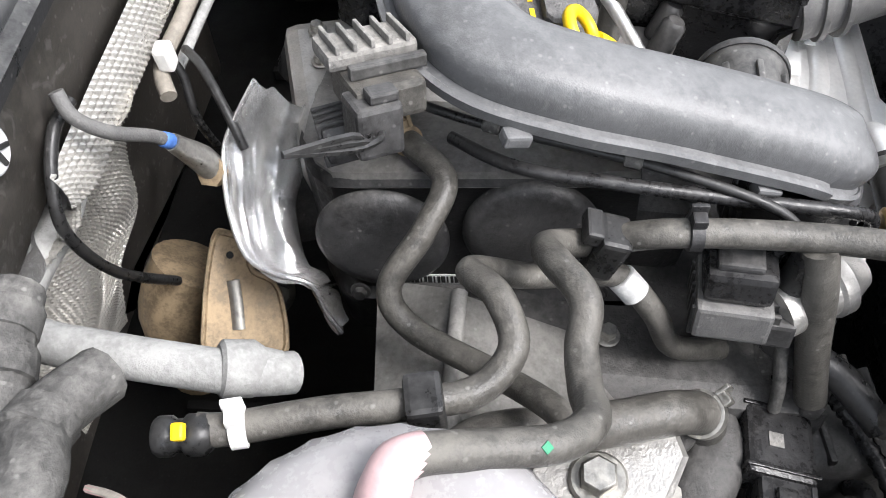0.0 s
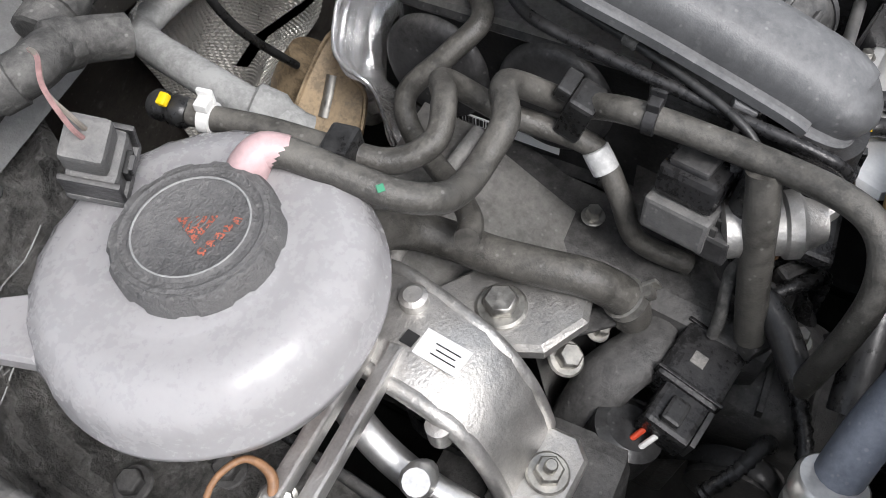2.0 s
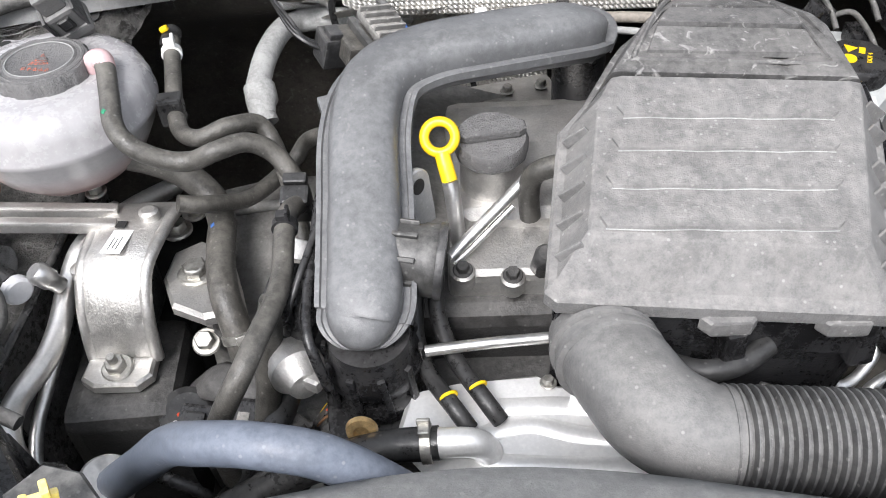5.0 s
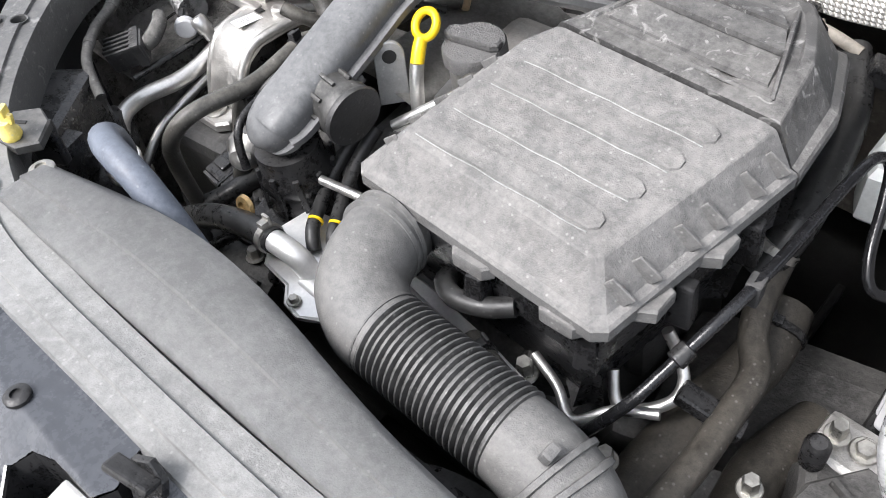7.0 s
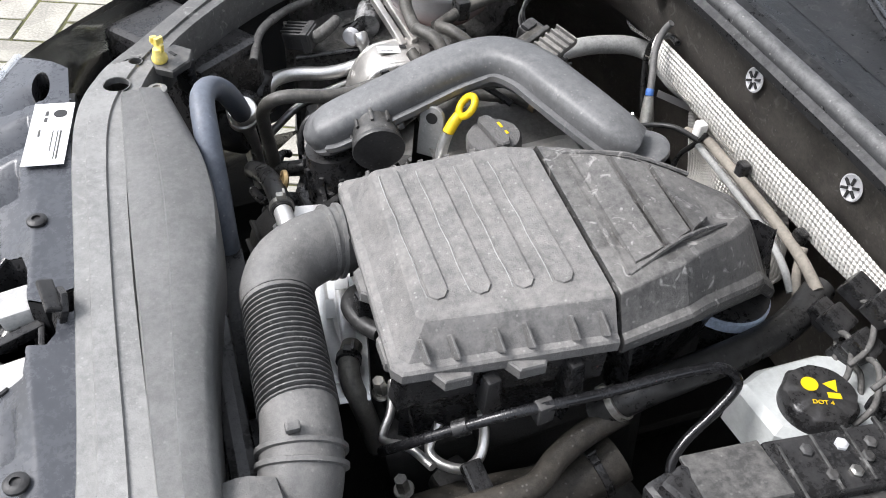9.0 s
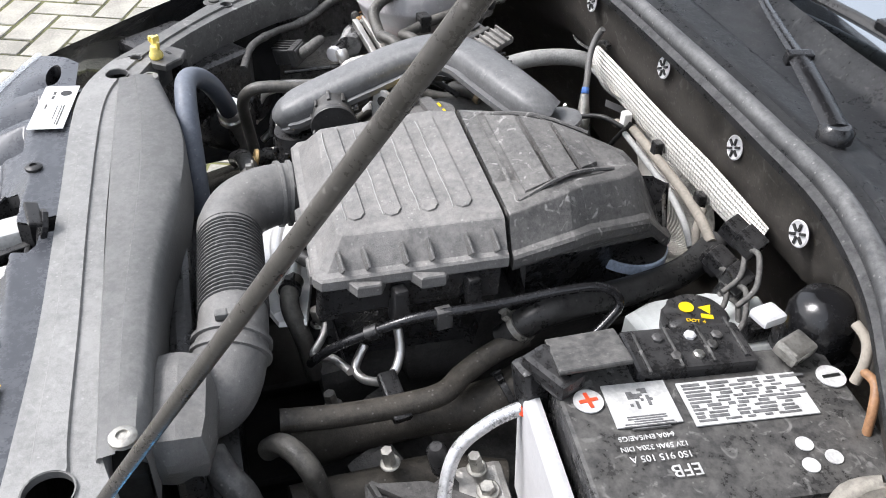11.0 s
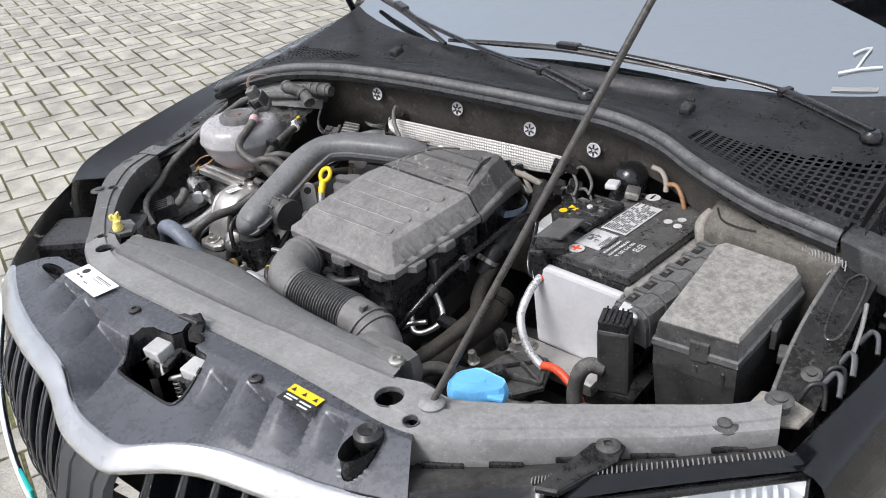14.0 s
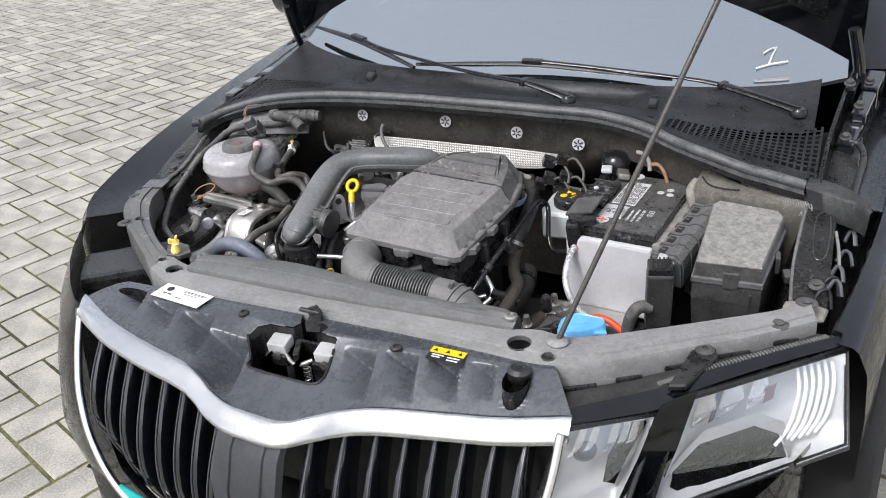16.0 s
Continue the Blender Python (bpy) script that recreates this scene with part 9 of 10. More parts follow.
for k in range(5):
    # black plates on the uncut duct; the slots' shade is their colour
    part("slot", box((0.012, 0.020, 0.0012), m=DF @ pose(-0.016, -0.076 + 0.038 * k, 0.0212), bevel=0.0004), M["shadow_black"], rc)
    part("slot_bridge", box((0.008, 0.006, 0.003), m=DF @ pose(-0.016, -0.076 + 0.038 * k, 0.0222), bevel=0.0008), M["fuse_base"], rc)
part("foil_patch", box((0.03, 0.02, 0.02), (0.440, 0.555, 0.798), rot=(20, 10, 0), bevel=0.004), M["alu_bright"], rc)
mo = thing("relay_module", (0.43, 0.52, 0.66), "black relay module on the battery tray", "module")
part("module_body", box((0.045, 0.035, 0.11), (0.437, 0.520, 0.745), rot=(4, 0, 15), bevel=0.005), M["fuse_base"], mo)
part("ribbed_top", box((0.042, 0.034, 0.018), (0.437, 0.518, 0.805), rot=(4, 0, 15), bevel=0.003), M["black_plastic"], mo)
for k in range(5):
    part("top_rib", box((0.003, 0.034, 0.004), m=pose(0.437, 0.518, 0.815, 4, 0, 15) @ pose(-0.014 + 0.007 * k, 0, 0)), M["black_plastic"], mo)
hose("corrugated black cable sleeve by the relay module", [(0.425, 0.505, 0.73), (0.41, 0.495, 0.735), (0.398, 0.488, 0.72), (0.392, 0.485, 0.68), (0.40, 0.48, 0.62)], 0.0115, "tape")
tw = thing("strut_tower", (0.52, 0.78, 0.80), "sand-coloured dusty suspension tower", "suspension tower")
TW = [spline(r, 10) for r in (((0.462, 0.815, 0.872), (0.50, 0.800, 0.872), (0.56, 0.790, 0.868), (0.61, 0.790, 0.858), (0.655, 0.790, 0.846)),
                              ((0.450, 0.790, 0.850), (0.49, 0.775, 0.858), (0.55, 0.768, 0.858), (0.61, 0.768, 0.852), (0.662, 0.772, 0.842)),
                              ((0.446, 0.778, 0.834), (0.482, 0.758, 0.846), (0.55, 0.750, 0.850), (0.61, 0.752, 0.845), (0.664, 0.760, 0.838)),
                              ((0.456, 0.765, 0.806), (0.490, 0.745, 0.826), (0.55, 0.738, 0.834), (0.61, 0.738, 0.830), (0.660, 0.748, 0.822)),
                              ((0.470, 0.758, 0.70), (0.500, 0.738, 0.71), (0.55, 0.730, 0.71), (0.61, 0.730, 0.71), (0.650, 0.740, 0.71)))]
TWC = [spline(c, 8) for c in zip(*TW)]
part("tower", sheet([[p + Vector((0, -0.3, 0.9)) * (0.0016 * math.sin(1.7 * i + 0.5 * j) + 0.0022 * abs(math.sin(0.31 * i - 0.42 * j + 1.1 * math.sin(0.2 * j)))) for j, p in enumerate(c)] for i, c in enumerate(TWC)], 0.004), M["sand_dust"], tw)
# black line painting the shade inside the tower's crease
part("fold", tube([(0.462, 0.795, 0.862), (0.478, 0.772, 0.857), (0.505, 0.760, 0.857), (0.535, 0.758, 0.858)], 0.0016, 6, 5), M["shadow_black"], tw)
part("edge_roll", tube([(0.452, 0.800, 0.852), (0.444, 0.782, 0.836), (0.452, 0.768, 0.812), (0.468, 0.762, 0.77)], [0.008, 0.010, 0.009, 0.006], 10, 5), M["sand_dust"], tw)
random.seed(8)
for k in range(14):
    x = 0.60 + 0.0045 * k
    part("dust_streak", tube([(x, 0.764 - random.uniform(0, 0.006), 0.8525 - 0.12 * (x - 0.6)), (x + 0.004, 0.752, 0.846 - 0.12 * (x - 0.6)), (x + random.uniform(-0.004, 0.008), 0.742, 0.826)], 0.0009, 5, 3), M["beige_grey"], tw)
tw2 = thing("strut_tower", (-0.62, 0.80, 0.70), "dusty black suspension tower panel", "suspension tower")
MAT = [spline(r, 12) for r in (((-0.70, 0.90, 0.85), (-0.60, 0.915, 0.852), (-0.50, 0.925, 0.855)), ((-0.70, 0.85, 0.828), (-0.62, 0.87, 0.83), (-0.52, 0.875, 0.832)), ((-0.70, 0.80, 0.80), (-0.64, 0.82, 0.80), (-0.54, 0.84, 0.80)), ((-0.70, 0.74, 0.76), (-0.66, 0.78, 0.75), (-0.56, 0.82, 0.75)), ((-0.69, 0.66, 0.70), (-0.66, 0.70, 0.68), (-0.58, 0.80, 0.68)))]
cols = [spline(c, 12) for c in zip(*MAT)]
folds = [[p + Vector((0, -0.4, 0.9)) * (0.009 * abs(math.sin(0.17 * j + 0.55 * i + 1.3 * math.sin(0.11 * j + 0.2 * i))) ** 3 + 0.003 * math.sin(0.9 * j + 0.3 * i)) for j, p in enumerate(c)] for i, c in enumerate(cols)]
part("tower", sheet(folds, 0.004), M["insulation"], tw2)
random.seed(21)
for k in range(40):
    i0, j0 = random.randrange(0, len(folds) - 11), random.randrange(0, 30)
    run, lean = random.randrange(6, 11), random.uniform(-0.2, 0.25)
    line = []
    for s in range(0, run, 2):
        f = min(max(j0 + lean * s, 0), len(folds[0]) - 1.01)
        line.append(folds[i0 + s][int(f)].lerp(folds[i0 + s][int(f) + 1], f - int(f)) + Vector((0, -0.001, 0.0015)))
    part("crease", tube(line, 0.0005, 5, 3), M["beige_grey"], tw2)
part("corner_panel", sheet([spline(r, 6) for r in (((-0.70, 0.882, 0.872), (-0.60, 0.898, 0.885), (-0.48, 0.910, 0.895)), ((-0.70, 0.842, 0.852), (-0.60, 0.862, 0.858), (-0.48, 0.878, 0.864)), ((-0.70, 0.832, 0.836), (-0.60, 0.854, 0.840), (-0.48, 0.872, 0.845)))], 0.003), M["cover_grey"], tw2, "dusty pale grey corner panel")
# dark disc laid on the mat, its colour stands for a shaded hole
part("panel_hole", lathe([(0.0005, 0), (0.007, 0), (0.007, 0.001), (0.0005, 0.001)], (-0.575, 0.862, 0.8355), (0, -0.45, 0.9), 18), M["shadow_black"], tw2)
cup = thing("brake_fluid_tank", (0.17, 0.84, 0.70), "translucent white brake fluid reservoir with a black cap", "reservoir")
part("tank", slab([(0.150, 0.760), (0.205, 0.765), (0.235, 0.80), (0.235, 0.90), (0.16, 0.915), (0.138, 0.86), (0.138, 0.79)], 0.70, 0.762, 0.008), M["brake_tank"], cup)
cap2 = part("cap", lathe([(0.030, 0), (0.033, 0.002), (0.033, 0.018), (0.030, 0.022), (0.01, 0.0225)], (0.193, 0.812, 0.762), (0, -0.05, 1), 40, wave=lambda a, z: 0.001 * (1 if math.cos(9 * a) > 0 else -1) if 0.003 < z < 0.019 else 0), M["black_plastic"], cup, "black cap with yellow symbols")
part("yellow_symbol", lathe([(0.0045, 0), (0.0075, 0), (0.0075, 0.0008), (0.0045, 0.0008)], (0.182, 0.8057, 0.7846), (0, -0.05, 1), 20), M["yellow"], cap2)
part("yellow_symbol", lathe([(0.0045, 0), (0.0078, 0), (0.0078, 0.0008), (0.0045, 0.0008)], (0.189, 0.824, 0.7850), (0, -0.05, 1), 3), M["yellow"], cap2)
part("yellow_symbol", box((0.006, 0.012, 0.0008), (0.1995, 0.8195, 0.785), rot=(-3, 0, -22), bevel=0), M["yellow"], cap2)
lettering("DOT 4", 0.0065, pose(0.2025, 0.8055, 0.7848, -3, 0, 68), "yellow", cap2)
part("level_plug", box((0.02, 0.03, 0.02), (0.215, 0.87, 0.772), bevel=0.004), M["black_plastic"], cup)

# ---- washer filler ----
wf = thing("washer_filler", (0.355, 0.305, 0.70), "bright blue washer fluid cap on a white neck", "washer filler")
part("neck", lathe([(0.020, 0), (0.022, 0.02), (0.022, 0.085), (0.026, 0.09)], (0.356, 0.306, 0.70), (0, 0, 1), 24), M["brake_tank"], wf)
bm = bmesh.new()
pts = [(0.322, 0.293), (0.324, 0.287), (0.334, 0.278), (0.341, 0.277), (0.362, 0.283), (0.369, 0.288), (0.390, 0.310), (0.393, 0.318), (0.390, 0.329), (0.384, 0.334), (0.345, 0.337), (0.337, 0.333), (0.324, 0.317), (0.321, 0.308)]
def wl(k, z):
    return [(0.357 + (x - 0.357) * k, 0.308 + (y - 0.308) * k, z) for x, y in pts]
rings(bm, [wl(0.95, 0.784), wl(1.0, 0.786), wl(1.0, 0.797), wl(0.985, 0.799), wl(0.93, 0.807), wl(0.905, 0.8082), wl(0.86, 0.8066), wl(0.4, 0.8072)], smooth=False)
filler_cap = part("cap", bm, M["blue_cap"], wf)
part("pull_tab", box((0.020, 0.014, 0.006), (0.386, 0.306, 0.798), rot=(0, 12, 25), bevel=0.002), M["blue_cap"], filler_cap)
part("moulded_bar", box((0.030, 0.005, 0.0016), (0.352, 0.308, 0.8078), rot=(0, 0, 30), bevel=0.0006), M["blue_cap"], filler_cap)

# ---- hoses and pipes beside the gearbox ----
fl_pipe = thing("fuel_line", (0.125, 0.49, 0.75), "glossy black plastic-coated fuel line", "pipe")
part("pipe", tube([(0.09, 0.44, 0.70), (0.112, 0.458, 0.737), (0.125, 0.49, 0.762), (0.139, 0.534, 0.787), (0.145, 0.58, 0.794), (0.148, 0.622, 0.797), (0.152, 0.68, 0.805), (0.157, 0.722, 0.806), (0.166, 0.74, 0.790), (0.175, 0.72, 0.77), (0.186, 0.685, 0.745), (0.20, 0.672, 0.725), (0.225, 0.69, 0.715), (0.25, 0.72, 0.70)], 0.0048, 10, 6), M["gloss_black"], fl_pipe)
part("holder", box((0.012, 0.016, 0.022), (0.143, 0.565, 0.786), rot=(0, 0, 6), bevel=0.002), M["matt_cover"], fl_pipe)
part("sleeve_end", lathe([(0.006, 0), (0.0078, 0.001), (0.0078, 0.014), (0.006, 0.015)], (0.1255, 0.492, 0.763), (0.25, 0.85, 0.45), 16), M["black_plastic"], fl_pipe)
single("silver_u_pipe", tube([(0.075, 0.50, 0.70), (0.088, 0.487, 0.682), (0.105, 0.492, 0.680), (0.124, 0.508, 0.692), (0.124, 0.522, 0.705), (0.112, 0.53, 0.72), (0.10, 0.53, 0.74)], 0.005, 10, 6), M["alu_pipe"], "bright bent metal return pipe", "pipe")
hose("dusty black coolant hose over a clip", [(0.16, 0.40, 0.70), (0.165, 0.46, 0.698), (0.164, 0.52, 0.696), (0.162, 0.562, 0.70), (0.145, 0.59, 0.705), (0.135, 0.62, 0.715), (0.13, 0.66, 0.73)], 0.012, "rubber_grimy")
hose("thick black lower coolant hose", [(0.12, 0.42, 0.60), (0.125, 0.473, 0.623), (0.137, 0.54, 0.645), (0.15, 0.611, 0.659), (0.145, 0.66, 0.675)], 0.024, "rubber_grimy", clamps=(0.85,), clamp_mat="black_plastic")
hose("black coolant hose crossing the gearbox", [(0.205, 0.40, 0.62), (0.20, 0.48, 0.615), (0.195, 0.55, 0.61), (0.21, 0.62, 0.60)], 0.024, "rubber_grimy")
hose("thick black brake servo hose", [(0.12, 0.64, 0.72), (0.130, 0.67, 0.755), (0.125, 0.72, 0.758), (0.112, 0.80, 0.755), (0.095, 0.86, 0.755), (0.07, 0.91, 0.765)], 0.016, "rubber_dark", clamps=(0.12,))
hose("black hose curving beside the air duct", [(0.175, 0.385, 0.68), (0.19, 0.40, 0.70), (0.215, 0.42, 0.69), (0.22, 0.43, 0.64)], 0.011, "rubber")
hose("corrugated black sleeve by the radiator", [(0.20, 0.335, 0.72), (0.22, 0.345, 0.71), (0.235, 0.36, 0.69), (0.24, 0.37, 0.62)], 0.014, "bellows")
single("hose_bridge", box((0.055, 0.020, 0.012), (0.152, 0.515, 0.697), rot=(0, 18, 8), bevel=0.003), M["black_plastic"], "black plastic clip bridging two coolant hoses", "clip")
gb = thing("gear_selector", (0.26, 0.50, 0.60), "dusty black plastic selector bracket on the gearbox", "bracket")
part("plate", slab([(0.22, 0.47), (0.30, 0.46), (0.33, 0.50), (0.31, 0.56), (0.26, 0.57), (0.23, 0.53)], 0.648, 0.660, 0.003), M["block"], gb)
for a, b in (((0.225, 0.475), (0.30, 0.555)), ((0.225, 0.475), (0.325, 0.50)), ((0.245, 0.54), (0.325, 0.50)), ((0.30, 0.555), (0.325, 0.50))):
    part("web", tube([(a[0], a[1], 0.661), ((a[0] + b[0]) / 2, (a[1] + b[1]) / 2, 0.664), (b[0], b[1], 0.661)], 0.004, 6, 3, flat=1.4), M["block"], gb)
part("linkage_box", box((0.06, 0.05, 0.05), (0.30, 0.455, 0.615), rot=(0, 8, 20), bevel=0.01), M["block"], gb)
part("linkage_drum", lathe([(0.012, 0), (0.026, 0.003), (0.026, 0.028), (0.014, 0.036), (0.012, 0.05), (0.006, 0.052)], (0.335, 0.435, 0.60), (0, 0, 1), 24), M["black_plastic"], gb)
part("pivot", lathe([(0.012, 0), (0.012, 0.03), (0.008, 0.034)], (0.268, 0.478, 0.655), (0, -0.2, 1), 18), M["black_plastic"], gb)
part("pivot", lathe([(0.010, 0), (0.010, 0.03), (0.006, 0.036)], (0.225, 0.545, 0.665), (0, -0.2, 1), 18), M["black_plastic"], gb)
for x, y in ((0.33, 0.42), (0.385, 0.45), (0.30, 0.40), (0.36, 0.40)):
    single("harness_loop", tube([(x, y, 0.58), (x + 0.01, y + 0.01, 0.64), (x + 0.02, y + 0.03, 0.665), (x + 0.04, y + 0.06, 0.64)], 0.009, 10, 5), M["tape"], "taped black wiring trunk behind the crossbeam", "wiring", "harness loops")

def harness(label, pts, radii, bands, name="wiring_harness"):
    """A taped trunk of wires with bands of fresh tape round it."""
    h = thing(name, pts[0], label, "harness")
    part("trunk", tube(pts, radii, 10, 6), M["tape"], h)
    path = spline(pts, 6)
    r = radii if isinstance(radii, float) else max(radii)
    for u in bands:
        i = min(int(u * (len(path) - 1)), len(path) - 2)
        rr = r if isinstance(radii, float) else float(np.interp(u, np.linspace(0, 1, len(radii)), radii))
        part("tape_band", lathe([(rr * 0.9, 0), (rr * 1.13, 0.001), (rr * 1.13, 0.014), (rr * 0.9, 0.015)], path[i], path[i + 1] - path[i], 12), M["tape"], h)
    return h


# ---- wiring along the wing beside the reservoir ----
wl1 = [(-0.48, 0.885, 0.872), (-0.515, 0.882, 0.866), (-0.586, 0.862, 0.863), (-0.648, 0.846, 0.860), (-0.679, 0.812, 0.853), (-0.690, 0.772, 0.838), (-0.695, 0.712, 0.822), (-0.692, 0.655, 0.80), (-0.690, 0.60, 0.778), (-0.685, 0.565, 0.755), (-0.665, 0.53, 0.748), (-0.634, 0.492, 0.752), (-0.58, 0.45, 0.755), (-0.53, 0.43, 0.74)]
harness("thick tape-wrapped wiring harness along the wing", wl1, [0.009, 0.0085, 0.008, 0.008, 0.0075, 0.0075, 0.0075, 0.0075, 0.0075, 0.0075, 0.007, 0.006, 0.006, 0.006], (0.12, 0.3, 0.46, 0.6, 0.74, 0.88))
harness("tape-wrapped branch of wiring above the reservoir", [(-0.47, 0.83, 0.875), (-0.50, 0.84, 0.89), (-0.53, 0.83, 0.90), (-0.56, 0.85, 0.895)], 0.013, (0.3, 0.75))
harness("tape-wrapped loom under the cowl", [(-0.44, 0.87, 0.893), (-0.46, 0.868, 0.893), (-0.48, 0.864, 0.892), (-0.50, 0.86, 0.89)], [0.012, 0.013, 0.014, 0.013], (0.2, 0.5, 0.8), "taped_loom")
rail = [[(-0.70, 0.50, 0.60), (-0.69, 0.62, 0.61), (-0.685, 0.76, 0.63)], [(-0.70, 0.50, 0.70), (-0.69, 0.62, 0.715), (-0.685, 0.76, 0.73)], [(-0.60, 0.50, 0.69), (-0.59, 0.62, 0.70), (-0.58, 0.76, 0.715)], [(-0.585, 0.50, 0.55), (-0.58, 0.62, 0.55), (-0.575, 0.76, 0.56)]]
cr2 = thing("chassis_rail", (-0.64, 0.62, 0.60), "dusty black chassis rail below the reservoir", "rail")
part("rail", sheet(rail, 0.006, smooth=False), M["insulation"], cr2)
for x, y, z in ((-0.66, 0.53, 0.704), (-0.62, 0.70, 0.713), (-0.655, 0.735, 0.730)):
    part("rail_bolt", bolt((x, y, z), (0, 0, 1), 0.008, 0.007), M["block"], cr2)
part("seam", tube([(-0.60, 0.50, 0.694), (-0.59, 0.62, 0.704), (-0.58, 0.76, 0.718)], 0.004, 8, 4), M["paint_dirty"], cr2)
gs = thing("ground_strap", (-0.665, 0.63, 0.735), "earth point with a brown looped wire", "earth point")
part("stud", lathe([(0.011, 0), (0.012, 0.006), (0.008, 0.010), (0.008, 0.018), (0.005, 0.024)], (-0.662, 0.640, 0.742), (-0.1, -0.4, 1), 14), M["block"], gs)
part("ring_terminal", lathe([(0.006, 0), (0.010, 0.0005), (0.010, 0.002), (0.006, 0.0025)], (-0.661, 0.637, 0.753), (-0.1, -0.4, 1), 18), M["rust"], gs)
part("wire", tube([(-0.677, 0.642, 0.755), (-0.664, 0.656, 0.772), (-0.640, 0.668, 0.780), (-0.620, 0.662, 0.780), (-0.619, 0.647, 0.774), (-0.632, 0.641, 0.766), (-0.645, 0.638, 0.760)], [0.0018, 0.0018, 0.0018, 0.002, 0.003, 0.003, 0.003], 8, 6), M["brown_wire"], gs)
part("crimp", tube([(-0.645, 0.638, 0.760), (-0.652, 0.637, 0.757), (-0.658, 0.637, 0.755)], 0.0042, 8, 3), M["brass"], gs)
part("base_bracket", slab([(-0.69, 0.625), (-0.64, 0.62), (-0.632, 0.65), (-0.685, 0.665)], 0.728, 0.740, 0.003), M["paint_dirty"], gs)
ps = thing("rail_plug", (-0.62, 0.59, 0.70), "dusty plug on a foil-wrapped loom beside the mount", "plug")
random.seed(7)
fw = bmesh.new()
loops = []
for k in range(14):
    u = k / 13
    c = Vector((-0.678, 0.636, 0.722)).lerp(Vector((-0.618, 0.612, 0.722)), u)
    r = 0.017 + (0.0022 if k % 2 else -0.0012)
    loops.append([c + Vector((0.12 * math.cos(a) * r, math.cos(a) * r * 1.1, math.sin(a) * r * random.uniform(0.93, 1.05))) for a in np.linspace(0, 2 * math.pi, 14, endpoint=False)])
rings(fw, loops, smooth=False)
part("foil_wrap", fw, M["dark_foil"], ps, "creased dirty foil wrap")
part("plug_body", tube([(-0.622, 0.603, 0.722), (-0.610, 0.596, 0.722), (-0.597, 0.585, 0.722)], [0.009, 0.0115, 0.0115], 12, 3), M["black_plastic"], ps)
part("plug_rib", box((0.020, 0.006, 0.006), (-0.607, 0.590, 0.733), rot=(0, 0, -40), bevel=0.001), M["black_plastic"], ps)
part("socket", lathe([(0.010, 0), (0.0135, 0.001), (0.0135, 0.008), (0.011, 0.010)], (-0.599, 0.587, 0.722), (0.75, -0.65, 0), 18), M["jacket"], ps, "pale grey clamp ring")
for k in range(3):
    part("wire", tube([(-0.622, 0.602 + 0.002 * k, 0.724), (-0.634, 0.598 + 0.002 * k, 0.722), (-0.648, 0.590, 0.712), (-0.66, 0.582, 0.70)], 0.0016, 6, 4), M["rubber_dark"], ps)
cr = thing("corner_connector", (-0.545, 0.425, 0.70), "black corner connector on the wing harness", "connector")
CF = pose(-0.612, 0.512, 0.722, 10, 6, -35)
part("shell", box((0.034, 0.046, 0.028), m=CF, bevel=0.004), M["matt_cover"], cr)
part("collar", box((0.039, 0.012, 0.033), m=CF @ pose(0, 0.014, 0), bevel=0.003), M["matt_cover"], cr)
for k in range(4):
    part("rib", box((0.003, 0.040, 0.004), m=CF @ pose(-0.012 + 0.008 * k, -0.004, 0.015), bevel=0.0008), M["matt_cover"], cr)
part("conduit", tube([CF @ Vector((0, 0.022, 0)), CF @ Vector((0, 0.034, 0.006)), CF @ Vector((-0.014, 0.046, 0.012)), CF @ Vector((-0.034, 0.044, 0.008))], [0.009, 0.010, 0.009, 0.008], 10, 5), M["tape"], cr)

# ---- latch, stickers ----
lt = thing("bonnet_lock", (-0.06, 0.148, 0.695), "bonnet lock with two pale grey pads in its opening", "lock")
for x, y in ((-0.100, 0.150), (-0.012, 0.150)):
    part("pad", box((0.034, 0.030, 0.020), (x, y, 0.777), rot=(8, 0, 4), bevel=0.003), M["pad_grey"], lt, "pale grey pad")
    part("pad_screw", lathe([(0.0075, 0), (0.0075, 0.004), (0.004, 0.005)], (x + 0.004, y - 0.017, 0.766), (0, -1, 0), 14), M["block"], lt)
    part("pad_foot", box((0.038, 0.010, 0.05), (x, y - 0.012, 0.742), rot=(8, 0, 4), bevel=0.002), M["black_plastic"], lt)
part("lock_plate", box((0.13, 0.006, 0.07), (-0.058, 0.170, 0.742), bevel=0.002), M["black_plastic"], lt)
part("hook", slab([(-0.012, 0), (0.012, 0), (0.016, 0.034), (0.006, 0.046), (-0.010, 0.040), (-0.006, 0.026), (-0.014, 0.014)], -0.003, 0.003, 0.001, m=pose(-0.058, 0.186, 0.785, 72, 0, 12)), M["black_plastic"], lt)
part("hook_tongue", box((0.034, 0.014, 0.006), (-0.060, 0.188, 0.824), rot=(-24, 10, 12), bevel=0.002), M["black_plastic"], lt)
part("latch_arm", box((0.010, 0.045, 0.012), (-0.068, 0.150, 0.772), rot=(0, 0, 24), bevel=0.002), M["black_plastic"], lt)
tray = [(-0.108, 0.104), (-0.060, 0.104), (-0.052, 0.112), (-0.052, 0.150), (-0.108, 0.150)]
cupb = bmesh.new()
rings(cupb, [[(x, y, z) for x, y in tray] for z in (0.772, 0.72)], caps=False, smooth=False)
bmesh.ops.solidify(cupb, geom=cupb.faces[:], thickness=0.0025)
part("tray", cupb, M["matt_cover"], lt, "open-topped plastic tray")
part("striker_bar", tube([(-0.085, 0.14, 0.765), (-0.06, 0.128, 0.758), (-0.035, 0.14, 0.765)], 0.004, 8, 4), M["steel"], lt)
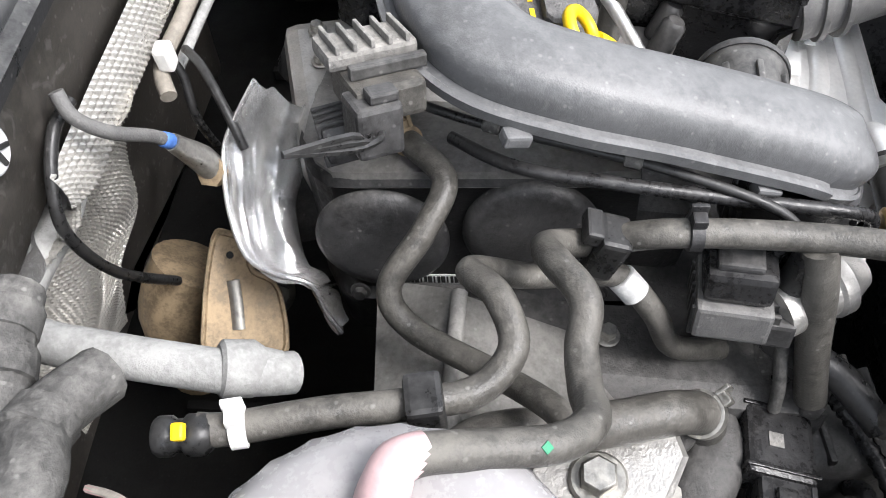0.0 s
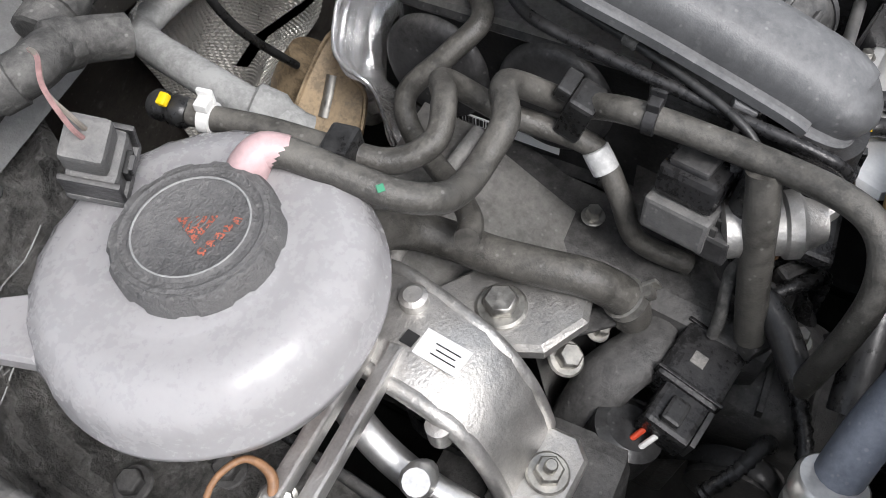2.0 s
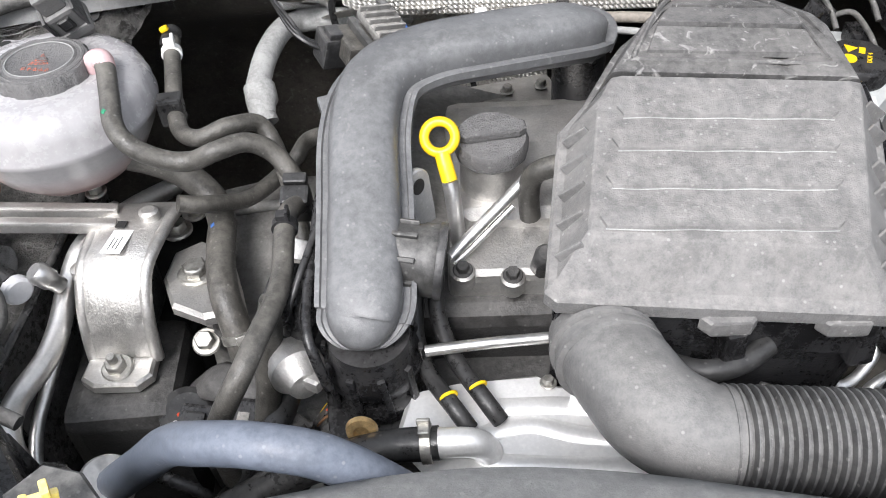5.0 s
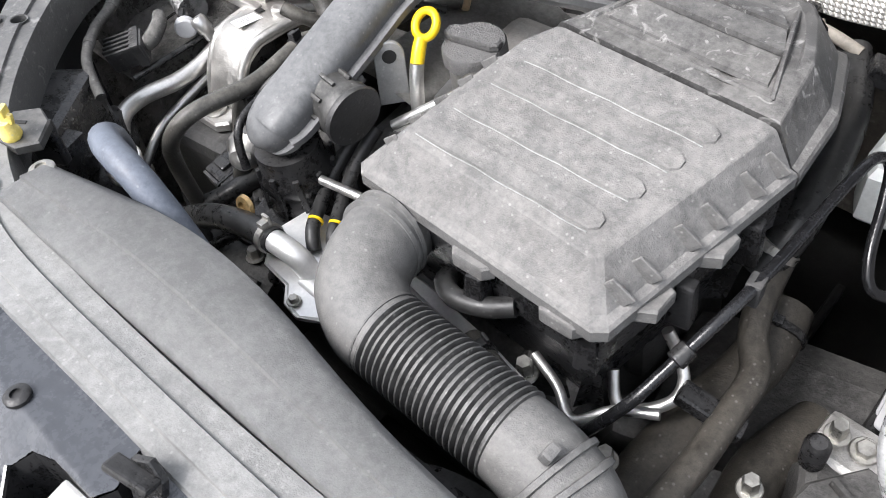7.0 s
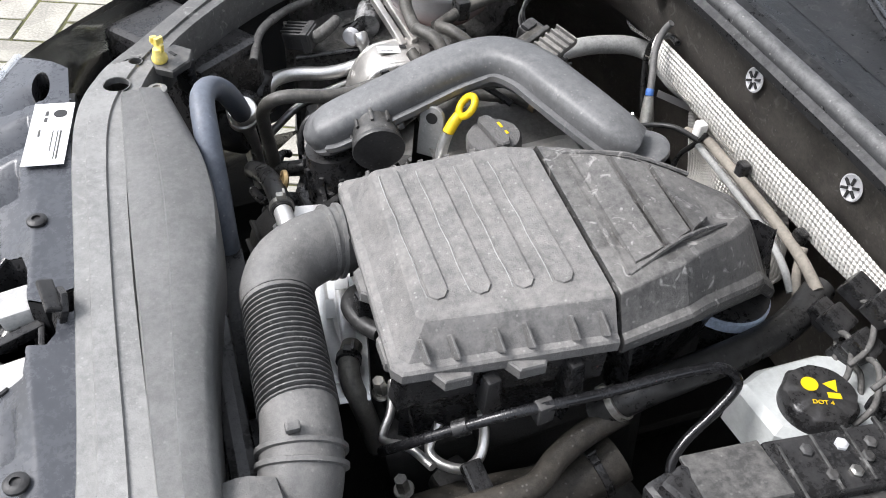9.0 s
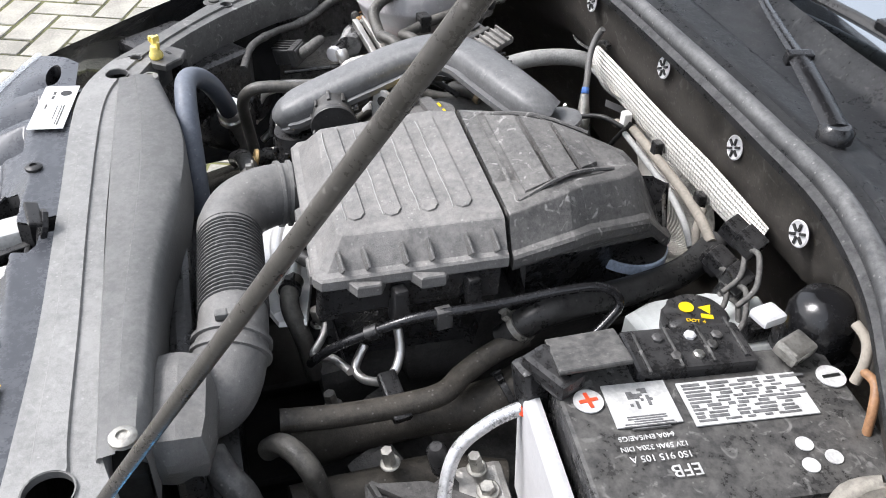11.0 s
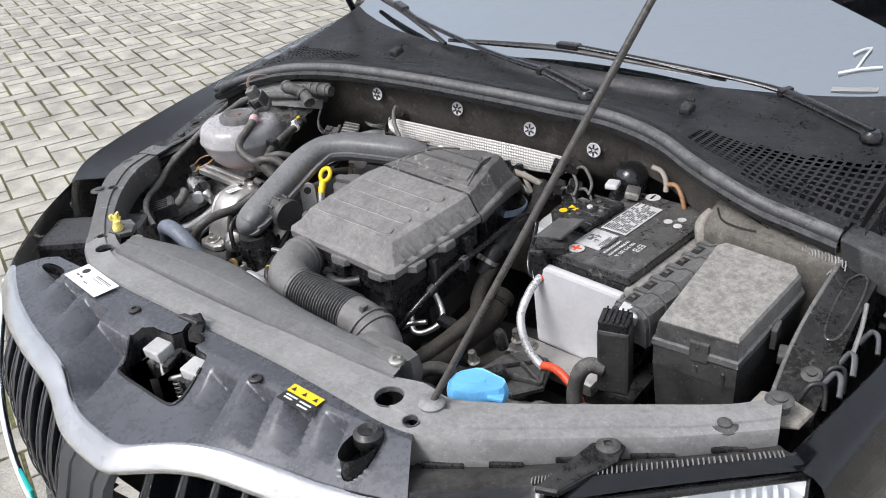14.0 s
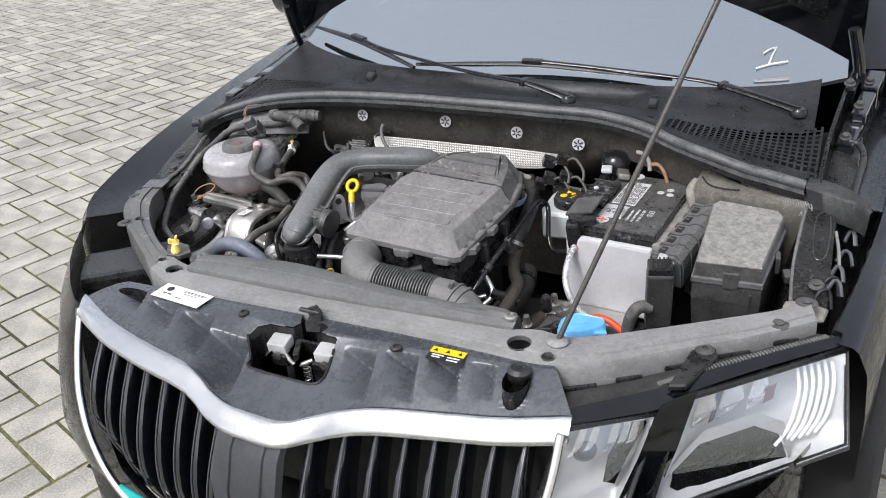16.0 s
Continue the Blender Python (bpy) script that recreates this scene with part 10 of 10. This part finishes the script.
part("spring", tube([(-0.045 + 0.006 * math.cos(k), 0.135 + 0.006 * math.sin(k), 0.725 + 0.0012 * k) for k in np.linspace(0, 25, 60)], 0.0012, 5, 1), M["steel"], lt)
s1 = thing("white_sticker", (-0.33, 0.19, 0.806), "white printed data sticker on the front cover", "sticker")
m1 = pose(-0.322, 0.185, 0.8085, 0, 0, -7)
part("paper", box((0.112, 0.042, 0.0008), m=m1, bevel=0), M["paper"], s1)
part("round_symbol", lathe([(0.005, 0), (0.007, 0), (0.007, 0.0006), (0.005, 0.0006)], m1 @ Vector((-0.035, 0.008, 0.0004)), seg=20), M["ink"], s1)
for k, (u, v, w, h) in enumerate(((-0.036, -0.006, 0.008, 0.003), (-0.024, -0.006, 0.008, 0.003), (0.022, 0.012, 0.05, 0.0014), (0.022, 0.009, 0.05, 0.0008), (0.015, 0.004, 0.036, 0.0008), (0.0, -0.010, 0.012, 0.002))):
    part("print_bar", box((w, h, 0.0006), m=m1 @ pose(u, v, 0.0007), bevel=0), M["block"], s1)
s2 = thing("warning_sticker", (0.20, 0.175, 0.80), "yellow and black warning sticker on the front cover", "sticker")
m2 = pose(0.190, 0.164, 0.8075, 2, 0, -2)
part("yellow_field", box((0.056, 0.014, 0.0008), m=m2 @ pose(0, 0.008, 0), bevel=0), M["yellow"], s2)
part("black_field", box((0.056, 0.016, 0.0008), m=m2 @ pose(0, -0.008, 0), bevel=0), M["ink"], s2)
for k in range(3):
    tri = bmesh.new()
    for p in ((-0.004, -0.0035), (0.004, -0.0035), (0, 0.0035)):
        tri.verts.new(m2 @ Vector((p[0] - 0.02 + 0.02 * k, p[1] + 0.008, 0.0009)))
    tri.faces.new(tri.verts)
    part("triangle_sign", tri, M["ink"], s2)
for k, (u, v, w) in enumerate(((-0.012, -0.004, 0.02), (-0.014, -0.009, 0.014), (0.014, -0.005, 0.02), (0.014, -0.011, 0.018))):
    part("print_bar", box((w, 0.0022, 0.0006), m=m2 @ pose(u, v, 0.0006), bevel=0), M["paper"], s2)
rs = thing("rubber_stop", (0.305, 0.158, 0.73), "black rubber bonnet stop in the front cover", "stop")
part("stop", lathe([(0.013, 0), (0.013, 0.05), (0.018, 0.055), (0.018, 0.068), (0.012, 0.073), (0.006, 0.070)], (0.305, 0.163, 0.74), seg=24), M["rubber_dark"], rs)

# ---- paving ----
UX, UY = Vector((math.cos(radians(71)), math.sin(radians(71)), 0)), Vector((math.cos(radians(-19)), math.sin(radians(-19)), 0))
B, L2, JOINT = 0.122, 0.244, 0.011
ORIGIN = Vector((-1.9, 1.0, 0))
variants = []
random.seed(11)
for k in range(8):
    bm = bmesh.new()
    box((L2 - JOINT, B - JOINT, 0.06), (0, 0, -0.03), bevel=0.0035, bm=bm)
    for v in bm.verts:
        v.co.z += random.uniform(-0.0006, 0.0006)
        v.co.x += random.uniform(-0.001, 0.001)
        v.co.y += random.uniform(-0.001, 0.001)
    variants.append(finish("paving_block", bm, M["paver"]))
spots = []
for i in range(-90, 91):
    for j in range(-60, 61):
        # herringbone: steps of one block width, pairs repeat every four
        a = i * B
        b = j * 4 * B + (i % 4) * B
        spots.append((a + B, b + B / 2, 0))
        spots.append((a + B / 2, b + 2 * B, 90))


def near_car(p):
    return (p - Vector((-1.9, 1.4, 0))).length


rows = []
for a, b, turn in spots:
    p = ORIGIN + UX * a + UY * b
    if -9.5 < p.x < 3.2 and -2.4 < p.y < 9.5:
        rows.append((near_car(p), p, turn))
rows.sort(key=lambda r: r[0])
paving = thing("paving", (-1.9, 1.4, 0), "pale grey concrete block paving laid in herringbone with mossy joints", "paving", kind="structure")
bed = bmesh.new()
for p in ((-9.4, -2.3, -0.0035), (3.1, -2.3, -0.0035), (3.1, 9.4, -0.0035), (-9.4, 9.4, -0.0035)):
    bed.verts.new(p)
bed.faces.new(bed.verts)
part("joint_bed", bed, M["joint"], paving, "sandy joints grown with yellow-green moss")
base_turn = math.degrees(math.atan2(UX.y, UX.x))
rest_v, rest_f = [], []
for n, (d, p, turn) in enumerate(rows):
    m = Matrix.Translation(p + Vector((0, 0, random.uniform(-0.0015, 0.0015)))) @ Matrix.Rotation(radians(base_turn + turn + random.uniform(-0.5, 0.5)), 4, "Z")
    me = variants[n % 8]
    if n < 300:
        ob = new("paving_block", me)
        ob.parent = paving
        ob.matrix_basis = Matrix.Translation(-paving.location) @ m
    else:
        hx, hy = (L2 - JOINT) / 2, (B - JOINT) / 2
        k = len(rest_v)
        for x, y, z in ((-hx, -hy, -0.01), (hx, -hy, -0.01), (hx, hy, -0.01), (-hx, hy, -0.01), (-hx + 0.004, -hy + 0.004, 0), (hx - 0.004, -hy + 0.004, 0), (hx - 0.004, hy - 0.004, 0), (-hx + 0.004, hy - 0.004, 0)):
            rest_v.append(m @ Vector((x, y, z)) - paving.location)
        for f in ((4, 5, 6, 7), (0, 1, 5, 4), (1, 2, 6, 5), (2, 3, 7, 6), (3, 0, 4, 7)):
            rest_f.append([k + q for q in f])
me = bpy.data.meshes.new("far_paving_blocks")
me.from_pydata(rest_v, [], rest_f)
me.materials.append(M["paver"])
far = new("far_paving_blocks", me)
far.parent = paving
tagged(far, kind="stuff")
